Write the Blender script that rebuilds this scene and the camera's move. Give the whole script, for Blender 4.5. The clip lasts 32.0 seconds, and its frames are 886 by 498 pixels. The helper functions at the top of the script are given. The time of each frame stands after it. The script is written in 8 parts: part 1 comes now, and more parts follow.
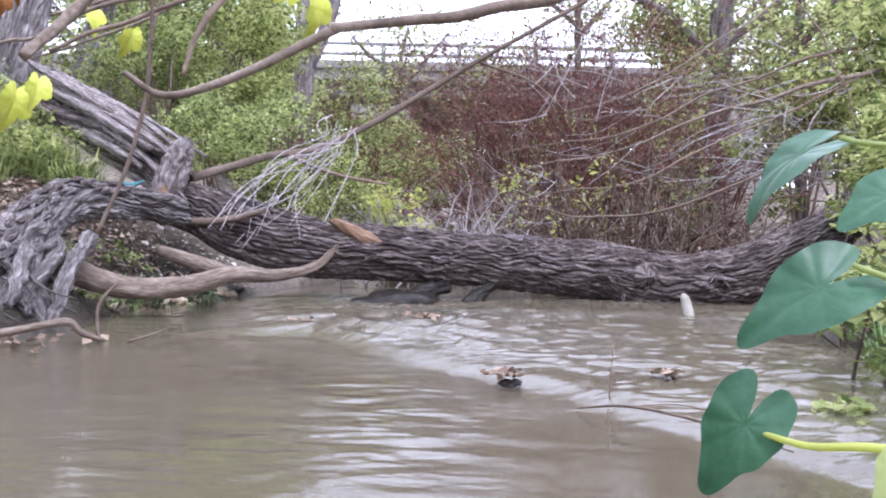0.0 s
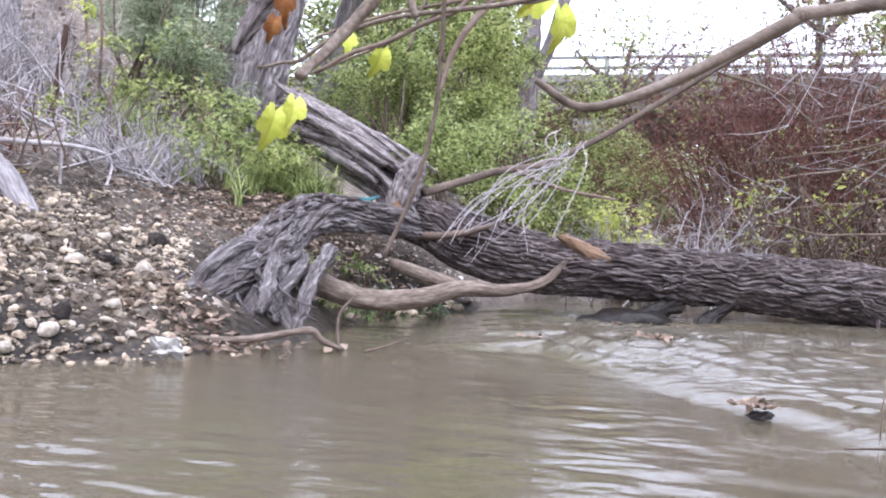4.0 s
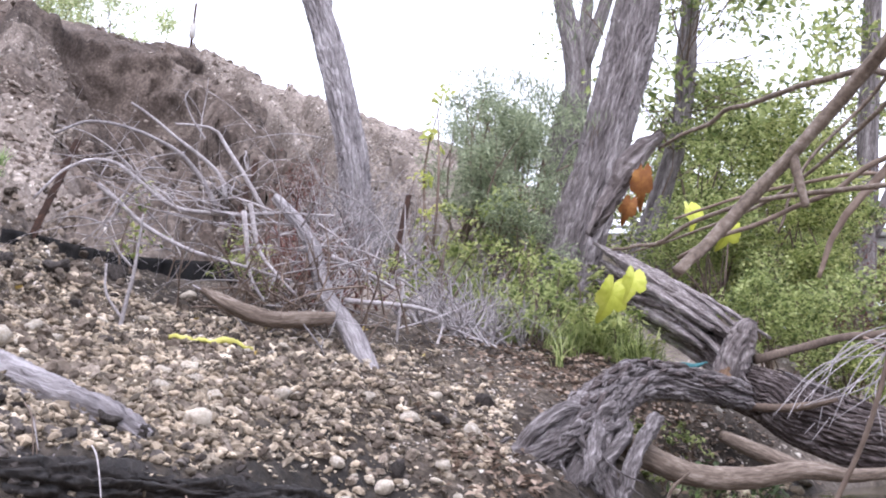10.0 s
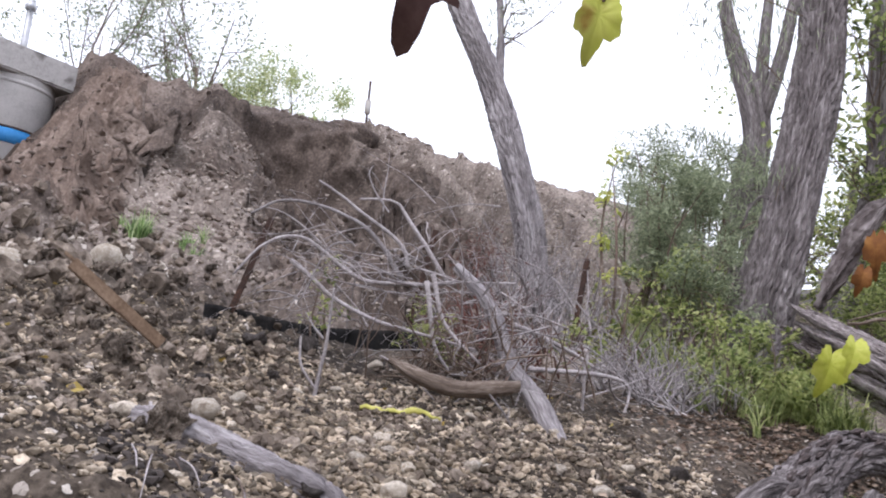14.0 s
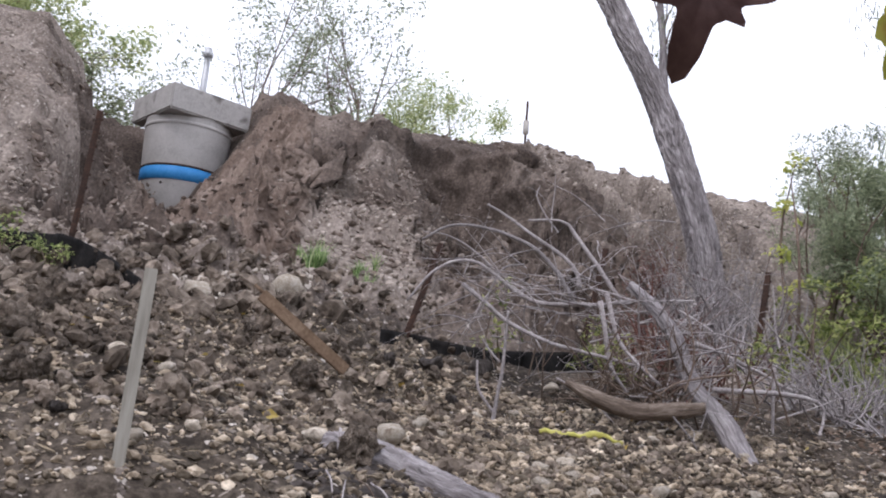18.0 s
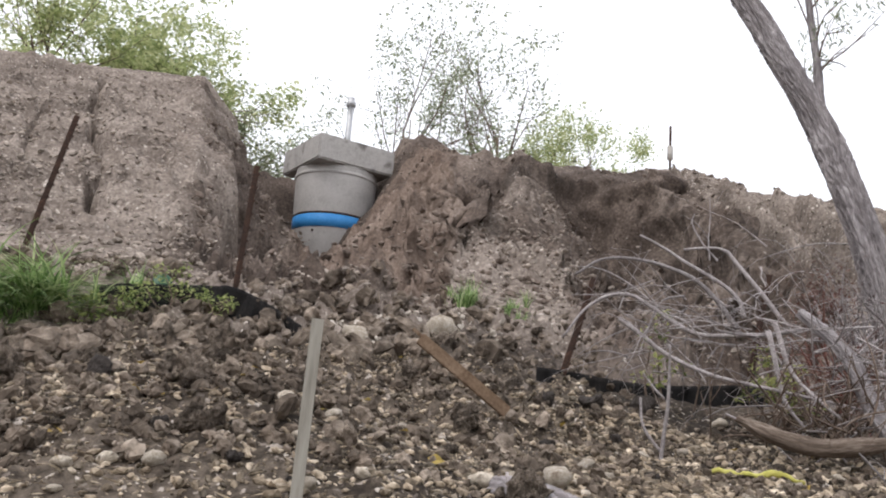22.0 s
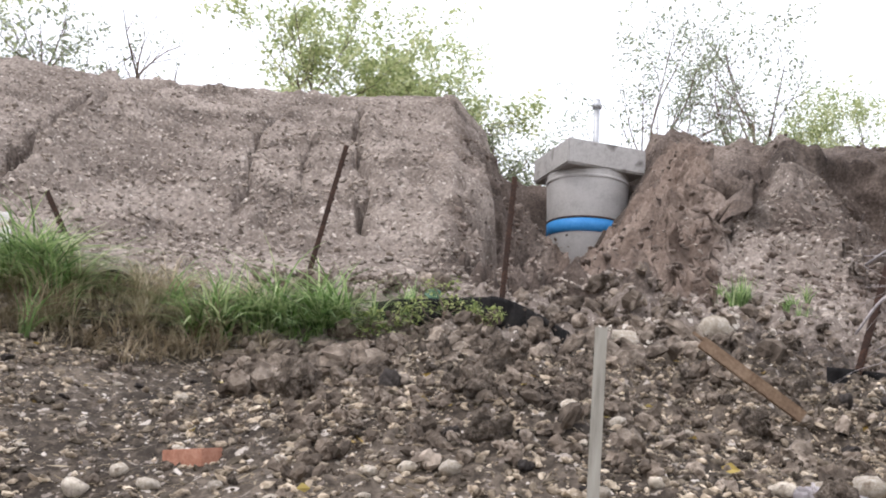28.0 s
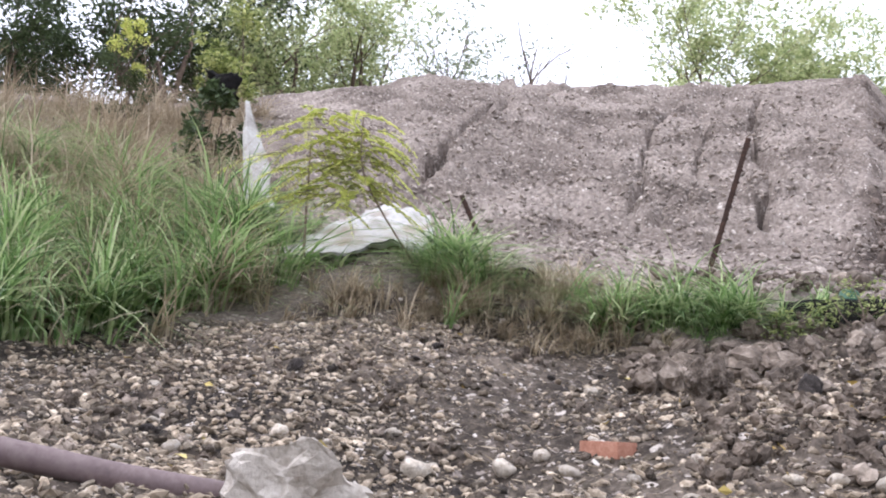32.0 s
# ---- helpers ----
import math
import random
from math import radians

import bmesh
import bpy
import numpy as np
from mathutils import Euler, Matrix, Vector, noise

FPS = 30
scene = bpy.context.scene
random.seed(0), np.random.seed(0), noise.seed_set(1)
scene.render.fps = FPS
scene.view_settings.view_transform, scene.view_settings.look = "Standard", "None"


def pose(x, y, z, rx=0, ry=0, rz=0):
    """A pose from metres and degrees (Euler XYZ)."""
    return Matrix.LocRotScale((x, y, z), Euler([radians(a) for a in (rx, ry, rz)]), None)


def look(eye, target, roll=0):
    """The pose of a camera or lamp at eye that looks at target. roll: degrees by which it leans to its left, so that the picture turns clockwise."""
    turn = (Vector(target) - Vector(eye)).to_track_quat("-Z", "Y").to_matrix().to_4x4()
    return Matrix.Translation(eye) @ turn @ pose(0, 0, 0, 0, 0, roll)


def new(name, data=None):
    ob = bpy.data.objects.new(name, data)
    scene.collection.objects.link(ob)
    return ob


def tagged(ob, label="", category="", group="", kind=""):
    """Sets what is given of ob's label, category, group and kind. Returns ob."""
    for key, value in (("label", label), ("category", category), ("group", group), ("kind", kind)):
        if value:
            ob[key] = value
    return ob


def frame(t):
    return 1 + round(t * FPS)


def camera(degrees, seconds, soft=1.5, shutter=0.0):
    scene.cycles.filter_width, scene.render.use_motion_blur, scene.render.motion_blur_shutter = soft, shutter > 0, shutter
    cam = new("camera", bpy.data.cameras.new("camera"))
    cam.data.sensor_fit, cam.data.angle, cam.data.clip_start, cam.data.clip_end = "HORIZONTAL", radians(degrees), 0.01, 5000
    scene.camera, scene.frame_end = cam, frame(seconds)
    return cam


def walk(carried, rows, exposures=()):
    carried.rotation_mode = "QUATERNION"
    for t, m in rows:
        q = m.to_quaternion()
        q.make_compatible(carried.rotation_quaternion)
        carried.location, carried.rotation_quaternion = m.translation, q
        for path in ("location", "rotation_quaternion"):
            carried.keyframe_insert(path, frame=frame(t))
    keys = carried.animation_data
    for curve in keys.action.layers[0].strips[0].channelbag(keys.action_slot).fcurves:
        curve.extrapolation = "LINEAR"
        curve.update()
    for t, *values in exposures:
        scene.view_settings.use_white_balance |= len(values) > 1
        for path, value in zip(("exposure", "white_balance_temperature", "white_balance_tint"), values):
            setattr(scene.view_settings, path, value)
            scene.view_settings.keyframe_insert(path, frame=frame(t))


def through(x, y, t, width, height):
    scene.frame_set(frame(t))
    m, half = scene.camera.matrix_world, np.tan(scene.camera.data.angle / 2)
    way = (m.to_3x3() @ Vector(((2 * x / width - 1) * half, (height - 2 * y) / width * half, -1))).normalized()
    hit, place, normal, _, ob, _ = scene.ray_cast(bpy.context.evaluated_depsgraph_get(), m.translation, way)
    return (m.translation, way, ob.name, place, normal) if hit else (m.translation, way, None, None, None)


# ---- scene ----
# ---- camera and its path ----
cam = camera(52.59, 32.0, soft=2.0)
ROWS = [
    (0, pose(-0.000, 0.000, 0.403, 89.23, -1.42, 0.02)),
    (0.5, pose(-0.007, 0.012, 0.404, 89.32, -0.39, 1.52)),
    (1, pose(-0.015, 0.022, 0.405, 89.51, -0.20, 2.92)),
    (1.5, pose(-0.022, 0.030, 0.405, 89.59, -0.44, 4.20)),
    (2, pose(-0.030, 0.038, 0.406, 89.61, -0.61, 6.16)),
    (2.5, pose(-0.037, 0.043, 0.407, 89.76, -0.96, 8.44)),
    (3, pose(-0.045, 0.047, 0.408, 89.82, -1.59, 10.04)),
    (3.5, pose(-0.052, 0.049, 0.408, 89.63, -2.17, 11.93)),
    (4, pose(-0.060, 0.050, 0.409, 89.70, -2.28, 13.86)),
    (4.5, pose(-0.068, 0.052, 0.413, 90.03, -2.63, 16.03)),
    (6.5, pose(-0.092, 0.045, 0.418, 91.88, -3.05, 22.38)),
    (7, pose(-0.102, 0.052, 0.426, 92.35, -3.32, 23.75)),
    (7.5, pose(-0.107, 0.054, 0.430, 93.45, -4.06, 26.21)),
    (8, pose(-0.112, 0.056, 0.434, 94.47, -4.11, 27.66)),
    (8.5, pose(-0.120, 0.058, 0.441, 95.55, -3.75, 29.04)),
    (9, pose(-0.128, 0.061, 0.447, 96.70, -3.90, 30.29)),
    (9.5, pose(-0.136, 0.062, 0.452, 97.39, -4.06, 31.65)),
    (10, pose(-0.144, 0.064, 0.456, 98.28, -4.82, 33.27)),
    (10.5, pose(-0.153, 0.061, 0.461, 99.30, -5.08, 35.13)),
    (11, pose(-0.161, 0.057, 0.465, 99.69, -4.87, 36.35)),
    (11.5, pose(-0.170, 0.054, 0.469, 100.13, -4.85, 37.68)),
    (12, pose(-0.179, 0.050, 0.473, 100.51, -5.08, 39.09)),
    (12.5, pose(-0.189, 0.048, 0.475, 100.65, -5.25, 40.65)),
    (13, pose(-0.199, 0.046, 0.476, 100.81, -5.39, 41.93)),
    (13.5, pose(-0.203, 0.043, 0.478, 101.25, -5.35, 43.19)),
    (14, pose(-0.207, 0.039, 0.480, 101.31, -5.11, 44.18)),
    (14.5, pose(-0.213, 0.032, 0.479, 101.36, -5.13, 45.24)),
    (16.5, pose(-0.237, 0.026, 0.488, 101.31, -5.30, 50.82)),
    (17, pose(-0.252, 0.022, 0.488, 101.40, -5.50, 52.30)),
    (17.5, pose(-0.254, 0.016, 0.489, 101.51, -5.33, 53.71)),
    (18, pose(-0.256, 0.010, 0.489, 101.66, -5.00, 54.67)),
    (18.5, pose(-0.263, 0.007, 0.492, 101.99, -4.92, 55.90)),
    (19, pose(-0.270, 0.004, 0.496, 102.09, -4.47, 57.58)),
    (19.5, pose(-0.274, 0.001, 0.497, 102.17, -4.32, 58.92)),
    (20, pose(-0.277, -0.002, 0.499, 102.23, -4.35, 60.11)),
    (20.5, pose(-0.283, -0.004, 0.502, 102.41, -4.40, 61.05)),
    (21, pose(-0.288, -0.007, 0.505, 102.71, -4.33, 61.94)),
    (21.5, pose(-0.295, -0.010, 0.506, 102.95, -4.40, 62.79)),
    (22, pose(-0.301, -0.012, 0.508, 103.12, -4.19, 64.25)),
    (22.5, pose(-0.305, -0.016, 0.509, 103.18, -4.08, 65.21)),
    (23, pose(-0.309, -0.019, 0.510, 103.11, -3.81, 66.43)),
    (23.5, pose(-0.317, -0.021, 0.511, 103.15, -3.54, 67.59)),
    (24, pose(-0.324, -0.023, 0.511, 103.28, -3.61, 68.95)),
    (24.5, pose(-0.328, -0.026, 0.513, 103.02, -3.03, 70.03)),
    (26.5, pose(-0.331, -0.050, 0.515, 102.17, -2.31, 75.26)),
    (27, pose(-0.331, -0.059, 0.518, 102.49, -2.64, 76.96)),
    (27.5, pose(-0.330, -0.067, 0.517, 102.53, -3.11, 78.39)),
    (28, pose(-0.328, -0.075, 0.516, 102.23, -3.98, 80.70)),
    (28.5, pose(-0.324, -0.082, 0.513, 101.73, -4.50, 82.88)),
    (29, pose(-0.320, -0.090, 0.510, 101.32, -5.16, 85.60)),
    (29.5, pose(-0.319, -0.100, 0.510, 101.26, -5.51, 88.00)),
    (30, pose(-0.318, -0.109, 0.510, 101.04, -6.03, 91.57)),
    (30.5, pose(-0.300, -0.124, 0.508, 100.78, -6.88, 94.50)),
    (31, pose(-0.281, -0.138, 0.506, 100.12, -7.20, 98.18)),
    (31.5, pose(-0.275, -0.150, 0.508, 99.64, -7.58, 101.23)),
    (32, pose(-0.268, -0.162, 0.509, 99.39, -8.18, 104.75)),
]
walk(cam, ROWS, [(0, 1.2, 5520, 21), (4.5, 1.22, 5600, 18), (9, 1.04, 5700, 20), (13, 0.46, 5950, 18), (18, 0.02, 6000, 17), (21, 0.03, 6400, 13), (26, 0.3, 6400, 13), (29, 0.46, 6100, 16), (32, 0.62, 5850, 18)])

# ---- sky and light: an overcast day ----
world = bpy.data.worlds.new("sky")
scene.world = world
world.use_nodes = True
wn = world.node_tree
wn.nodes.clear()
sky = wn.nodes.new("ShaderNodeTexSky")
sky.sky_type, sky.sun_disc = 'NISHITA', False
sky.sun_elevation, sky.sun_rotation = radians(52), radians(160)
sky.air_density, sky.dust_density = 1.0, 4.0
cloud = wn.nodes.new("ShaderNodeMix")
cloud.data_type = 'RGBA'
cloud.inputs[0].default_value = 0.82
cloud.inputs[7].default_value = (12.0, 12.1, 12.4, 1)
wn.links.new(sky.outputs[0], cloud.inputs[6])
back = wn.nodes.new("ShaderNodeBackground")
back.inputs[1].default_value = 0.125
wout = wn.nodes.new("ShaderNodeOutputWorld")
wn.links.new(cloud.outputs[2], back.inputs[0])
wn.links.new(back.outputs[0], wout.inputs[0])

sun = new("sun", bpy.data.lights.new("sun", 'SUN'))
sun.data.energy, sun.data.angle, sun.data.color = 1.0, radians(25), (1.0, 0.97, 0.92)
sun.matrix_world = look((3.0, -8.0, 14.0), (0.0, 0.0, 0.0))

# ---- noise and mesh helpers ----
TABLE = np.random.RandomState(7).rand(256, 256)


def lattice(x, y, seed=0):
    """Smooth value noise between -1 and 1."""
    x, y = np.asarray(x, float) + seed * 17.3, np.asarray(y, float) + seed * 9.7
    i, j = np.floor(x).astype(int), np.floor(y).astype(int)
    u, v = x - i, y - j
    u, v = u * u * (3 - 2 * u), v * v * (3 - 2 * v)
    a, b = TABLE[i & 255, j & 255], TABLE[(i + 1) & 255, j & 255]
    c, d = TABLE[i & 255, (j + 1) & 255], TABLE[(i + 1) & 255, (j + 1) & 255]
    return 2 * ((a * (1 - u) + b * u) * (1 - v) + (c * (1 - u) + d * u) * v) - 1


def fbm(x, y, octaves=4, seed=0, gain=0.5):
    total, amp = 0.0, 1.0
    for o in range(octaves):
        total = total + amp * lattice(x * 2 ** o, y * 2 ** o, seed + o)
        amp *= gain
    return total


def ramp(a, b, x):
    t = np.clip((np.asarray(x, float) - a) / (b - a), 0, 1)
    return t * t * (3 - 2 * t)


def mesh_of(name, verts, faces, material, smooth=True):
    """A mesh from arrays: faces all quads or all triangles."""
    me = bpy.data.meshes.new(name)
    verts, faces = np.asarray(verts, np.float32), np.asarray(faces, np.int32)
    n, k = faces.shape
    me.vertices.add(len(verts))
    me.vertices.foreach_set("co", verts.ravel())
    me.loops.add(n * k)
    me.loops.foreach_set("vertex_index", faces.ravel())
    me.polygons.add(n)
    me.polygons.foreach_set("loop_start", np.arange(0, n * k, k, dtype=np.int32))
    me.polygons.foreach_set("use_smooth", np.full(n, smooth))
    me.update(calc_edges=True)
    me.materials.append(material)
    return me


def thing(name, label, category, at=(0, 0, 0), group="", kind=""):
    """An empty at the base of a thing, which carries its parts."""
    ob = new(name)
    ob.location = at
    ob.empty_display_size = 0.1
    return tagged(ob, label, category, group, kind)


def child(name, me, parent, label=""):
    """A mesh given in world coordinates, as a part of a thing."""
    ob = new(name, me)
    top, shift = parent, Vector((0, 0, 0))
    while top is not None:
        shift += top.location
        top = top.parent
    me.transform(Matrix.Translation(-shift))
    ob.parent = parent
    if label:
        ob["label"] = label
    return ob


def spline(points, steps):
    """A smooth curve through points of any width: Catmull-Rom."""
    p = np.asarray(points, float)
    p = np.vstack([2 * p[0] - p[1], p, 2 * p[-1] - p[-2]])
    out = []
    for i in range(1, len(p) - 2):
        for s in np.linspace(0, 1, steps, endpoint=False):
            a, b, c, d = p[i - 1], p[i], p[i + 1], p[i + 2]
            out.append(0.5 * (2 * b + (c - a) * s + (2 * a - 5 * b + 4 * c - d) * s ** 2 + (3 * b - a - 3 * c + d) * s ** 3))
    out.append(p[-2])
    return np.array(out)


def tube(points, sides=8, steps=6, bark=0.0, ridges=9, seed=0, close=True, wob=0.0):
    """Vertices and quads of a round limb along (x, y, z, radius) points; bark: depth of the furrows along it."""
    c = spline(points, steps)
    ctr, rad = c[:, :3], np.maximum(c[:, 3], 0.0008)
    n = len(ctr)
    tan = np.gradient(ctr, axis=0)
    tan /= np.linalg.norm(tan, axis=1)[:, None] + 1e-9
    ref = np.array([0.13, 0.21, 1.0]) if abs(tan[:, 2]).mean() < 0.8 else np.array([1.0, 0.2, 0.1])
    u = np.cross(tan, ref)
    u /= np.linalg.norm(u, axis=1)[:, None] + 1e-9
    v = np.cross(tan, u)
    if wob:
        s = np.arange(n)
        ctr = ctr + u * (lattice(s * 0.33, 0 * s, seed) * wob)[:, None] + v * (lattice(s * 0.33, 0 * s + 5, seed) * wob)[:, None]
    th = np.linspace(0, 2 * np.pi, sides, endpoint=False)
    along = np.concatenate([[0], np.cumsum(np.linalg.norm(np.diff(ctr, axis=0), axis=1))])
    R = rad[:, None] * np.ones((n, sides))
    if bark:
        A, L = np.meshgrid(th, along)
        mean = max(rad.mean(), 0.02)
        # furrows: winding round strips that join again, on a closed circle
        bx, by = np.cos(A), np.sin(A)
        q = L / mean
        warp = 0.16 * lattice(bx * 1.6 + q * 0.9, by * 1.6 + q * 0.7, seed + 3) + 0.07 * lattice(q * 3.1, bx * 3 + by * 2, seed + 6)
        split = np.sin((A + warp) * ridges / 2)
        plate = 1 - np.exp(-(split / 0.42) ** 2)
        across = ramp(0.03, 0.3, np.abs(lattice(q * 1.1 + 5 * bx, by * 5 + q * 0.2, seed + 5)))
        flake = lattice(q * 5.0 + 9 * bx, 9 * by + q * 2, seed + 9) + 0.6 * lattice(q * 11 + 19 * bx, 19 * by, seed + 11)
        R = R + bark * (plate * (0.35 + 0.75 * across) - 0.75 + 0.28 * flake) + bark * 0.9 * lattice(bx * 1.4 + q * 0.35, by * 1.4, seed + 8)
    V = ctr[:, None, :] + R[:, :, None] * (np.cos(th)[None, :, None] * u[:, None, :] + np.sin(th)[None, :, None] * v[:, None, :])
    V = V.reshape(-1, 3)
    i, j = np.meshgrid(np.arange(n - 1), np.arange(sides), indexing="ij")
    F = np.stack([i * sides + j, i * sides + (j + 1) % sides, (i + 1) * sides + (j + 1) % sides, (i + 1) * sides + j], -1).reshape(-1, 4)
    if close:
        V = np.vstack([V, ctr[0], ctr[-1]])
        k, m = n * sides, np.arange(sides)
        caps = np.stack([np.full(sides, k), (m + 1) % sides, m, np.full(sides, k)], -1)
        F = np.vstack([F, np.stack([(m + 1) % sides, m, np.full(sides, k), np.full(sides, k)], -1)[:0]])
        half = np.arange(0, sides, 2)
        F = np.vstack([F, np.stack([np.full(len(half), k), (half + 2) % sides, (half + 1) % sides, half], -1)])
        b = (n - 1) * sides
        F = np.vstack([F, np.stack([np.full(len(half), k + 1), b + half, b + (half + 1) % sides, b + (half + 2) % sides], -1)])
    return V, F


def joined(pieces):
    V, F, k = [], [], 0
    for v, f in pieces:
        V.append(v)
        F.append(f + k)
        k += len(v)
    return np.vstack(V), np.vstack(F)


def limb(name, points, material, parent, label="", **kw):
    """A round limb as a part; the attribute grain runs along it, for bark and wood."""
    V, F = tube(points, **kw)
    me = mesh_of(name, V, F, material)
    sides = kw.get("sides", 8)
    c = spline(points, kw.get("steps", 6))
    along = np.concatenate([[0], np.cumsum(np.linalg.norm(np.diff(c[:, :3], axis=0), axis=1))])
    th = np.linspace(0, 2 * np.pi, sides, endpoint=False)
    r = max(c[:, 3].mean(), 0.004)
    g = np.stack([np.tile(np.cos(th) * r, len(along)), np.tile(np.sin(th) * r, len(along)), np.repeat(along * 0.16, sides)], -1)
    g = np.vstack([g, np.zeros((len(V) - len(g), 3))]).astype(np.float32)
    me.attributes.new("grain", 'FLOAT_VECTOR', 'POINT').data.foreach_set("vector", g.ravel())
    return child(name, me, parent, label)


# ---- materials ----
def material(name):
    m = bpy.data.materials.new(name)
    m.use_nodes = True
    m.node_tree.nodes.clear()
    return m, m.node_tree.nodes, m.node_tree.links


def mottled(name, colours, scale=8.0, rough=0.85, bump=0.4, fine=60.0, stretch=(1, 1, 1), stain=None, metal=0.0, depth=0.01, piece=0.0, grain=False):
    """A surface whose colour runs through a ramp by noise at two scales, with relief; piece: spread of lightness from object to object and island to island."""
    m, N, L = material(name)
    out, bsdf = N.new("ShaderNodeOutputMaterial"), N.new("ShaderNodeBsdfPrincipled")
    co, mp = N.new("ShaderNodeTexCoord"), N.new("ShaderNodeMapping")
    mp.inputs["Scale"].default_value = stretch
    if grain:
        ga = N.new("ShaderNodeAttribute")
        ga.attribute_name = "grain"
        L.new(ga.outputs["Vector"], mp.inputs[0])
    else:
        L.new(co.outputs["Object"], mp.inputs[0])
    big, small = N.new("ShaderNodeTexNoise"), N.new("ShaderNodeTexNoise")
    for nd, sc, det in ((big, scale, 6.0), (small, fine, 4.0)):
        nd.inputs["Scale"].default_value, nd.inputs["Detail"].default_value, nd.inputs["Roughness"].default_value = sc, det, 0.62
        L.new(mp.outputs[0], nd.inputs["Vector"])
    mix = N.new("ShaderNodeMath")
    mix.operation = 'MULTIPLY_ADD'
    mix.inputs[1].default_value = 0.45
    L.new(small.outputs[0], mix.inputs[0])
    half = N.new("ShaderNodeMath")
    half.operation = 'MULTIPLY'
    half.inputs[1].default_value = 0.55
    L.new(big.outputs[0], half.inputs[0])
    L.new(half.outputs[0], mix.inputs[2])
    rp = N.new("ShaderNodeValToRGB")
    els = rp.color_ramp.elements
    while len(els) < len(colours):
        els.new(0.5)
    for e, k, c in zip(els, range(len(colours)), colours):
        e.position = 0.32 + 0.36 * k / max(1, len(colours) - 1)
        e.color = (*c, 1)
    L.new(mix.outputs[0], rp.inputs[0])
    colour = rp.outputs[0]
    if piece:
        ob, geo = N.new("ShaderNodeObjectInfo"), N.new("ShaderNodeNewGeometry")
        add = N.new("ShaderNodeMath")
        add.operation = 'ADD'
        L.new(ob.outputs["Random"], add.inputs[0])
        L.new(geo.outputs["Random Per Island"], add.inputs[1])
        wrap = N.new("ShaderNodeMath")
        wrap.operation = 'FRACT'
        L.new(add.outputs[0], wrap.inputs[0])
        rng = N.new("ShaderNodeMapRange")
        rng.inputs[3].default_value, rng.inputs[4].default_value = 1 - piece, 1 + piece
        L.new(wrap.outputs[0], rng.inputs[0])
        hsv = N.new("ShaderNodeHueSaturation")
        L.new(rng.outputs[0], hsv.inputs["Value"])
        L.new(colour, hsv.inputs["Color"])
        colour = hsv.outputs[0]
    if stain:
        c, sc, lo, hi = stain
        sn = N.new("ShaderNodeTexNoise")
        sn.inputs["Scale"].default_value, sn.inputs["Detail"].default_value = sc, 5.0
        L.new(co.outputs["Object"], sn.inputs["Vector"])
        mr = N.new("ShaderNodeMapRange")
        mr.inputs[1].default_value, mr.inputs[2].default_value = lo, hi
        L.new(sn.outputs[0], mr.inputs[0])
        mc = N.new("ShaderNodeMix")
        mc.data_type = 'RGBA'
        L.new(mr.outputs[0], mc.inputs[0])
        L.new(colour, mc.inputs[6])
        mc.inputs[7].default_value = (*c, 1)
        colour = mc.outputs[2]
    L.new(colour, bsdf.inputs["Base Color"])
    bsdf.inputs["Roughness"].default_value, bsdf.inputs["Metallic"].default_value = rough, metal
    bsdf.inputs["Specular IOR Level"].default_value = 0.25
    bp = N.new("ShaderNodeBump")
    bp.inputs["Strength"].default_value, bp.inputs["Distance"].default_value = bump, depth
    L.new(mix.outputs[0], bp.inputs["Height"])
    L.new(bp.outputs[0], bsdf.inputs["Normal"])
    L.new(bsdf.outputs[0], out.inputs[0])
    return m


def leafy(name, a, b, c, rough=0.5, through=0.35):
    """Leaves: three colours by island, light passing through the blades."""
    m, N, L = material(name)
    out, geo = N.new("ShaderNodeOutputMaterial"), N.new("ShaderNodeNewGeometry")
    rp = N.new("ShaderNodeValToRGB")
    rp.color_ramp.elements.new(0.5)
    for e, p, k in zip(rp.color_ramp.elements, (0.1, 0.55, 0.95), (a, b, c)):
        e.position, e.color = p, (*k, 1)
    L.new(geo.outputs["Random Per Island"], rp.inputs[0])
    bsdf, tr, mix = N.new("ShaderNodeBsdfPrincipled"), N.new("ShaderNodeBsdfTranslucent"), N.new("ShaderNodeMixShader")
    bsdf.inputs["Roughness"].default_value = rough
    bsdf.inputs["Specular IOR Level"].default_value = 0.3
    mix.inputs[0].default_value = through
    L.new(rp.outputs[0], bsdf.inputs["Base Color"])
    L.new(rp.outputs[0], tr.inputs[0])
    L.new(bsdf.outputs[0], mix.inputs[1])
    L.new(tr.outputs[0], mix.inputs[2])
    L.new(mix.outputs[0], out.inputs[0])
    return m

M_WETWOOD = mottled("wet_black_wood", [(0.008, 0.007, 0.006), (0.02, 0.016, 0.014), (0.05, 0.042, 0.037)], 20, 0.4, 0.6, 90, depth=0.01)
M_BARK = mottled("furrowed_bark", [(0.016, 0.012, 0.011), (0.08, 0.062, 0.058), (0.36, 0.31, 0.297)], 34, 0.94, 1.0, 130, depth=0.03, grain=True)
M_GREYBARK = mottled("pale_grey_bark", [(0.032, 0.026, 0.025), (0.15, 0.13, 0.127), (0.46, 0.42, 0.41)], 36, 0.94, 1.0, 150, depth=0.04, grain=True)
M_BARE = mottled("bare_wood", [(0.04, 0.029, 0.022), (0.15, 0.114, 0.088), (0.33, 0.275, 0.228)], 34, 0.78, 0.7, 150, depth=0.012, grain=True)
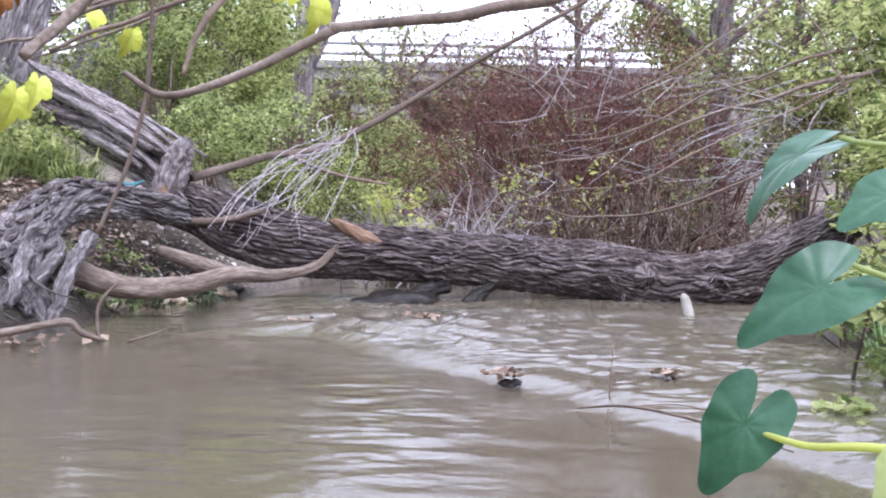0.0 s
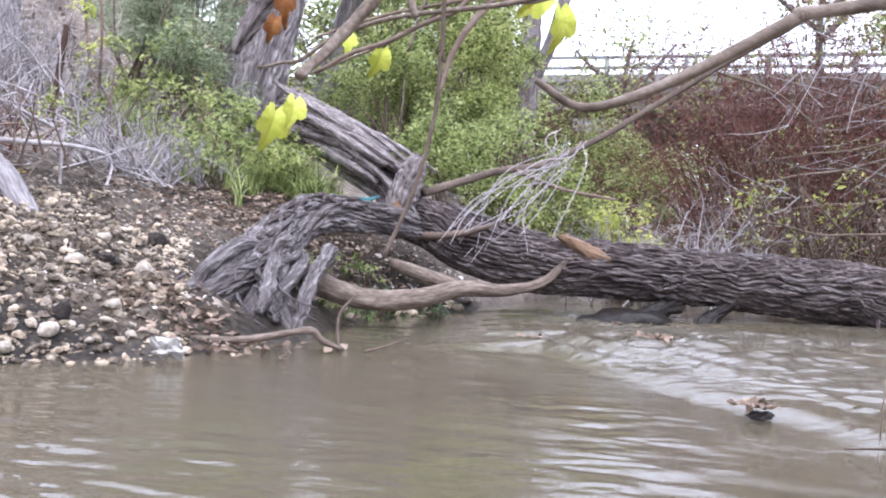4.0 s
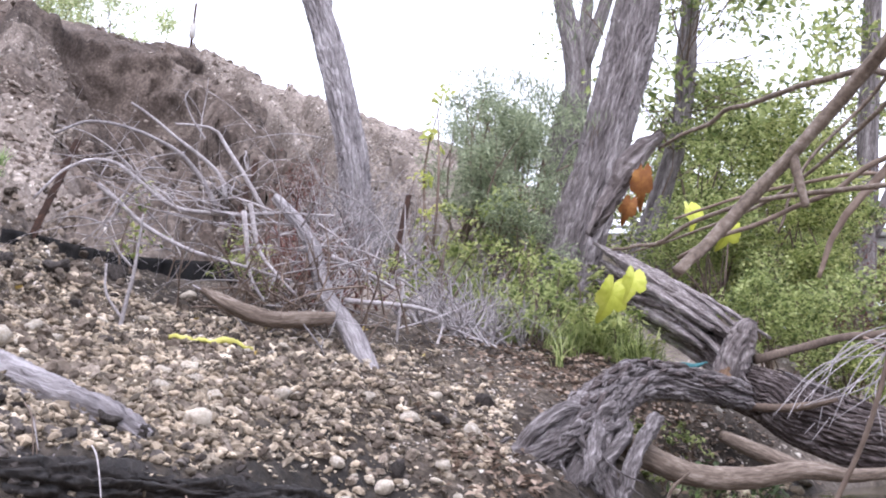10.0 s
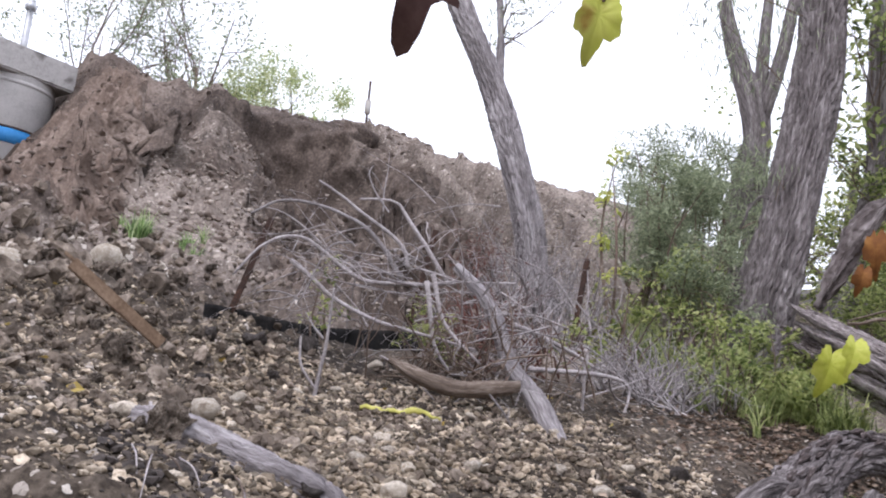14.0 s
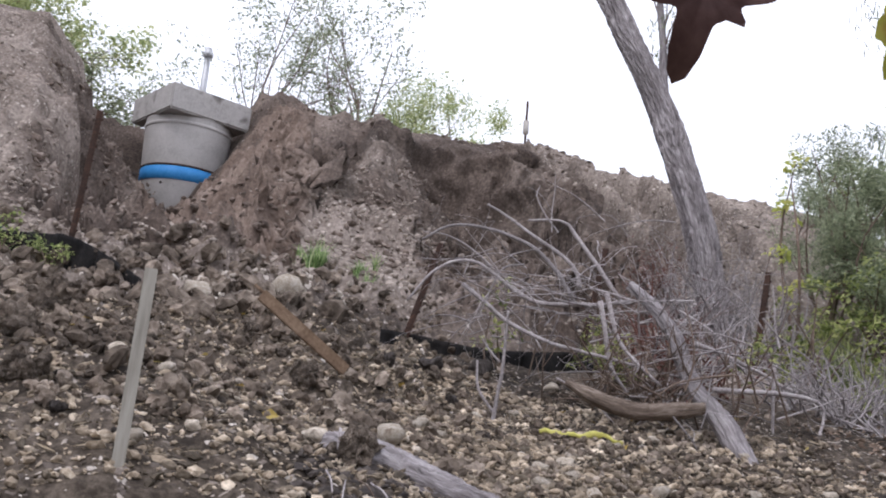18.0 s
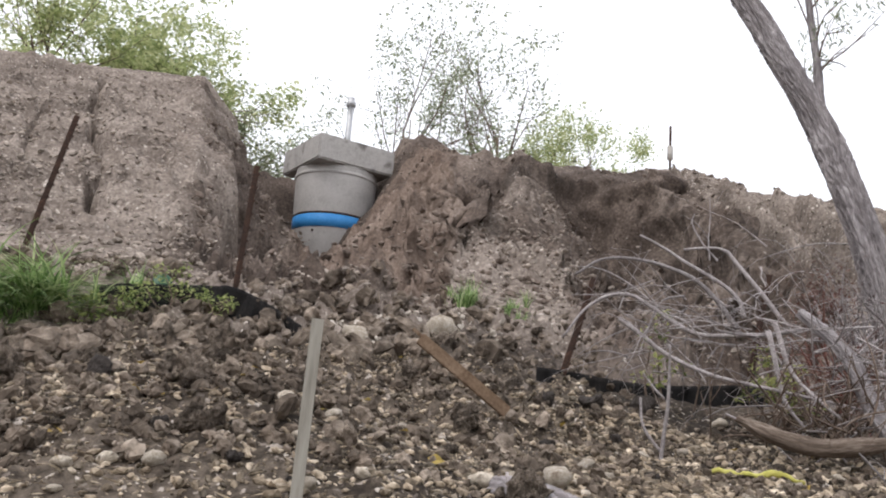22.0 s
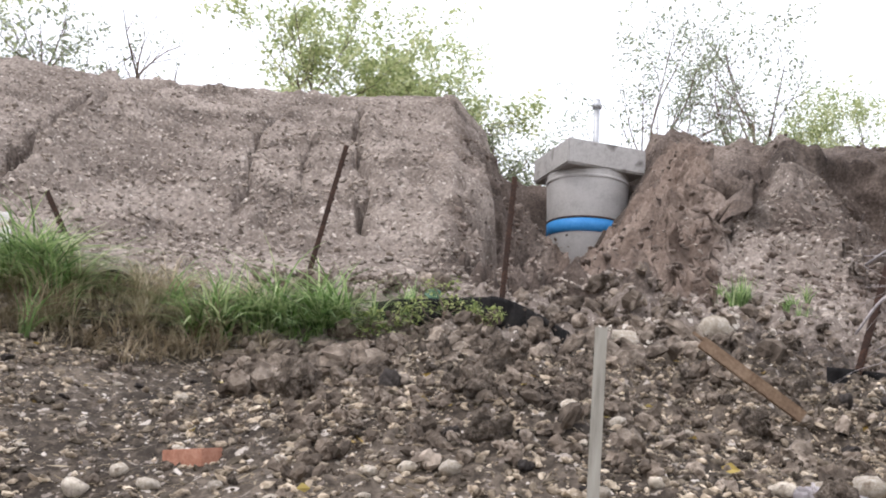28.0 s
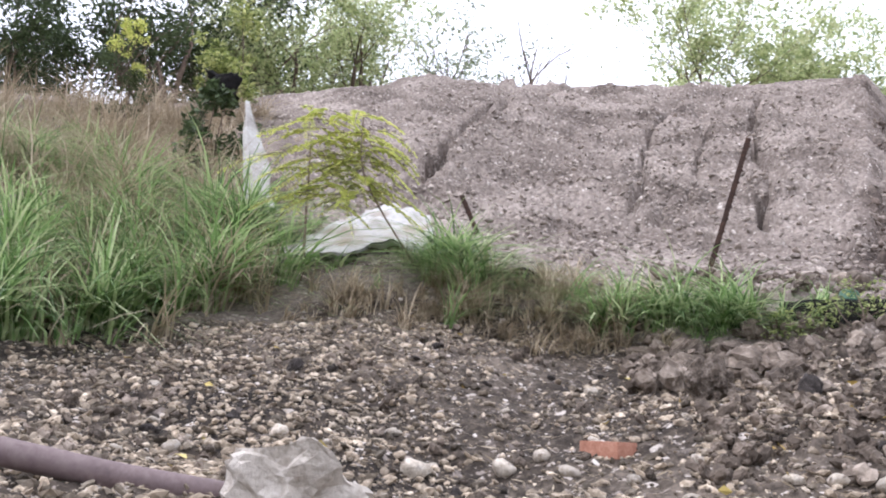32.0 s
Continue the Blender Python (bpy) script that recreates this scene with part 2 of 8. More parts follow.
M_CONCRETE = mottled("grey_concrete", [(0.33, 0.315, 0.295), (0.45, 0.432, 0.41), (0.53, 0.512, 0.49)], 3, 0.85, 0.3, 40, depth=0.006)
M_BLUE = mottled("blue_band", [(0.03, 0.2, 0.5), (0.05, 0.27, 0.62), (0.09, 0.33, 0.68)], 6, 0.5, 0.2, 30)



def soil_material():
    """Gravelly earth: pebbles of two sizes in brown soil; bare clay where it has slumped (attribute bare), its colour
    partly darkened for shade; wet by the water (attribute wet), which also paints the undercut bank's shade.
    """
    m, N, L = material("gravelly_soil")
    out, bsdf = N.new("ShaderNodeOutputMaterial"), N.new("ShaderNodeBsdfPrincipled")
    co = N.new("ShaderNodeTexCoord").outputs["Object"]

    def node(kind, **props):
        n = N.new(kind)
        for k, v in props.items():
            n.inputs[k].default_value = v
        return n

    def maths(op, a, b):
        n = N.new("ShaderNodeMath")
        n.operation = op
        for i, v in enumerate((a, b)):
            if isinstance(v, (int, float)):
                n.inputs[i].default_value = v
            else:
                L.new(v, n.inputs[i])
        return n.outputs[0]

    def span(v, a, b, c=0.0, d=1.0):
        n = N.new("ShaderNodeMapRange")
        n.inputs[1].default_value, n.inputs[2].default_value, n.inputs[3].default_value, n.inputs[4].default_value = a, b, c, d
        L.new(v, n.inputs[0])
        return n.outputs[0]

    def blend(f, a, b):
        n = N.new("ShaderNodeMix")
        n.data_type = 'RGBA'
        L.new(f, n.inputs[0])
        L.new(a, n.inputs[6])
        if isinstance(b, tuple):
            n.inputs[7].default_value = (*b, 1)
        else:
            L.new(b, n.inputs[7])
        return n.outputs[2]

    def ramp_of(v, stops):
        n = N.new("ShaderNodeValToRGB")
        e = n.color_ramp.elements
        while len(e) < len(stops):
            e.new(0.5)
        for el, (p, c) in zip(e, stops):
            el.position, el.color = p, (*c, 1)
        L.new(v, n.inputs[0])
        return n.outputs[0]

    broad = node("ShaderNodeTexNoise", Scale=0.9, Detail=6.0, Roughness=0.6)
    grain = node("ShaderNodeTexNoise", Scale=24.0, Detail=6.0, Roughness=0.7)
    L.new(co, broad.inputs["Vector"])
    L.new(co, grain.inputs["Vector"])
    mixn = maths('ADD', maths('MULTIPLY', broad.outputs[0], 0.5), maths('MULTIPLY', grain.outputs[0], 0.5))
    earth = ramp_of(mixn, [(0.36, (0.055, 0.042, 0.034)), (0.5, (0.215, 0.178, 0.15)), (0.64, (0.43, 0.37, 0.32))])
    # raw: darker slumped soil, with part of the scarp's shade put into the colour
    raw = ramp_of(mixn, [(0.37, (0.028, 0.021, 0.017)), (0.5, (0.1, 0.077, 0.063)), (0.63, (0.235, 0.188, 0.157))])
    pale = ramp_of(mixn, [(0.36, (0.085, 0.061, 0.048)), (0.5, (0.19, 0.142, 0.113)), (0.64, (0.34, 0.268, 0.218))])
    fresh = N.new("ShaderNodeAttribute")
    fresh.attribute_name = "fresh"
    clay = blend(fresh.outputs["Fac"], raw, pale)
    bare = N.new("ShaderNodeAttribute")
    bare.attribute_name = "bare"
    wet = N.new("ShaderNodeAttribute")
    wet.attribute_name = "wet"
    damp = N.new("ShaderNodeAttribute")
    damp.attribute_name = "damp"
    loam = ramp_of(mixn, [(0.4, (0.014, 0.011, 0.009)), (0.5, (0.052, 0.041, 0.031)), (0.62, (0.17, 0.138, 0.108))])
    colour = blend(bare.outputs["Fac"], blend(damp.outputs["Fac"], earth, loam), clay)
    height = maths('MULTIPLY', grain.outputs[0], 0.5)
    warp, bent = node("ShaderNodeTexNoise", Scale=38.0, Detail=2.0), N.new("ShaderNodeVectorMath")
    L.new(co, warp.inputs["Vector"])
    bent.operation = 'MULTIPLY_ADD'
    bent.inputs[1].default_value = (0.05, 0.05, 0.05)
    L.new(warp.outputs["Color"], bent.inputs[0])
    L.new(co, bent.inputs[2])
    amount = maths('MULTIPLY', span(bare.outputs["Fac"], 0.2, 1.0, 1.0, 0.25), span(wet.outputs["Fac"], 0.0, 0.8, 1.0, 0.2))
    for scale, size in ((15.0, 0.27), (34.0, 0.36)):
        v = node("ShaderNodeTexVoronoi", Scale=scale)
        L.new(bent.outputs[0], v.inputs["Vector"])
        sep = N.new("ShaderNodeSeparateColor")
        L.new(v.outputs["Color"], sep.inputs[0])
        reach = maths('MULTIPLY', span(sep.outputs[0], 0.25, 1.0, 0.0, size + 0.12), amount)
        inside = span(maths('SUBTRACT', reach, v.outputs["Distance"]), 0.0, 0.06)
        stone = ramp_of(sep.outputs[1], [(0.0, (0.085, 0.07, 0.06)), (0.3, (0.2, 0.168, 0.142)), (0.65, (0.36, 0.312, 0.266)), (1.0, (0.62, 0.565, 0.5))])
        colour = blend(inside, colour, stone)
        height = maths('ADD', height, maths('MULTIPLY', maths('MAXIMUM', maths('SUBTRACT', reach, v.outputs["Distance"]), 0.0), 15.0 / scale))
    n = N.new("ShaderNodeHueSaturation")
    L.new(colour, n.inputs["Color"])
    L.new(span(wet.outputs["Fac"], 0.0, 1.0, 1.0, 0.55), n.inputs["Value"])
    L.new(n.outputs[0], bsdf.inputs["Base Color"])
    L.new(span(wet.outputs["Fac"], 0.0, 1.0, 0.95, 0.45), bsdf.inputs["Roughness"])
    bsdf.inputs["Specular IOR Level"].default_value = 0.2
    bp = N.new("ShaderNodeBump")
    bp.inputs["Strength"].default_value, bp.inputs["Distance"].default_value = 0.9, 0.03
    L.new(height, bp.inputs["Height"])
    L.new(bp.outputs[0], bsdf.inputs["Normal"])
    L.new(bsdf.outputs[0], out.inputs[0])
    return m


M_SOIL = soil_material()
M_CLOD = mottled("dry_soil_clod", [(0.022, 0.017, 0.013), (0.15, 0.119, 0.092), (0.42, 0.355, 0.288)], 3.2, 0.96, 1.0, 17, depth=0.05, piece=0.3)
M_TRUNK = mottled("ridged_trunk_bark", [(0.04, 0.034, 0.032), (0.185, 0.162, 0.158), (0.45, 0.415, 0.405)], 18, 0.94, 1.0, 80, depth=0.04, grain=True)
M_PALETRUNK = mottled("pale_ridged_bark", [(0.075, 0.065, 0.066), (0.27, 0.245, 0.246), (0.55, 0.515, 0.515)], 18, 0.94, 1.0, 80, depth=0.04, grain=True)
M_DARKCLOD = mottled("dark_soil_clod", [(0.03, 0.026, 0.025), (0.075, 0.063, 0.056), (0.19, 0.165, 0.145)], 4, 0.92, 1.0, 20, depth=0.03)
M_STONE = mottled("pale_limestone", [(0.25, 0.205, 0.15), (0.48, 0.42, 0.34), (0.72, 0.67, 0.59)], 2.2, 0.85, 0.6, 12, depth=0.03, piece=0.32, stain=((0.2, 0.155, 0.115), 1.6, 0.58, 0.72))
M_GREYWOOD = mottled("weathered_wood", [(0.04, 0.032, 0.031), (0.21, 0.178, 0.17), (0.55, 0.5, 0.485)], 40, 0.9, 1.0, 170, depth=0.035, grain=True)
M_TWIG = mottled("pale_dead_twig", [(0.15, 0.13, 0.128), (0.32, 0.29, 0.285), (0.52, 0.485, 0.48)], 10, 0.85, 0.4, 80, piece=0.3)
M_BROWNTWIG = mottled("brown_twig", [(0.07, 0.05, 0.038), (0.15, 0.11, 0.085), (0.26, 0.2, 0.155)], 6, 0.8, 0.3, 60, piece=0.3)
M_REDTWIG = mottled("red_brown_brush", [(0.07, 0.032, 0.026), (0.14, 0.062, 0.048), (0.22, 0.105, 0.085)], 5, 0.85, 0.2, 50, piece=0.35)
M_LIVE = mottled("smooth_live_branch", [(0.075, 0.055, 0.042), (0.17, 0.13, 0.1), (0.3, 0.25, 0.205)], 40, 0.65, 0.5, 160, depth=0.004)
M_RUST = mottled("rusty_steel", [(0.018, 0.012, 0.01), (0.05, 0.028, 0.02), (0.11, 0.055, 0.034)], 14, 0.7, 0.3, 80, depth=0.002)
M_STEEL = mottled("galvanised_steel", [(0.34, 0.35, 0.36), (0.45, 0.46, 0.47), (0.55, 0.56, 0.57)], 10, 0.45, 0.1, 60, metal=0.6)
M_LATH = mottled("weathered_lath", [(0.2, 0.185, 0.155), (0.33, 0.31, 0.265), (0.43, 0.41, 0.36)], 9, 0.85, 0.3, 70, (1, 1, 0.1))
M_BOARD = mottled("brown_board", [(0.1, 0.065, 0.04), (0.2, 0.135, 0.088), (0.31, 0.225, 0.155)], 9, 0.85, 0.5, 80, depth=0.005)
M_FABRIC = mottled("black_fence_fabric", [(0.008, 0.008, 0.009), (0.014, 0.013, 0.013), (0.035, 0.031, 0.027)], 4, 0.95, 0.5, 90, depth=0.004)
M_SHEET = mottled("dusty_white_sheet", [(0.33, 0.315, 0.29), (0.47, 0.455, 0.43), (0.58, 0.57, 0.545)], 3, 0.7, 0.4, 20, depth=0.01, stain=((0.3, 0.25, 0.19), 4, 0.48, 0.68))
M_BRICK = mottled("orange_brick", [(0.28, 0.125, 0.08), (0.4, 0.195, 0.13), (0.52, 0.3, 0.21)], 20, 0.9, 0.4, 90, depth=0.003)
M_ROPE = mottled("yellow_tape", [(0.36, 0.34, 0.07), (0.5, 0.47, 0.12), (0.62, 0.58, 0.22)], 20, 0.6, 0.3, 60)
M_PVC = mottled("mauve_brown_pipe", [(0.11, 0.08, 0.078), (0.17, 0.125, 0.12), (0.23, 0.18, 0.17)], 8, 0.55, 0.15, 60)
M_LUMP = mottled("broken_concrete", [(0.27, 0.235, 0.19), (0.5, 0.45, 0.385), (0.68, 0.63, 0.56)], 9, 0.9, 0.9, 60, depth=0.015)
M_ORANGEWOOD = mottled("fresh_broken_wood", [(0.08, 0.048, 0.03), (0.2, 0.125, 0.078), (0.38, 0.265, 0.175)], 40, 0.8, 0.9, 140, depth=0.015, grain=True)
M_GREEN = leafy("green_leaves", (0.1, 0.135, 0.045), (0.37, 0.43, 0.16), (0.54, 0.57, 0.26), through=0.55)
M_LIGHTGREEN = leafy("light_green_leaves", (0.09, 0.12, 0.035), (0.33, 0.38, 0.125), (0.55, 0.56, 0.24), through=0.55)
M_DARKGREEN = leafy("dark_green_leaves", (0.045, 0.065, 0.028), (0.075, 0.105, 0.045), (0.11, 0.15, 0.065))
M_WILLOW = leafy("grey_green_leaves", (0.15, 0.18, 0.11), (0.3, 0.345, 0.215), (0.46, 0.5, 0.33), through=0.5)
M_YELLOWLEAF = leafy("yellow_green_leaves", (0.4, 0.45, 0.11), (0.57, 0.61, 0.17), (0.74, 0.71, 0.25), through=0.55)
# leaf colours paled to hold the sky glare behind the crest trees
M_CREST = leafy("pale_backlit_leaves", (0.27, 0.33, 0.15), (0.46, 0.52, 0.25), (0.66, 0.67, 0.4), through=0.62)
M_GRASS = leafy("green_grass", (0.08, 0.145, 0.045), (0.27, 0.41, 0.145), (0.53, 0.59, 0.32), through=0.4)
M_DRYGRASS = leafy("dry_grass", (0.25, 0.2, 0.13), (0.41, 0.338, 0.235), (0.57, 0.485, 0.36), rough=0.8, through=0.3)
M_LITTER = leafy("dry_leaf_litter", (0.12, 0.085, 0.062), (0.24, 0.175, 0.13), (0.4, 0.31, 0.235), rough=0.8, through=0.15)
M_FALLEN = leafy("fallen_yellow_leaves", (0.3, 0.2, 0.05), (0.46, 0.34, 0.09), (0.6, 0.5, 0.18), through=0.2)
M_RUSSET = leafy("russet_brush_leaves", (0.085, 0.035, 0.028), (0.145, 0.062, 0.05), (0.2, 0.1, 0.08), rough=0.8, through=0.2)
M_BIGLEAF = mottled("waxy_green_leaf", [(0.02, 0.062, 0.032), (0.032, 0.09, 0.045), (0.055, 0.125, 0.068)], 8, 0.3, 0.3, 50, depth=0.005)
M_YOUNG = mottled("sunlit_yellow_leaf", [(0.3, 0.34, 0.035), (0.42, 0.45, 0.06), (0.52, 0.52, 0.12)], 12, 0.5, 0.4, 60, depth=0.003, stain=((0.3, 0.16, 0.03), 30, 0.64, 0.74))
M_DEADLEAF = mottled("dark_dead_leaf", [(0.035, 0.018, 0.017), (0.07, 0.036, 0.032), (0.12, 0.07, 0.06)], 14, 0.7, 0.5, 70, depth=0.004)
M_ORANGELEAF = mottled("orange_dead_leaf", [(0.09, 0.035, 0.014), (0.2, 0.08, 0.022), (0.33, 0.16, 0.04)], 18, 0.7, 0.5, 70, depth=0.004)


# ---- the ground: creek bed, gravel bank, fill slope and its gullies, out to the horizon ----
def ground_parts(a, r):
    """Heights at bearing a (degrees, clockwise from +y) and radius r, before roughness; and how bare and steep it is."""
    shore = np.interp(a, [-180, -130, -100, -60, -48, -42, -32, -23, -19, -13, -9, 0, 180], [2.6, 2.4, 2.3, 2.4, 2.75, 3.0, 3.1, 3.75, 4.5, 5.1, 6.2, 9.0, 9.0])
    lip = np.interp(a, [-180, -110, -86, -76, -65, -55, -47, -40, -30, -20, 0], [0.1, 0.1, 0.22, 0.3, 0.22, 0.14, 0.1, 0.06, 0.03, 0.03, 0.1])
    mid = np.interp(a, [-180, -130, -110, -97, -86, -76, -65, -55, -47, -40, -30, -20, 0], [0.1, 0.15, 0.25, 0.36, 0.58, 0.68, 0.5, 0.36, 0.29, 0.22, 0.15, 0.1, 0.1])
    top = np.interp(a, [-180, -130, -107, -88, -77, -65, -56, -45, -35, -20, -5], [0.4, 0.45, 0.93, 0.98, 1.02, 1.08, 0.95, 0.8, 0.75, 0.55, 0.3])
    toe = top + np.interp(a, [-180, -125, -110, -60, -40, -20], [0.1, 0.25, 0.5, 0.42, 0.3, 0.1])
    crest_r = np.interp(a, [-180, -110, -82, -70, -55, -33, -25, -10], [18, 17, 16, 16, 15, 16, 18, 20])
    crest_el = np.interp(a, [-180, -128, -109, -92, -82, -78, -71, -69, -62, -55, -50, -46, -41.5, -33, -28, -20, -10], [8, 14, 19.6, 20.8, 21.6, 17.6, 17.6, 19.9, 19.0, 18.5, 18.3, 17.0, 16.2, 14.4, 12, 7, 3])
    crest = 0.48 + crest_r * np.tan(np.radians(crest_el))
    knob = lattice(a * 0.8, 0 * a, 33) + 0.7 * lattice(a * 2.3, 0 * a, 34)
    crest = crest + 0.07 * knob * ramp(-70, -69, a) * (1 - ramp(-60, -55, a))
    z = np.full(np.shape(r), -0.28)
    z = np.where(r > shore - 0.8, -0.28 + 0.28 * (r - shore + 0.8) / 0.8, z)
    steps = ((shore, 0 * shore), (shore + 0.12, lip), (np.maximum(shore + 0.4, 3.4), mid), (np.maximum(shore + 1.2, 5.5), top), (np.maximum(shore + 1.8, 6.5), toe), (crest_r, crest))
    for (r0, z0), (r1, z1) in zip(steps, steps[1:]):
        t = np.clip((r - r0) / (r1 - r0), 0, 1)
        z = np.where(r > r0, z0 + (z1 - z0) * t, z)
    z = np.where(r > crest_r, crest - 0.04 * np.minimum(r - crest_r, 60), z)
    plain = z
    bare = np.zeros(np.shape(r))
    # the washed-out gully round the manhole
    ridge = np.interp(r, [7, 8, 10, 13, 16], [-66, -65, -63.5, -66, -69])
    floor = 1.42 + (r - 6.5) * 0.235
    floor = np.where(r > 15.9, floor + (r - 15.9) * 1.9, floor)
    floor = floor + 0.26 * np.maximum(0, -73.2 - a) * ramp(11.0, 14.0, r) * (1 - ramp(15.6, 16, r))
    across = np.clip((a + 73.6) / (ridge + 73.6), 0, 1)
    gully = floor + (plain - floor) * across ** 0.75
    inside = ramp(-80.7, -79.9, a + 1.3 * lattice(r * 1.0, 0 * r, 5) + 0.8 * lattice(r * 2.6, 0 * r, 6) + 0.3 * lattice(r * 7, a, 7)) * (a < ridge) * ramp(5.8, 7.0, r)
    z = np.where((a > -81) & (a < ridge), z + (np.minimum(gully, z) - z) * inside, z)
    bare = np.maximum(bare, inside * (r < 19))
    # the slumped bowl with its head scarp
    right = np.interp(r, [7, 9, 11, 14, 15], [-40.5, -43, -46.3, -51.5, -54])
    bowl = 1.32 + (r - 6.5) * 0.25
    head = np.interp(a, [-62, -58, -54, -51, -48, -45, -42], [12.2, 13.1, 12.9, 12.3, 10.2, 8.6, 7.5]) + 0.35 * lattice(a * 0.9, 0 * r, 18)
    bowl = np.where(r > head, bowl + (r - head) * 2.6, bowl)
    left = np.interp(r, [7, 9, 12, 15], [-57.3, -58, -58.6, -60])
    torn = a - left + 1.1 * lattice(r * 1.3, a * 0.2, 9) + 0.7 * lattice(r * 2.9, a * 0.9, 97)
    m2 = ramp(-1.5, 4.6, torn) * (1 - ramp(-0.6, 0.5, a - right + 0.8 * lattice(r * 1.1, 0 * r, 8))) * ramp(6.3, 7.4, r)
    z = z + (np.minimum(bowl, z) - z) * m2
    # a hollow between the pinnacle and the gravelly buttress, and the raw head of the cut
    m3 = ramp(-66.2, -65.0, a + 0.5 * lattice(r * 1.7, 0 * r, 10)) * (1 - ramp(-62.6, -61.4, a + 0.5 * lattice(r * 1.9, 0 * r, 11))) * ramp(9.6, 10.4, r) * (1 - ramp(14.6, 15.6, r))
    z = z - 0.55 * m3
    top_band = ((a > -69.5) & (a < -62)) * ramp(13.2, 14.2, r)
    bare = np.maximum(bare, 0.8 * ramp(-0.5, 1.0, a - left) * (1 - ramp(-1.0, 1.0, a - right)) * ramp(5.5, 6.3, r) * (r < 9))
    soft = ramp(-4.0, 1.5, torn + 1.6 * lattice(a * 0.6, r * 0.9, 96)) * (m2 > 0.02) + 0.55 * ramp(-5.0, 0.0, torn + 2.0 * lattice(a * 0.5, r * 0.8, 98)) * (a < left) * ramp(8.5, 10, r)
    bare = np.maximum(bare, np.maximum(np.maximum(np.minimum(np.maximum(m2 * 0.55, soft), m2 + 0.6) * (a < right + 1), m3), np.maximum(top_band, (a > -70) * (a < -66.5) * ramp(6.5, 7.5, r))) * (r < 18))
    return z, bare, crest_r


def right_bank(x, y):
    edge = np.interp(y, [-4, 0.5, 1.5, 3, 4.4, 5.6, 9], [0.5, 0.75, 0.95, 1.3, 1.6, 2.0, 2.6])
    d = x - edge
    return np.where(d < 0, -0.28, np.minimum(-0.05 + d * 0.55, 1.2 + 0 * d))


# rills on the slope: radii, bearings, depth, half width
RILLS = (((8.0, 9.5, 11.1, 14.5), (-87.3, -87.2, -87.9, -88.2), 0.22, 0.09), ((8.4, 11.2, 13.8), (-95, -94.3, -93.1), 0.14, 0.08), ((8.8, 10.3, 14), (-108.9, -106.9, -104), 0.2, 0.12), ((8.8, 11.1, 15.4), (-108.2, -105.5, -101.1), 0.16, 0.1),
         ((10, 12.5, 14.2), (-44.5, -47, -49.4), 0.3, 0.2), ((9, 12.2, 15), (-40.8, -44, -46.5), 0.28, 0.18), ((10.5, 14), (-41.9, -44.6), 0.24, 0.16), ((10.3, 13, 14.6), (-46.5, -50, -52.7), 0.2, 0.12), ((8.7, 12), (-91.6, -90.8), 0.1, 0.07), ((10.2, 14), (-37, -39.7), 0.16, 0.1))


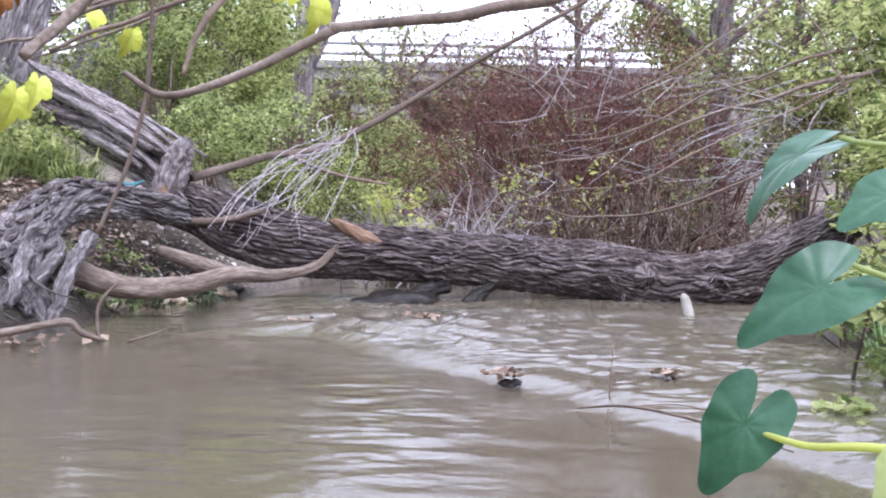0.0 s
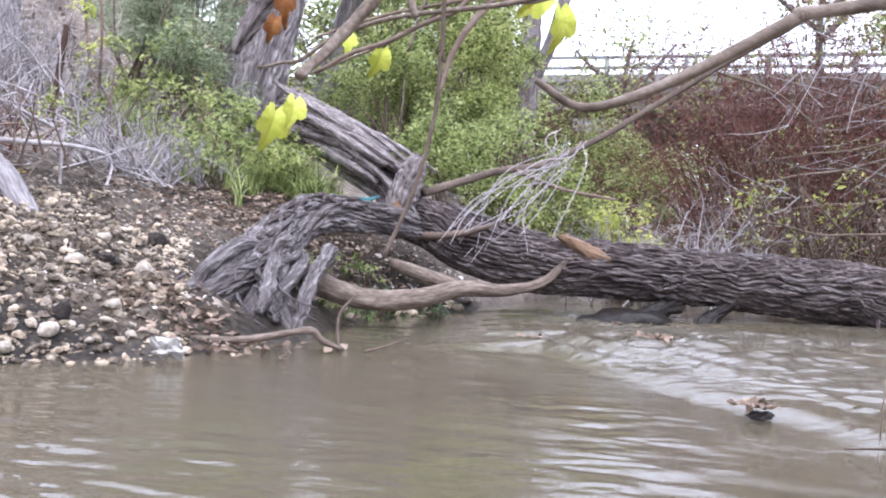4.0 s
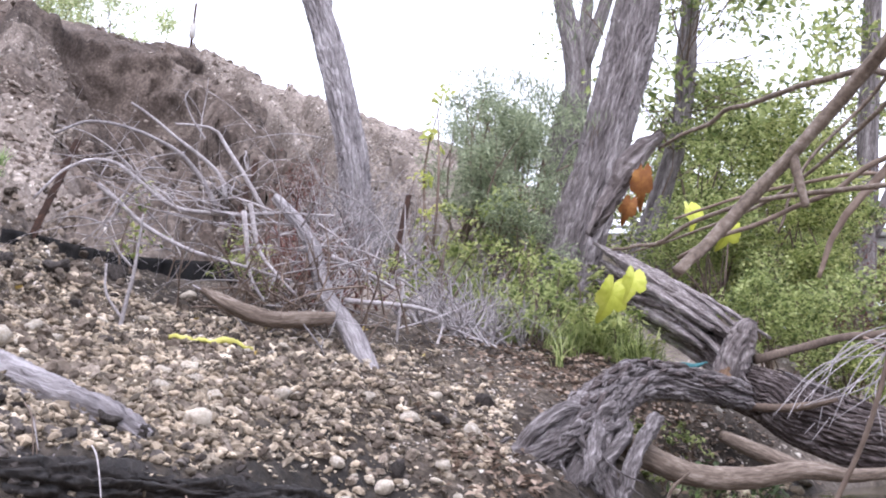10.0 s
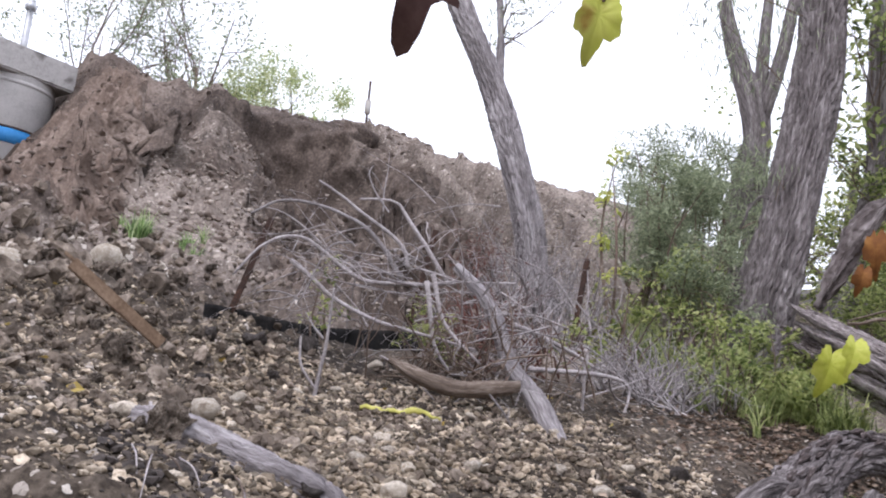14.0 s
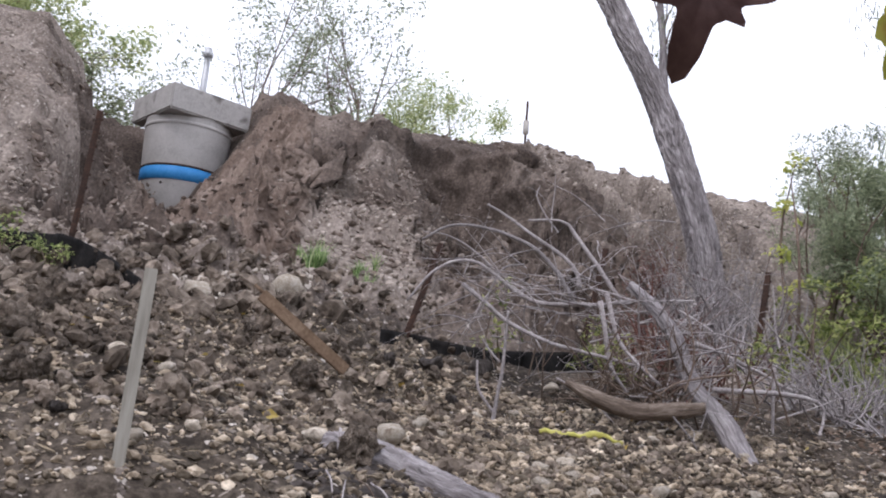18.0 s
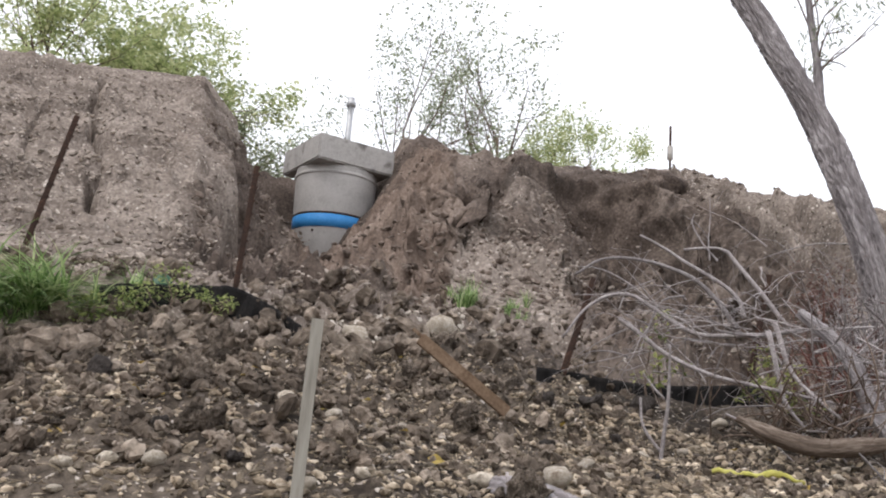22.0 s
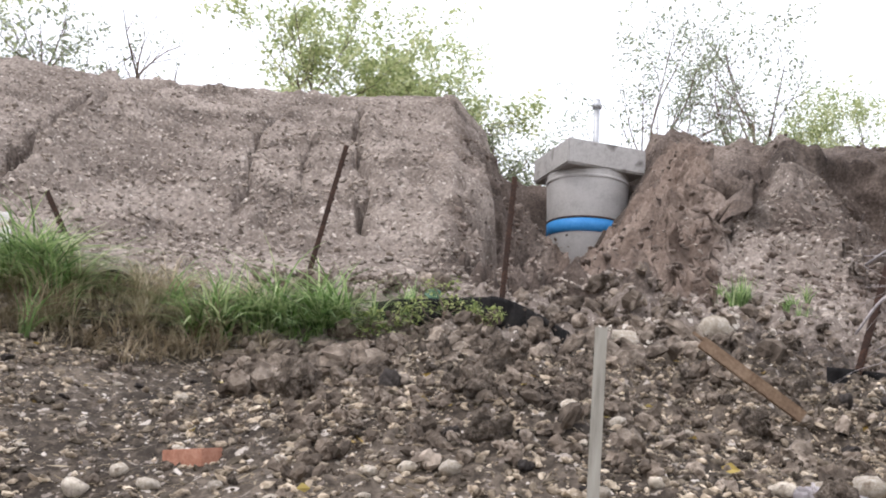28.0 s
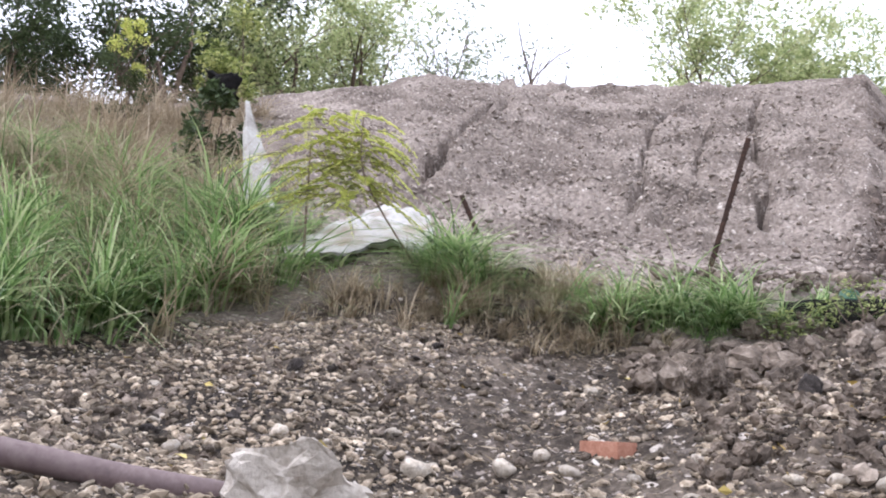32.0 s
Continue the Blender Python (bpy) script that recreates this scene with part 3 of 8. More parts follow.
def ground_height(x, y, fine=True):
    x, y = np.asarray(x, float), np.asarray(y, float)
    r, a = np.hypot(x, y), np.degrees(np.arctan2(x, y))
    z, bare, crest_r = ground_parts(a, r)
    near = 1 - ramp(20, 60, r)
    land = ramp(-0.05, 0.12, z)
    z = z + near * land * (0.05 * fbm(x * 0.9, y * 0.9, 3, 1))
    if fine:
        low = 1 - 0.8 * ramp(-2.4, -0.6, r - crest_r)
        wall = 1 - 0.7 * ramp(-0.8, 0.2, r - np.interp(a, [-58, -54, -51, -48, -45, -42], [13, 12.8, 12.2, 10.2, 8.6, 7.5])) * (a > -61) * (a < -41)
        rough = 0.02 + 0.3 * bare * low
        # slumped clods at the foot of the gully
        clods = ramp(3.6, 4.3, r) * (1 - ramp(6.2, 7.2, r)) * ramp(-92, -84, a) * (1 - ramp(-60, -55, a))
        z = z + near * land * (rough * fbm(x * 2.3, y * 2.3, 5, 4) + 0.05 * bare * wall * fbm(x * 9, y * 9, 3, 8) + (0.014 + 0.045 * clods) * fbm(x * 11, y * 11, 3, 14) + clods * (0.1 * np.abs(fbm(x * 3.1, y * 3.1, 3, 21)) + 0.05 * np.abs(fbm(x * 7.3, y * 7.3, 3, 23)) - 0.03) + 0.012 * np.abs(fbm(x * 17, y * 17, 2, 25)))
        # rills down the face of the fill
        slope = ramp(7.0, 7.8, r) * (1 - ramp(-0.8, 0, r - crest_r)) * (1 - bare)
        wig = 0.4 * lattice(r * 1.7, 0 * r, 12) + 0.26 * lattice(r * 4.3, 0 * r, 13) + 0.1 * lattice(r * 9, 0 * r, 15)
        for rs, az_s, depth, wide in RILLS:
            off = (a - np.interp(r, rs, az_s)) * r * 0.01745 - wig * 0.3
            on = ramp(rs[0] - 0.6, rs[0] + 1.0, r) * (1 - ramp(rs[-1] - 0.3, rs[-1] + 0.6, r))
            z = z - slope * on * depth * (2.3 if az_s[0] < -80 else 2.4) * (1 - ramp(0.35, 1.0, np.abs(off) / (wide * (0.75 if az_s[0] < -80 else 1.35)))) * (0.85 + 0.35 * lattice(r * 3, 0 * r, 14))
            z = z + slope * on * depth * 0.6 * ramp(0.0, 0.06, off - wide) * np.exp(-np.maximum(off - wide, 0) / 0.5)
        arc = a * 0.21
        z = z + slope * (0.05 * fbm(x * 4, y * 4, 5, 40, 0.6) + 0.03 * np.abs(fbm(x * 9 + y, y * 9, 3, 44)))
        # thin washed ledges across the face
        z = z + slope * (0.13 * np.abs(fbm(arc * 1.6 + r * 0.8, r * 5.0, 4, 71)) + 0.06 * np.abs(fbm(arc * 5 + r, r * 10, 3, 73)) - 0.07)
        # blocky, undercut clay where it has broken away
        block = lattice(x * 1.7, y * 1.7, 46) + 0.6 * lattice(x * 4.1, y * 4.1, 47)
        z = z + bare * near * (1 - ramp(-2.2, -0.4, r - crest_r)) * 0.3 * wall * (np.round(block * 2.2) / 2.2 - block) + bare * near * 0.16 * low * wall * np.abs(fbm(x * 3.4, y * 3.4, 5, 48, 0.6)) - 0.06 * bare * near
    return np.maximum(z, right_bank(x, y) + 0.05 * fbm(x * 2, y * 2, 3, 17) * ramp(0.2, 1.0, x))


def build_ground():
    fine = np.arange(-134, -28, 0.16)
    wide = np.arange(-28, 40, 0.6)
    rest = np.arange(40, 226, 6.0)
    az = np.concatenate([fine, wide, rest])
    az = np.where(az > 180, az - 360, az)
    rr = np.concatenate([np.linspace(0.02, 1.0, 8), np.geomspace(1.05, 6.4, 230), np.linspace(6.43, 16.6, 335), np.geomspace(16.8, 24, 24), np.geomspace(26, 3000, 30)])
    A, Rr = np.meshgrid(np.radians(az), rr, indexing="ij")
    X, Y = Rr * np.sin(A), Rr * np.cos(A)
    Z = ground_height(X, Y)
    Z = Z * (1 - ramp(60, 300, Rr)) + 1.0 * ramp(60, 300, Rr)
    # broken earth: crags that stand out from the face, with hollows under them
    deg = np.degrees(np.arctan2(X, Y))
    raw = ground_parts(deg, Rr)[1]
    crag = np.maximum(raw, 0.6 * ramp(-84, -81.5, deg) * (deg < -79)) * ramp(6.4, 7.4, Rr) * (1 - ramp(-1.6, -0.1, Rr - np.interp(deg, [-82, -70, -55, -33], [16, 16, 15, 16]))) * (1 - ramp(-2.0, 0.5, deg - np.interp(Rr, [7, 9, 11, 14, 15], [-39, -41.5, -45, -50, -53])))
    calm = 1 - 0.7 * ramp(-75, -73, deg) * (1 - ramp(-69, -67.5, deg))
    arc = deg * 0.21
    push = crag * calm * (0.3 * fbm(arc * 1.1, Z * 0.35 + Rr * 0.1, 3, 81, 0.5) + 0.05 * fbm(arc * 3.2, Z * 0.8, 2, 83) + 0.12 * fbm(arc * 2.2, Z * 2.4, 3, 89))
    side = crag * calm * (1 - 0.75 * (deg < -76)) * (0.14 * fbm(arc * 0.7, Z * 2.6, 2, 85) + 0.06 * fbm(arc * 1.5, Z * 7, 2, 87))
    X, Y = X + push * np.sin(A) + side * np.cos(A), Y + push * np.cos(A) - side * np.sin(A)
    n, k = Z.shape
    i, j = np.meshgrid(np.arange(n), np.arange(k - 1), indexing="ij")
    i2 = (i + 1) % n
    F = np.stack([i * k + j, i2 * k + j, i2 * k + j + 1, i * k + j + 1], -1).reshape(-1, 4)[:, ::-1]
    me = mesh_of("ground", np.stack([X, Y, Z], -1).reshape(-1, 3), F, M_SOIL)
    bare = np.clip(np.maximum(raw, crag * 0.8) + 0.35 * fbm(X * 1.5, Y * 1.5, 3, 60), 0, 1) * (np.maximum(raw, crag) > 0.02)
    # a slab of the gravelly crust that has slid down between gully and bowl
    slab = ramp(-66.5, -65, deg + 0.6 * lattice(Rr * 3, 0 * Rr, 90)) * (1 - ramp(-58.5, -57.5, deg + 0.5 * lattice(Rr * 3, 0 * Rr, 91))) * ramp(6.6, 7.0, Rr) * (1 - ramp(9.0, 9.8, Rr + 0.4 * fbm(X * 2, Y * 2, 2, 92)))
    bare = np.maximum(bare * (1 - 0.1 * slab), 0.9 * ramp(-0.2, 0.4, fbm(X * 1.6, Y * 1.6, 3, 94) + 0.15) * ((deg > -69.5) & (deg < -57) & (Rr > 8.6) & (Rr < 15.8)))
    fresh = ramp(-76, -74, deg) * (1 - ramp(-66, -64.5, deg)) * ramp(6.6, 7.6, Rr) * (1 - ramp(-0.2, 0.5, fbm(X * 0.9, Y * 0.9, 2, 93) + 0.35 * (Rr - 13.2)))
    # wet: soaked at the waterline, raised on the undercut bank to paint its shade
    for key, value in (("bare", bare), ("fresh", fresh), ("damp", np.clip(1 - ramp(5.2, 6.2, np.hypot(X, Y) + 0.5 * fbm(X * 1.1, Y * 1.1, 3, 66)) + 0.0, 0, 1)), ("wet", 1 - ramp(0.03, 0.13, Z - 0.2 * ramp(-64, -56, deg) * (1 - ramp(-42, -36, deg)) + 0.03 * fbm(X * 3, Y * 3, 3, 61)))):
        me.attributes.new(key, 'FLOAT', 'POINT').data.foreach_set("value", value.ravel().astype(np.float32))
    return tagged(new("ground", me), "gravelly brown earth bank, eroded fill slope and creek bed", "ground", kind="structure")


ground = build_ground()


def gz(x, y):
    return float(ground_height(np.array([x]), np.array([y]))[0])

# ---- the creek ----
def water_material():
    """Murky water: a brown body that lets a little of the bed show, mirror-like; one attribute whitens it where the
    riffle breaks and paints a pale sky sheen over the riffle.
    """
    m, N, L = material("murky_water")
    out, bsdf, clear, mix = N.new("ShaderNodeOutputMaterial"), N.new("ShaderNodeBsdfPrincipled"), N.new("ShaderNodeBsdfTransparent"), N.new("ShaderNodeMixShader")
    co = N.new("ShaderNodeTexCoord")
    n1, n2, mp = N.new("ShaderNodeTexNoise"), N.new("ShaderNodeTexNoise"), N.new("ShaderNodeMapping")
    mp.inputs["Scale"].default_value = (1.0, 1.9, 1.0)
    L.new(co.outputs["Object"], mp.inputs[0])
    for n, s in ((n1, 11.0), (n2, 34.0)):
        n.inputs["Scale"].default_value, n.inputs["Detail"].default_value = s, 3.0
        L.new(mp.outputs[0], n.inputs["Vector"])
    foam_sheen, rp = N.new("ShaderNodeAttribute"), N.new("ShaderNodeMix")
    foam_sheen.attribute_name = "foam_sheen"
    rp.data_type = 'RGBA'
    rp.inputs[6].default_value, rp.inputs[7].default_value = (0.112, 0.093, 0.062, 1), (0.78, 0.79, 0.82, 1)
    L.new(foam_sheen.outputs["Fac"], rp.inputs[0])
    L.new(rp.outputs[2], bsdf.inputs["Base Color"])
    bsdf.inputs["Roughness"].default_value, bsdf.inputs["IOR"].default_value = 0.015, 1.5
    add = N.new("ShaderNodeMath")
    add.operation = 'MULTIPLY_ADD'
    add.inputs[1].default_value = 0.5
    L.new(n2.outputs[0], add.inputs[0])
    L.new(n1.outputs[0], add.inputs[2])
    bp = N.new("ShaderNodeBump")
    bp.inputs["Strength"].default_value, bp.inputs["Distance"].default_value = 0.6, 0.006
    patch, amp = N.new("ShaderNodeTexNoise"), N.new("ShaderNodeMapRange")
    patch.inputs["Scale"].default_value, patch.inputs["Detail"].default_value = 1.3, 2.0
    L.new(co.outputs["Object"], patch.inputs["Vector"])
    amp.inputs[1].default_value, amp.inputs[2].default_value, amp.inputs[3].default_value, amp.inputs[4].default_value = 0.4, 0.6, 0.15, 1.0
    L.new(patch.outputs[0], amp.inputs[0])
    wave = N.new("ShaderNodeMath")
    wave.operation = 'MULTIPLY'
    L.new(add.outputs[0], wave.inputs[0])
    L.new(amp.outputs[0], wave.inputs[1])
    L.new(wave.outputs[0], bp.inputs["Height"])
    L.new(bp.outputs[0], bsdf.inputs["Normal"])
    mix.inputs[0].default_value = 0.9
    L.new(clear.outputs[0], mix.inputs[1])
    L.new(bsdf.outputs[0], mix.inputs[2])
    L.new(mix.outputs[0], out.inputs[0])
    return m


M_WATER = water_material()


def build_water():
    xs = np.concatenate([np.arange(-5, -2.3, 0.05), np.arange(-2.3, 2.3, 0.0135), np.arange(2.3, 4.6, 0.05)])
    ys = np.concatenate([np.arange(-3.6, 1.1, 0.05), np.arange(1.1, 3.6, 0.0105), np.arange(3.6, 5.7, 0.016), np.arange(5.7, 11, 0.04)])
    X, Y = np.meshgrid(xs, ys, indexing="ij")
    # the riffle spills over a slanting sill into the pool
    sill = np.interp(X, [-2.2, -1.07, -0.5, -0.12, 0.18, 0.34, 0.5, 0.9, 1.4], [3.0, 3.3, 3.5, 2.95, 2.45, 2.2, 1.85, 1.3, 0.7])
    s = Y - sill + 0.12 * lattice(X * 2.1, Y * 0.7, 3) + 0.05 * lattice(X * 5.3, Y * 2, 4)
    live = ramp(-0.9, -0.1, X + 0.1 * Y)
    rip = ramp(-0.2, 0.45, s) * (1 - 0.8 * ramp(5.0, 5.8, Y))
    # calm brown water, roughened in patches that are placed to mirror bright sky
    sky_ripple = np.maximum(ramp(-0.05, 0.5, lattice(X * 1.1 + 0.3 * Y, Y * 0.9, 59)) * 0.55, np.exp(-((X + 1.1) / 0.5) ** 2 - ((Y - 1.35) / 0.5) ** 2))
    sky_ripple = np.maximum(sky_ripple, np.exp(-((X + 0.12) / 0.2) ** 2 - ((Y - 1.8) / 0.6) ** 2))
    low = 0.0032 * fbm(X * 1.3 - 0.4 * Y, Y * 2.6, 2, 50) + (0.0003 + 0.003 * sky_ripple) * fbm(X * 9 + 1.5 * Y, Y * 22, 2, 52, 0.6) + 0.0012 * fbm(X * 4 + Y, Y * 11, 2, 53)
    swell = np.sin(2 * np.pi * (s + 0.13 * lattice(X * 1.9, Y * 1.5, 31) + 0.04 * lattice(X * 6, Y * 5, 32)) / 0.42)
    swell = (0.5 + 0.5 * swell) ** 1.7
    amp = 0.034 * np.exp(-np.maximum(s - 0.15, 0) / 1.1) * (0.25 + 0.75 * ramp(-0.25, 0.45, lattice(X * 1.5, Y * 1.2, 71)))
    wx, wy = X + 0.1 * lattice(X * 3.1, Y * 2.3, 35) + 0.03 * lattice(X * 9, Y * 7, 36), Y + 0.1 * lattice(X * 2.7 + 4, Y * 3.1, 37) + 0.03 * lattice(X * 8, Y * 9, 38)
    chop = 0.008 * fbm(wx * 2.4 + 1.1 * wy, wy * 4.6 - 0.9 * wx, 2, 54) + 0.0045 * fbm(wx * 11 + 4 * wy, wy * 19 - 3 * wx, 3, 57, 0.65) + 0.0014 * fbm(X * 37 + 9 * Y, Y * 48 - 5 * X, 2, 64)
    Z = 0.02 * ramp(3.3, 5.0, Y) + low + 0.03 * ramp(-0.1, 0.3, s) * live + rip * (0.25 + 0.75 * live) * (amp * swell * live + chop)
    rise = np.gradient(Z, axis=1) / np.gradient(ys)[None, :]
    foam_sheen = 0.75 * rip * live * ramp(0.22, 0.6, rise + 0.16 * fbm(X * 6, Y * 9, 3, 66)) * ramp(0.0, 0.7, fbm(X * 22, Y * 30, 3, 63, 0.7)) * ramp(-0.3, 0.5, lattice(X * 1.3, Y * 1.5, 70))
    n, k = Z.shape
    i, j = np.meshgrid(np.arange(n - 1), np.arange(k - 1), indexing="ij")
    F = np.stack([i * k + j, (i + 1) * k + j, (i + 1) * k + j + 1, i * k + j + 1], -1).reshape(-1, 4)
    me = mesh_of("water", np.stack([X, Y, Z], -1).reshape(-1, 3), F, M_WATER)
    # the faint tint over all the riffle paints sky reflection into the colour
    me.attributes.new("foam_sheen", 'FLOAT', 'POINT').data.foreach_set("value", np.clip(foam_sheen + 0.04 * rip * live * ramp(-0.6, 0.4, fbm(X * 2.2, Y * 3.5, 3, 67)), 0, 0.8).ravel().astype(np.float32))
    return tagged(new("water", me), "shallow murky brown creek water, broken into a foaming riffle below the log", "water", kind="structure")


water = build_water()


# ---- shapes that recur ----
def leaves_on(centres, length, width, rng, droop=0.25, spread=1.0):
    """One folded blade (a quad) for each centre, in random directions."""
    n = len(centres)
    th = rng.uniform(0, 2 * np.pi, n)
    dip = rng.normal(-droop, 0.45, n) * spread
    d = np.stack([np.cos(th) * np.cos(dip), np.sin(th) * np.cos(dip), np.sin(dip)], -1)
    s = np.cross(d, rng.normal(0, 0.45, (n, 3)) + [0, 0, 1.0])
    s /= np.linalg.norm(s, axis=1)[:, None] + 1e-9
    up = np.cross(s, d)
    L = (length * rng.uniform(0.55, 1.25, n))[:, None]
    W = L * (width / length)
    base = np.asarray(centres) - d * L * 0.5
    V = np.stack([base, base + d * L * 0.45 + s * W * 0.5 + up * W * 0.18, base + d * L, base + d * L * 0.45 - s * W * 0.5 + up * W * 0.18], 1)
    F = np.arange(4 * n).reshape(n, 4)
    return V.reshape(-1, 3), F


def clumped(rng, clumps, n, sigma):
    """n places round the clump centres (x, y, z, reach)."""
    c = np.asarray(clumps)
    w = c[:, 3] ** 2
    k = rng.choice(len(c), n, p=w / w.sum())
    v = rng.normal(0, 1, (n, 3))
    v /= np.linalg.norm(v, axis=1)[:, None]
    return c[k, :3] + v * (c[k, 3] * rng.uniform(0.15, 1.0, n) ** 0.6)[:, None] * [1, 1, 0.8] * sigma


def grow(start, heading, length, radius, rng, out, depth=2, droop=0.0, forks=3, bend=0.5, tips=None):
    """A branch with its forks, as (x, y, z, radius) lines appended to out; tips gathers the ends."""
    heading = np.asarray(heading, float) / np.linalg.norm(heading)
    p, pts = np.asarray(start, float), []
    for k in range(4):
        pts.append((*p, radius * (1 - 0.2 * k)))
        heading = heading + rng.normal(0, bend * 0.3, 3) + [0, 0, -droop * 0.3]
        heading /= np.linalg.norm(heading)
        p = p + heading * length / 3
    out.append(pts)
    if tips is not None and depth <= 1:
        tips.append(pts[-1][:3])
        tips.append(pts[2][:3])
    if depth > 0:
        for f in range(forks):
            q = pts[rng.randint(1, 4)]
            side = heading + rng.normal(0, 0.62, 3)
            grow(q[:3], side, length * rng.uniform(0.45, 0.75), q[3] * 0.6, rng, out, depth - 1, droop, forks, bend, tips)


def twigs_mesh(name, lines, mat, sides=5, steps=3):
    return mesh_of(name, *joined([tube(l, sides=sides, steps=steps, close=False) for l in lines]), mat)


def bush(name, label, at, height, width, leaves, leaf, mat, seed, stems=9, clumps=16, category="bush", group="", stem_mat=None, slim=0.55, deep=None, droop=0.25, sigma=1.0, low=0.25):
    """Stems from one root, and leaves in uneven clumps about them."""
    rng = np.random.RandomState(seed)
    x, y = at[:2]
    z = at[2] if len(at) > 2 else gz(x, y)
    ob = thing(name, label, category, (x, y, z), group)
    deep = deep or width
    cl = []
    for k in range(clumps):
        th, rr, h = rng.uniform(0, 2 * np.pi), rng.uniform(0, 1) ** 0.5, rng.uniform(low, 1.0)
        wide = np.sin(np.pi * min(0.92, 0.25 + 0.65 * h)) ** 0.7
        cl.append((x + np.cos(th) * rr * width / 2 * wide, y + np.sin(th) * rr * deep / 2 * wide, z + h * height, rng.uniform(0.55, 1.1) * width * 0.22))
    lines = []
    for c in cl[:stems]:
        a, b = np.array([x, y, z - 0.05]) + rng.normal(0, 0.04, 3) * [1, 1, 0], np.array(c[:3])
        mid = (a + b) / 2 + rng.normal(0, 0.08, 3) * height
        lines.append([(*a, 0.012 * height ** 0.5), (*mid, 0.008 * height ** 0.5), (*b, 0.003)])
    tagged(child("stem_work", twigs_mesh("stem_work", lines, stem_mat or M_BROWNTWIG), ob), kind="stuff")
    child("foliage", mesh_of("foliage", *leaves_on(clumped(rng, cl, leaves, sigma), leaf, leaf * slim, rng, droop), mat, False), ob)
    return ob


def grass_blades(points, height, width, rng, curl=0.7, lean=None):
    n = len(points)
    th = rng.uniform(0, 2 * np.pi, n) if lean is None else lean
    d = np.stack([np.cos(th), np.sin(th), 0 * th], -1)
    s = np.stack([-np.sin(th), np.cos(th), 0 * th], -1)
    h = (height * rng.uniform(0.5, 1.2, n))[:, None]
    h = h * (0.55 + 0.6 * ramp(-0.5, 0.6, lattice(points[:, 0] * 3.1, points[:, 1] * 3.1, 5)))[:, None]
    c = rng.uniform(0.14 * curl, 0.9 * curl, n)[:, None]
    w = (width * rng.uniform(0.6, 1.3, n))[:, None]
    rows = []
    for k in range(6):
        t = k / 5
        mid = points + d * h * c * t ** 2 + np.array([0, 0, 1.0]) * h * t * (1 - 0.52 * c * t)
        rows += [mid - s * w * (1 - 0.95 * t ** 1.8) * 0.5, mid + s * w * (1 - 0.95 * t ** 1.8) * 0.5]
    V = np.stack(rows, 1).reshape(-1, 3)
    base = (np.arange(n) * 12)[:, None]
    F = np.concatenate([base + np.array([2 * k, 2 * k + 1, 2 * k + 3, 2 * k + 2]) for k in range(5)], 1).reshape(-1, 4)
    return V, F


def grass_patch(label, spots, n, height, width, mat, seed, curl=0.7, name="grass"):
    """Blades over round spots (x, y, reach)."""
    rng = np.random.RandomState(seed)
    s = np.asarray(spots, float)
    # tufts, each leaning its own way and fanning out
    tufts = max(3, n // 16)
    k = rng.choice(len(s), tufts, p=s[:, 2] ** 2 / (s[:, 2] ** 2).sum())
    th, rr = rng.uniform(0, 2 * np.pi, tufts), np.abs(rng.normal(0, 0.66, tufts)) * s[k, 2]
    tx, ty, tall = s[k, 0] + rr * np.cos(th), s[k, 1] + rr * np.sin(th), rng.uniform(0.35, 1.25, tufts)
    away = rng.uniform(0, 2 * np.pi, tufts)
    j = rng.choice(tufts, n, p=tall / tall.sum())
    x, y = tx[j] + rng.normal(0, 0.05, n) * height, ty[j] + rng.normal(0, 0.05, n) * height
    p = np.stack([x, y, ground_height(x, y) - 0.01], -1)
    V, F = grass_blades(p, height * tall[j], width, rng, curl, away[j] + rng.normal(0, 0.95, n))
    return tagged(new(name, mesh_of(name, V, F, mat, False)), label, "grass", kind="stuff")




def ico(level):
    bm = bmesh.new()
    bmesh.ops.create_icosphere(bm, subdivisions=level, radius=1.0)
    V = np.array([v.co[:] for v in bm.verts])
    F = np.array([[v.index for v in f.verts] for f in bm.faces])
    bm.free()
    return V, F


ICO1, ICO2, ICO3 = ico(1), ico(2), ico(3)


def lump(shape, rng, rough=0.25, flat=0.65, chop=0.5):
    """A stone or clod of unit size: an uneven, partly flat-sided ball."""
    V, F = shape
    V = V.copy()
    for _ in range(6):
        n = rng.normal(0, 1, 3)
        n /= np.linalg.norm(n)
        cut = rng.uniform(1 - chop, 1.0)
        over = np.maximum(V @ n - cut, 0)
        V = V - over[:, None] * n * 0.85
    a = rng.uniform(0, 50)
    fine = rough * 0.4 * lattice(V[:, 0] * 9 + a, V[:, 1] * 9 - V[:, 2] * 6, 7)
    V = V * (1 + fine + rough * (0.6 * lattice(V[:, 0] * 1.7 + a, V[:, 1] * 1.7 + V[:, 2] * 1.1, 3) + 0.4 * lattice(V[:, 0] * 4 + a, V[:, 2] * 4 + V[:, 1] * 2.3, 5)))[:, None]
    return V * [1.0, rng.uniform(0.65, 0.95), flat * rng.uniform(0.8, 1.15)], F


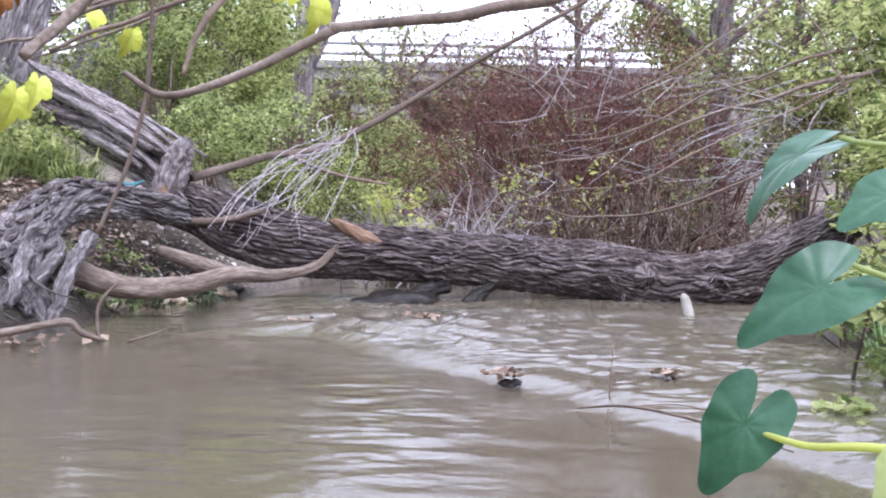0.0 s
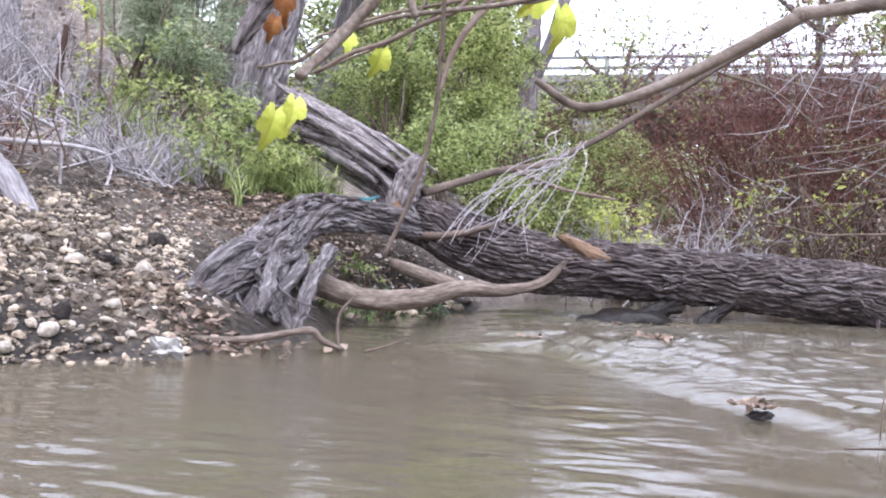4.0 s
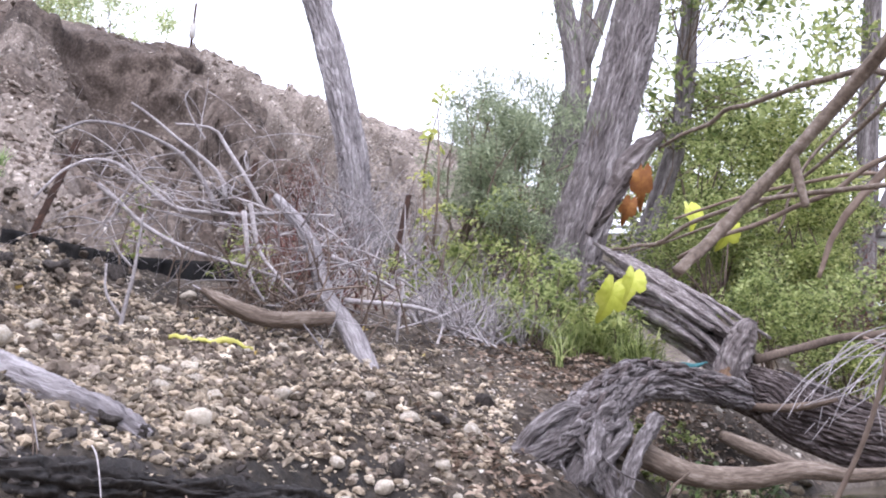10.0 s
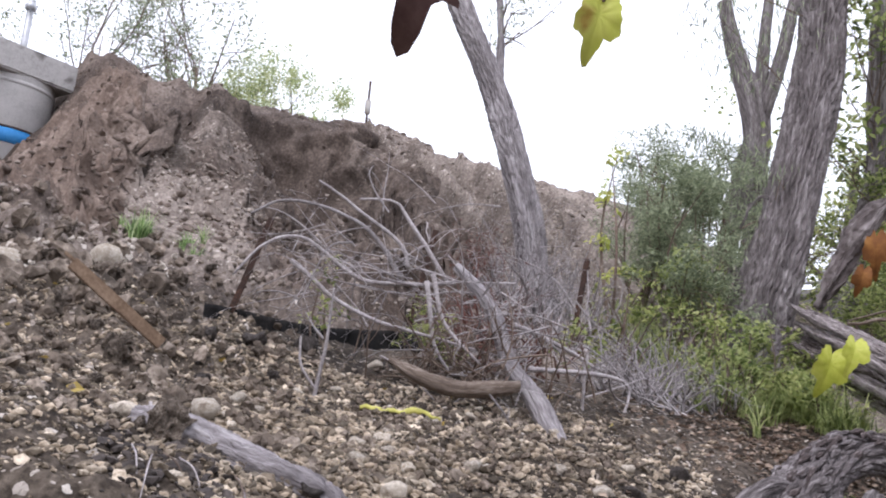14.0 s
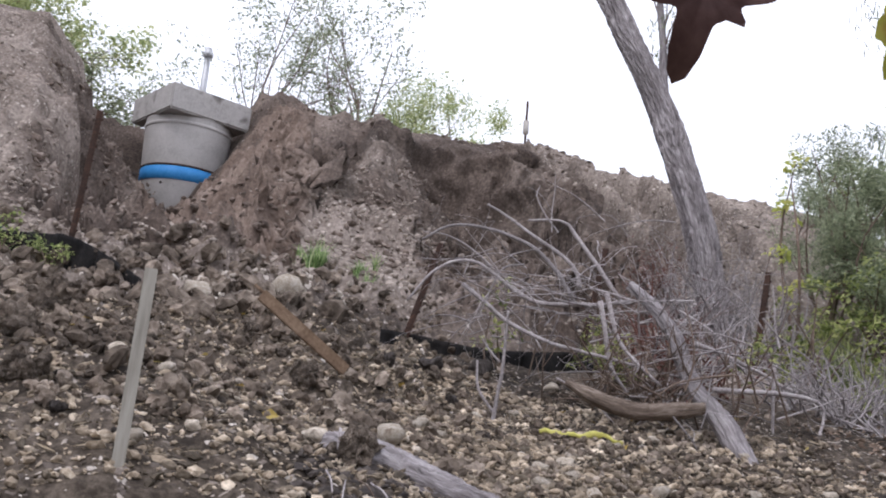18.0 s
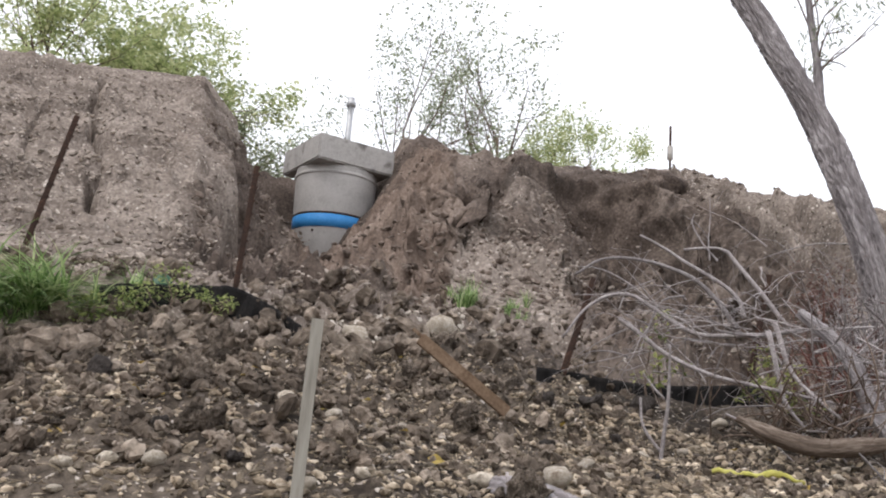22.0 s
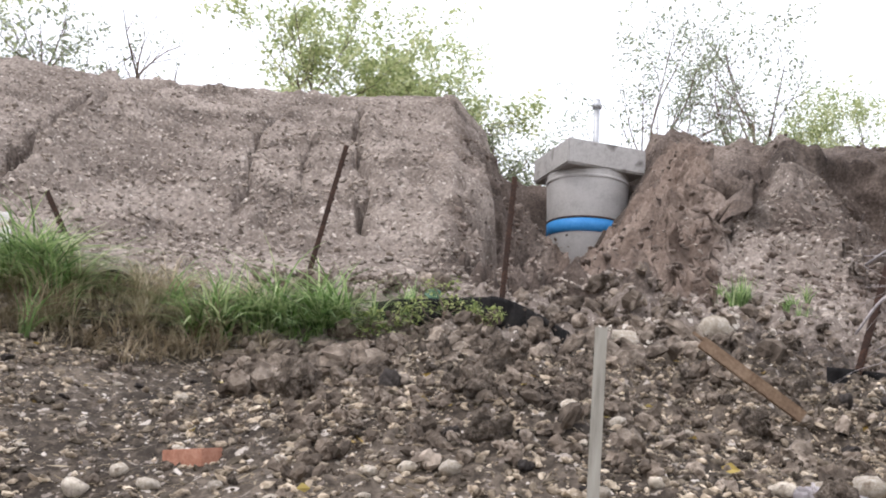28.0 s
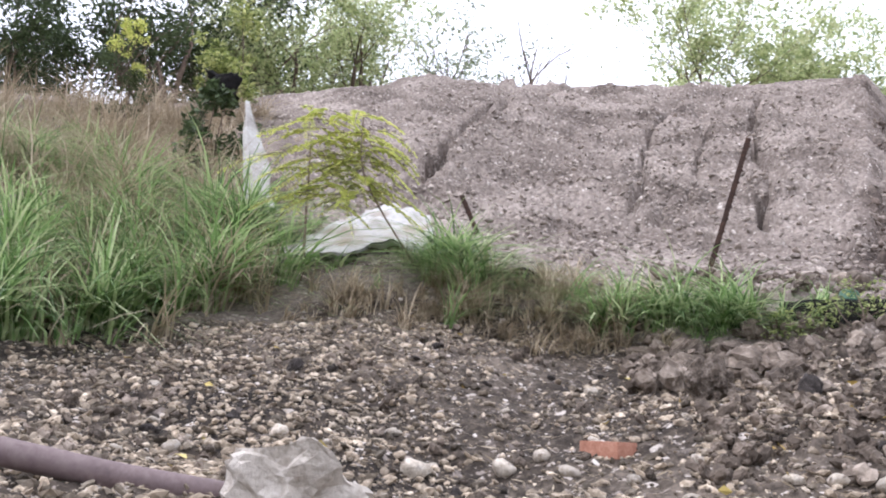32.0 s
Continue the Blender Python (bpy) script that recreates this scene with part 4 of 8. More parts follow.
def crumbled(rng, big, small, n=4, m=8):
    """A clod: angular chunks grown together, with crumbs stuck on."""
    parts = []
    for k in range(n + m):
        V, F = lump(big if k < n else small, rng, 0.55, 0.85, 0.6)
        V = V * (1 + 0.09 * rng.normal(0, 1, len(V)))[:, None]
        d = rng.normal(0, 1, 3) * [1, 1, 0.7]
        d /= np.linalg.norm(d)
        s, o = (rng.uniform(0.4, 0.68), rng.uniform(0.1, 0.5)) if k < n else (rng.uniform(0.08, 0.24), rng.uniform(0.6, 0.85))
        parts.append((V @ turn(rng, 0.8) * s + d * o * [1, 0.9, 0.62], F))
    return joined(parts)


def turn(rng, tilt=0.3):
    return np.array(Euler((rng.normal(0, tilt), rng.normal(0, tilt), rng.uniform(0, 6.28))).to_matrix())


def boards(name, size, mat, parent, m, bevel=0.004, label=""):
    """A bevelled box of that size, at the pose m in the parent's space."""
    bm = bmesh.new()
    bmesh.ops.create_cube(bm, size=1.0)
    for v in bm.verts:
        v.co = Vector((v.co.x * size[0], v.co.y * size[1], v.co.z * size[2]))
    bmesh.ops.bevel(bm, geom=bm.edges[:], offset=bevel, segments=2, affect='EDGES')
    me = bpy.data.meshes.new(name)
    bm.to_mesh(me)
    bm.free()
    me.materials.append(mat)
    ob = new(name, me)
    ob.parent = parent
    ob.matrix_basis = m
    if label:
        ob["label"] = label
    return ob

# ---- the fallen log, its broken upper trunk and its roots ----
log = thing("fallen_log", "thick fallen tree trunk with deeply furrowed bark lying across the creek", "log", (0.4, 5.2, 0.05))
limb("trunk", [(-1.5, 5.08, 0.56, 0.13), (-1.3, 5.03, 0.5, 0.155), (-1.12, 4.98, 0.415, 0.165), (-0.81, 4.92, 0.34, 0.165), (-0.5, 4.92, 0.315, 0.15), (-0.07, 5.03, 0.295, 0.145), (0.38, 5.26, 0.265, 0.15), (0.91, 5.44, 0.225, 0.165), (1.36, 5.46, 0.155, 0.18), (1.78, 5.5, 0.2, 0.17), (2.14, 5.54, 0.34, 0.15), (2.48, 5.62, 0.53, 0.13), (2.8, 5.8, 0.74, 0.12)], M_BARK, log, sides=260, steps=40, bark=0.021, ridges=34, seed=1)
spine = spline([(-1.3, 5.03, 0.5, 0.155), (-0.81, 4.92, 0.34, 0.165), (-0.5, 4.92, 0.315, 0.15), (-0.07, 5.03, 0.295, 0.145), (0.38, 5.26, 0.265, 0.15), (0.91, 5.44, 0.225, 0.165), (1.36, 5.46, 0.155, 0.18), (1.78, 5.5, 0.2, 0.17), (2.3, 5.58, 0.42, 0.14)], 12)
brng = np.random.RandomState(23)
for k in range(90):
    i0 = brng.randint(0, len(spine) - 16)
    i1 = i0 + brng.randint(3, 9)
    th = brng.uniform(-0.5, 2.5)
    line = []
    for u in np.linspace(0, 1, 4):
        cx, cy, cz, cr = spine[int(i0 + (i1 - i0) * u)]
        q = th + brng.normal(0, 0.1)
        out = cr * (1.02 + (0.06 if u in (0, 1) else 0.0) * brng.uniform(0, 1))
        line.append((cx + 0.25 * out * math.cos(q), cy - out * math.cos(q), cz + out * math.sin(q), (0.013 if 0 < u < 1 else 0.004) * brng.uniform(0.6, 1.2)))
    limb("bark_strip", line, M_GREYBARK if k % 3 == 0 else M_BARK, log, sides=7, steps=5, bark=0.003, ridges=3, seed=k)
limb("broken_branch", [(-0.3, 4.9, 0.3, 0.04), (-0.38, 4.83, 0.36, 0.045), (-0.47, 4.79, 0.41, 0.036), (-0.56, 4.75, 0.46, 0.022), (-0.6, 4.73, 0.475, 0.006)], M_ORANGEWOOD, log, "orange broken branch stub", sides=20, steps=8, bark=0.008, ridges=9, seed=4)
limb("knot", [(1.2, 5.36, 0.2, 0.075), (1.2, 5.3, 0.2, 0.078), (1.2, 5.265, 0.2, 0.06), (1.2, 5.3, 0.2, 0.04), (1.2, 5.36, 0.2, 0.02)], M_BARK, log, "dark hollow knot", sides=24, steps=6, bark=0.006, ridges=9, seed=7)
limb("snag", [(1.08, 5.32, 0.1, 0.012), (1.07, 5.28, 0.05, 0.01), (1.09, 5.26, -0.02, 0.008)], M_BARK, log, sides=7)
limb("prop_branch", [(0.02, 5.0, 0.14, 0.04), (-0.1, 4.88, 0.09, 0.042), (-0.25, 4.8, 0.02, 0.03)], M_WETWOOD, log, "wet dark branch propping the log", sides=40, steps=14, bark=0.018, ridges=8, seed=9)
limb("prop_branch", [(0.3, 5.15, 0.14, 0.03), (0.2, 4.98, 0.08, 0.036), (0.1, 4.9, -0.02, 0.03)], M_WETWOOD, log, "wet dark branch propping the log", sides=40, steps=14, bark=0.016, ridges=8, seed=10)

upper = thing("split_trunk", "grey weathered trunk split into long strips, broken off above the creek", "log", (-2.0, 5.1, 0.7))
srng = np.random.RandomState(19)
axis = np.array(((-1.48, 5.06, 0.66), (-1.75, 5.25, 0.84), (-2.05, 5.46, 1.0), (-2.35, 5.67, 1.14), (-2.62, 5.87, 1.26), (-2.82, 6.02, 1.36)))
for k in range(30):
    th, out, r0 = srng.uniform(0, 6.28), 0.17 * srng.uniform(0, 1) ** 0.5, srng.uniform(0.012, 0.036)
    off = np.array((0.45 * math.cos(th), -0.8 * math.cos(th), 0.9 * math.sin(th))) * out
    skew = srng.normal(0, 0.03, 3)
    first, last = srng.choice([0, 0, 1]), srng.choice([4, 5, 6, 6])
    line = [(*(axis[i] + off * (1 + 0.12 * i) + skew * (i - 2.5) * 0.5), r0 * (0.45 if i in (first, last - 1) else 1.0)) for i in range(first, last)]
    limb("wood_strip", line, M_BARK if k % 4 == 3 else M_GREYWOOD, upper, sides=20, steps=10, bark=0.006, ridges=5, seed=k, wob=0.003)
limb("heartwood", [(-1.5, 5.08, 0.62, 0.08), (-1.75, 5.28, 0.8, 0.09), (-2.05, 5.5, 0.95, 0.1), (-2.35, 5.7, 1.08, 0.1), (-2.75, 6.0, 1.26, 0.09)], M_BARK, upper, sides=110, steps=26, bark=0.013, ridges=17, seed=3)
limb("stub", [(-1.56, 4.97, 0.52, 0.075), (-1.53, 4.94, 0.63, 0.085), (-1.49, 4.95, 0.76, 0.08), (-1.45, 4.96, 0.86, 0.06), (-1.42, 4.97, 0.91, 0.02)], M_GREYWOOD, upper, "upright split stub", sides=44, steps=18, bark=0.022, ridges=8, seed=12)
limb("broken_face", [(-1.55, 4.87, 0.5, 0.03), (-1.54, 4.86, 0.58, 0.05), (-1.52, 4.865, 0.63, 0.03), (-1.5, 4.87, 0.66, 0.008)], M_ORANGEWOOD, upper, "orange broken wood", sides=18, steps=8, bark=0.014, ridges=9, seed=14)

arch = thing("arching_root", "rough barked root arching down from the log to the water", "root", (-1.75, 3.8, 0.1))
limb("root", [(-1.4, 4.8, 0.5, 0.06), (-1.57, 4.42, 0.53, 0.085), (-1.71, 4.13, 0.52, 0.1), (-1.77, 3.89, 0.42, 0.105), (-1.8, 3.62, 0.27, 0.11), (-1.87, 3.36, 0.15, 0.095), (-1.98, 3.2, 0.06, 0.07)], M_GREYBARK, arch, sides=150, steps=34, bark=0.017, ridges=20, seed=21)
limb("root", [(-1.76, 3.92, 0.42, 0.09), (-1.74, 3.72, 0.28, 0.09), (-1.66, 3.56, 0.12, 0.075), (-1.55, 3.47, -0.02, 0.055)], M_GREYBARK, arch, sides=110, steps=30, bark=0.014, ridges=16, seed=22)
limb("root", [(-1.8, 3.8, 0.35, 0.05), (-1.7, 3.5, 0.16, 0.045), (-1.72, 3.3, 0.02, 0.03)], M_GREYBARK, arch, sides=30, steps=16, bark=0.008, ridges=10, seed=23)
limb("root", [(-1.85, 3.6, 0.22, 0.04), (-2.05, 3.3, 0.14, 0.04), (-2.12, 3.05, 0.12, 0.02)], M_GREYBARK, arch, sides=30, steps=16, bark=0.008, ridges=10, seed=24)
rng = np.random.RandomState(6)
for k in range(11):
    a = np.array((-1.76 + rng.normal(0, 0.08), 3.85 + rng.normal(0, 0.12), 0.38 + rng.normal(0, 0.05)))
    b = np.array((-1.75 + rng.normal(0, 0.2), 3.42 + rng.normal(0, 0.12), 0.06 + rng.uniform(-0.03, 0.08)))
    m = (a + b) / 2 + rng.normal(0, 0.05, 3) + [0, -0.04, 0.02]
    r0 = rng.uniform(0.016, 0.04)
    limb("root", [(*a, r0), (*m, r0 * 0.9), (*(m * 0.4 + b * 0.6), r0 * 0.8), (*b, r0 * 0.4)], M_GREYBARK, arch, sides=26, steps=14, bark=0.008, ridges=6, seed=60 + k, wob=0.012)
rng = np.random.RandomState(5)
for k in range(16):
    a = np.array((-1.85 + rng.uniform(-0.15, 0.2), 3.45 + rng.uniform(-0.15, 0.15), 0.2 + rng.uniform(-0.05, 0.08)))
    b = a + rng.normal(0, 0.2, 3) * [1, 0.7, 0.15] + [0.05, -0.22, -0.1]
    limb("rootlet", [(*a, 0.008), (*((a + b) / 2 + rng.normal(0, 0.03, 3)), 0.006), (*b, 0.003)], M_GREYBARK, arch, sides=6)

spine = spline([(-1.4, 4.8, 0.5, 0.06), (-1.57, 4.42, 0.53, 0.085), (-1.71, 4.13, 0.52, 0.1), (-1.77, 3.89, 0.42, 0.105), (-1.8, 3.62, 0.27, 0.11), (-1.87, 3.36, 0.15, 0.095)], 12)
for k in range(130):
    i0 = brng.randint(0, len(spine) - 8)
    i1 = i0 + brng.randint(2, 7)
    th = brng.uniform(0.2, 3.4)
    line = []
    for u in np.linspace(0, 1, 3):
        cx, cy, cz, cr = spine[int(i0 + (i1 - i0) * u)]
        q, out = th + brng.normal(0, 0.12), cr * brng.uniform(0.98, 1.12)
        line.append((cx + out * math.cos(q), cy - 0.3 * out * math.sin(q), cz + out * math.sin(q) * 0.95, (0.014 if u == 0.5 else 0.004) * brng.uniform(0.7, 1.2)))
    limb("bark_flake", line, M_GREYBARK if k % 2 else M_BARK, arch, sides=7, steps=4, bark=0.004, ridges=3, seed=k)

bare = thing("bare_branch", "smooth barkless curved branch lying on the shore", "branch", (-1.1, 4.2, 0.0))
limb("wood", [(-1.78, 3.78, 0.34, 0.03), (-1.7, 3.82, 0.28, 0.05), (-1.56, 3.88, 0.2, 0.055), (-1.38, 3.98, 0.14, 0.05), (-1.18, 4.15, 0.15, 0.045), (-1.0, 4.3, 0.2, 0.042), (-0.84, 4.48, 0.19, 0.032), (-0.67, 4.7, 0.23, 0.024), (-0.57, 4.76, 0.33, 0.018), (-0.5, 4.77, 0.39, 0.008)], M_BARE, bare, sides=32, steps=14, bark=0.004, ridges=7, seed=31)
limb("fork", [(-0.98, 4.32, 0.19, 0.03), (-1.2, 4.4, 0.24, 0.04), (-1.42, 4.5, 0.3, 0.03)], M_BARE, bare, "pale flattened side limb", sides=18, steps=8, bark=0.003, ridges=6, seed=32)

shoretwig = thing("driftwood_twig", "forked grey driftwood twig lying at the waterline", "twig", (-1.4, 3.05, 0.0))
limb("stem", [(-1.9, 2.86, 0.03, 0.012), (-1.69, 2.97, 0.03, 0.016), (-1.5, 3.02, 0.04, 0.014), (-1.31, 3.11, 0.075, 0.014), (-1.26, 3.13, 0.04, 0.012), (-1.19, 3.15, 0.01, 0.009)], M_BARE, shoretwig, sides=9, bark=0.002, ridges=5)
limb("side_twig", [(-1.2, 3.15, -0.02, 0.007), (-1.21, 3.15, 0.1, 0.0065), (-1.19, 3.15, 0.16, 0.006), (-1.14, 3.16, 0.215, 0.004)], M_BARE, shoretwig, sides=7)
limb("side_twig", [(-1.12, 3.2, 0.0, 0.005), (-1.03, 3.22, 0.03, 0.004), (-0.97, 3.23, 0.06, 0.002)], M_BARE, shoretwig, sides=7)

post = thing("broken_stake", "short pale broken stake standing in the riffle", "stake", (1.22, 4.45, -0.05))
limb("stake", [(1.25, 4.42, -0.08, 0.028), (1.23, 4.44, 0.03, 0.026), (1.21, 4.46, 0.12, 0.022), (1.2, 4.47, 0.15, 0.008)], M_LATH, post, sides=12, bark=0.003, ridges=5)

reach = thing("long_branch", "long thin brown branch reaching from the log over the creek", "branch", (-1.4, 5.05, 0.7))
limb("stem", [(-1.42, 5.05, 0.7, 0.024), (-1.09, 5.5, 0.87, 0.023), (-0.83, 5.7, 0.94, 0.021), (-0.5, 5.9, 1.13, 0.02), (-0.24, 5.97, 1.3, 0.019), (0.25, 5.99, 1.61, 0.016), (0.93, 5.93, 2.0, 0.012), (1.3, 5.9, 2.25, 0.008)], M_BROWNTWIG, reach, sides=12, steps=8, bark=0.003, ridges=5)
limb("side_branch", [(-1.0, 5.6, 0.9, 0.013), (-0.7, 5.55, 0.78, 0.012), (-0.35, 5.6, 0.72, 0.008)], M_BROWNTWIG, reach, sides=8)
limb("side_branch", [(0.2, 6.0, 1.58, 0.01), (0.6, 6.3, 1.5, 0.008), (0.9, 6.5, 1.3, 0.004)], M_BROWNTWIG, reach, sides=8)
limb("root", [(-1.55, 4.9, 0.45, 0.02), (-1.2, 4.78, 0.46, 0.022), (-0.95, 4.75, 0.52, 0.012)], M_BROWNTWIG, reach, sides=10, bark=0.003, ridges=5)

vine = thing("dead_vine", "tangle of thin pale dead vine stems hanging over the log", "vine", (-0.95, 4.8, 0.5))
for k in range(16):
    a = np.array((-0.6 + rng.normal(0, 0.06), 5.15 + rng.normal(0, 0.08), 1.0 + rng.normal(0, 0.05)))
    b = np.array((-1.05 + rng.normal(0, 0.16), 4.72 + rng.normal(0, 0.05), 0.3 + rng.uniform(0, 0.2)))
    m = a * 0.45 + b * 0.55 + rng.normal(0, 0.07, 3)
    limb("stem", [(*a, 0.003), (*(a * 0.8 + b * 0.2 + rng.normal(0, 0.05, 3)), 0.0035), (*m, 0.0035), (*b, 0.002)], M_TWIG, vine, sides=5, steps=6)

# leaf litter caught on the bank below the split trunk
rng = np.random.RandomState(77)
n = 3200
x, y = rng.normal(-2.15, 0.42, n), rng.normal(4.8, 0.4, n)
ok = np.hypot(x, y) > 3.5
x, y = x[ok], y[ok]
litter = tagged(new("leaf_litter", mesh_of("leaf_litter", *leaves_on(np.stack([x, y, ground_height(x, y) + 0.012], -1), 0.04, 0.022, rng, 0.0, 0.5), M_LITTER, False)), "brown dry leaf litter on the bank by the roots", "leaf litter", kind="stuff")
n = 260
x, y = rng.normal(-1.75, 0.2, n), rng.normal(3.0, 0.12, n)
drift = tagged(new("drift_leaves", mesh_of("drift_leaves", *leaves_on(np.stack([x, y, np.maximum(ground_height(x, y), 0) + 0.03 * rng.rand(n)], -1), 0.045, 0.03, rng, 0.0, 0.7), M_LITTER, False)), "wet brown leaves drifted against the root at the waterline", "leaf litter", kind="stuff")


def leaf_raft(x, y, n, reach, seed, label):
    """Sodden leaves and bits of bark caught on a stone in the riffle."""
    rng = np.random.RandomState(seed)
    ob = thing("drift_clump", label, "drift", (x, y, 0.02), "drift in the riffle")
    V, F = lump(ICO3, rng, 0.4, 0.4, 0.6)
    child("stone", mesh_of("stone", V * reach * 0.8 + [x, y, 0.012], F, M_WETWOOD), ob)
    p = np.stack([rng.normal(x, reach * 0.5, n), rng.normal(y, reach * 0.35, n), 0.035 + 0.012 * rng.rand(n)], -1)
    child("leaves", mesh_of("leaves", *leaves_on(p, 0.05, 0.026, rng, 0.1, 0.6), M_LITTER, False), ob)
    return ob


leaf_raft(-0.1, 4.05, 60, 0.13, 1, "dark sodden leaves caught on a stone in the riffle")
leaf_raft(0.19, 2.42, 30, 0.04, 2, "brown leaves caught on a stone in the riffle")
leaf_raft(0.64, 2.5, 20, 0.045, 3, "dark stone with wet leaves in the riffle")
leaf_raft(-0.6, 3.75, 16, 0.05, 4, "small dark stone in the riffle")
leaf_raft(-0.25, 4.75, 150, 0.3, 5, "heap of brown and yellow leaves stranded under the log")
reed = thing("dead_reed", "thin dead stalk standing in the riffle", "stalk", (0.42, 2.2, 0.0))
limb("stalk", [(0.415, 2.2, -0.03, 0.002), (0.42, 2.2, 0.06, 0.0018), (0.425, 2.2, 0.15, 0.001)], M_BROWNTWIG, reed, sides=5)
strand = thing("sunken_branch", "thin dark branch stranded on the shallow gravel", "branch", (0.45, 1.9, 0.03))
limb("stem", [(0.33, 2.1, 0.01, 0.002), (0.42, 1.97, 0.04, 0.0035), (0.55, 1.83, 0.035, 0.003), (0.66, 1.66, 0.02, 0.002)], M_BROWNTWIG, strand, sides=8)
limb("twig", [(0.42, 1.97, 0.04, 0.002), (0.52, 1.95, 0.05, 0.0018), (0.62, 1.9, 0.04, 0.001)], M_BROWNTWIG, strand, sides=6)
foamy = thing("white_scrap", "crumpled scrap of dirty white plastic at the waterline", "litter", (-1.55, 2.56, 0.02))
V, F = lump(ICO3, np.random.RandomState(9), 0.9, 0.6, 0.6)
child("scrap", mesh_of("scrap", V * [0.055, 0.04, 0.05] + [-1.55, 2.56, 0.045], F, M_SHEET, False), foamy)
M_TEAL = mottled("teal_plastic", [(0.02, 0.09, 0.1), (0.035, 0.13, 0.14), (0.06, 0.18, 0.19)], 20, 0.5, 0.3, 80)
M_SCRAPBLUE = mottled("blue_plastic", [(0.12, 0.15, 0.3), (0.2, 0.24, 0.42), (0.32, 0.36, 0.52)], 20, 0.5, 0.3, 80)
teal = thing("teal_strip", "teal plastic strip lying over the root", "litter", (-1.66, 4.66, 0.62))
limb("strip", [(-1.74, 4.62, 0.61, 0.006), (-1.69, 4.64, 0.635, 0.012), (-1.63, 4.67, 0.632, 0.012), (-1.57, 4.7, 0.66, 0.004)], M_TEAL, teal, sides=8, bark=0.003, ridges=3)
scrap = thing("blue_scrap", "small blue plastic scrap among soil clods", "litter", (-4.55, 0.165, 0.72))
limb("strip", [(-4.55, 0.13, gz(-4.55, 0.13) + 0.05, 0.006), (-4.55, 0.165, gz(-4.55, 0.165) + 0.055, 0.012), (-4.55, 0.2, gz(-4.55, 0.2) + 0.04, 0.005)], M_SCRAPBLUE, scrap, sides=8, bark=0.003, ridges=3)

# ---- the dead branches on the bank ----
dead = thing("dead_branch_pile", "pale grey dead branches arching over the gravel bank", "branches", (-3.1, 3.3, 0.7))
limb("main_stem", [(-3.5, 3.42, 1.33, 0.022), (-3.28, 3.46, 1.13, 0.034), (-3.05, 3.4, 0.81, 0.042), (-2.89, 3.4, 0.65, 0.047), (-2.64, 3.34, 0.38, 0.05), (-2.52, 3.3, 0.28, 0.03)], M_PALETRUNK, dead, sides=28, steps=14, bark=0.008, ridges=9, seed=41)
for pts in (((-3.59, 3.3, 1.21), (-3.9, 3.1, 1.23), (-4.09, 2.86, 1.41), (-4.21, 2.68, 1.36), (-4.29, 2.56, 1.17)), ((-3.76, 3.26, 1.26), (-3.87, 3.13, 1.48), (-4.0, 2.97, 1.58), (-4.17, 2.74, 1.61), (-4.26, 2.6, 1.51)),
            ((-3.81, 3.36, 1.33), (-3.85, 3.31, 1.47), (-4.04, 3.09, 1.66), (-4.15, 2.94, 1.77)), ((-3.73, 3.59, 1.29), (-3.91, 3.4, 1.65), (-3.96, 3.34, 1.72), (-4.09, 3.19, 1.72)),
            ((-3.48, 3.41, 1.24), (-3.62, 3.27, 1.21), (-3.75, 3.12, 1.23)), ((-3.52, 3.23, 1.22), (-3.47, 3.28, 0.9), (-3.41, 3.34, 0.77)),
            ((-4.13, 2.8, 1.29), (-3.97, 3.02, 1.1), (-3.7, 3.18, 0.98), (-3.4, 3.35, 0.91), (-3.11, 3.47, 0.84)), ((-3.11, 3.48, 1.02), (-3.13, 3.97, 0.95), (-3.04, 4.16, 0.86)),
            ((-3.0, 3.94, 0.97), (-3.0, 3.94, 0.8), (-3.0, 3.94, 0.62)), ((-2.98, 3.46, 0.8), (-2.89, 4.14, 0.81), (-2.89, 4.14, 0.6)), ((-3.45, 3.2, 1.25), (-3.38, 3.25, 1.0), (-3.2, 3.35, 0.8))):
    w = np.linspace(0.0135, 0.006, len(pts))
    limb("branch", [(*p, q) for p, q in zip(pts, w)], M_TWIG, dead, sides=8, steps=7, wob=0.004)
rng = np.random.RandomState(8)
fine = []
for k in range(62):
    s = np.array((-3.8, 3.15, 1.25)) + rng.normal(0, 0.3, 3) * [1, 1, 0.55]
    grow(s, (-0.5 + rng.normal(0, 0.55), -0.3 + rng.normal(0, 0.55), rng.uniform(-0.4, 1.0)), rng.uniform(0.2, 0.6), rng.uniform(0.002, 0.0055), rng, fine, 1, 0.4, 2, 0.8)
for k in range(85):
    s = np.array((-3.2, 3.55, 0.95)) + rng.normal(0, 0.22, 3) * [1.3, 1, 0.7]
    grow(s, (rng.normal(0, 0.5), rng.normal(0.1, 0.5), rng.uniform(-0.5, 0.6)), rng.uniform(0.25, 0.5), 0.005, rng, fine, 1, 0.1, 2, 0.7)
tagged(child("twig_tangle", twigs_mesh("twig_tangle", fine, M_TWIG, 4), dead), kind="stuff")
brown = []
for k in range(110):
    s = np.array((-3.3, 3.5, 0.75)) + rng.normal(0, 0.2, 3) * [1.2, 1, 0.5]
    grow(s, (rng.normal(0, 0.5), rng.normal(0, 0.5), rng.uniform(0.1, 0.8)), rng.uniform(0.2, 0.45), 0.006, rng, brown, 1, 0.0, 2, 0.7)
tagged(child("twig_tangle", twigs_mesh("twig_tangle", brown, M_BROWNTWIG, 4), dead), kind="stuff")
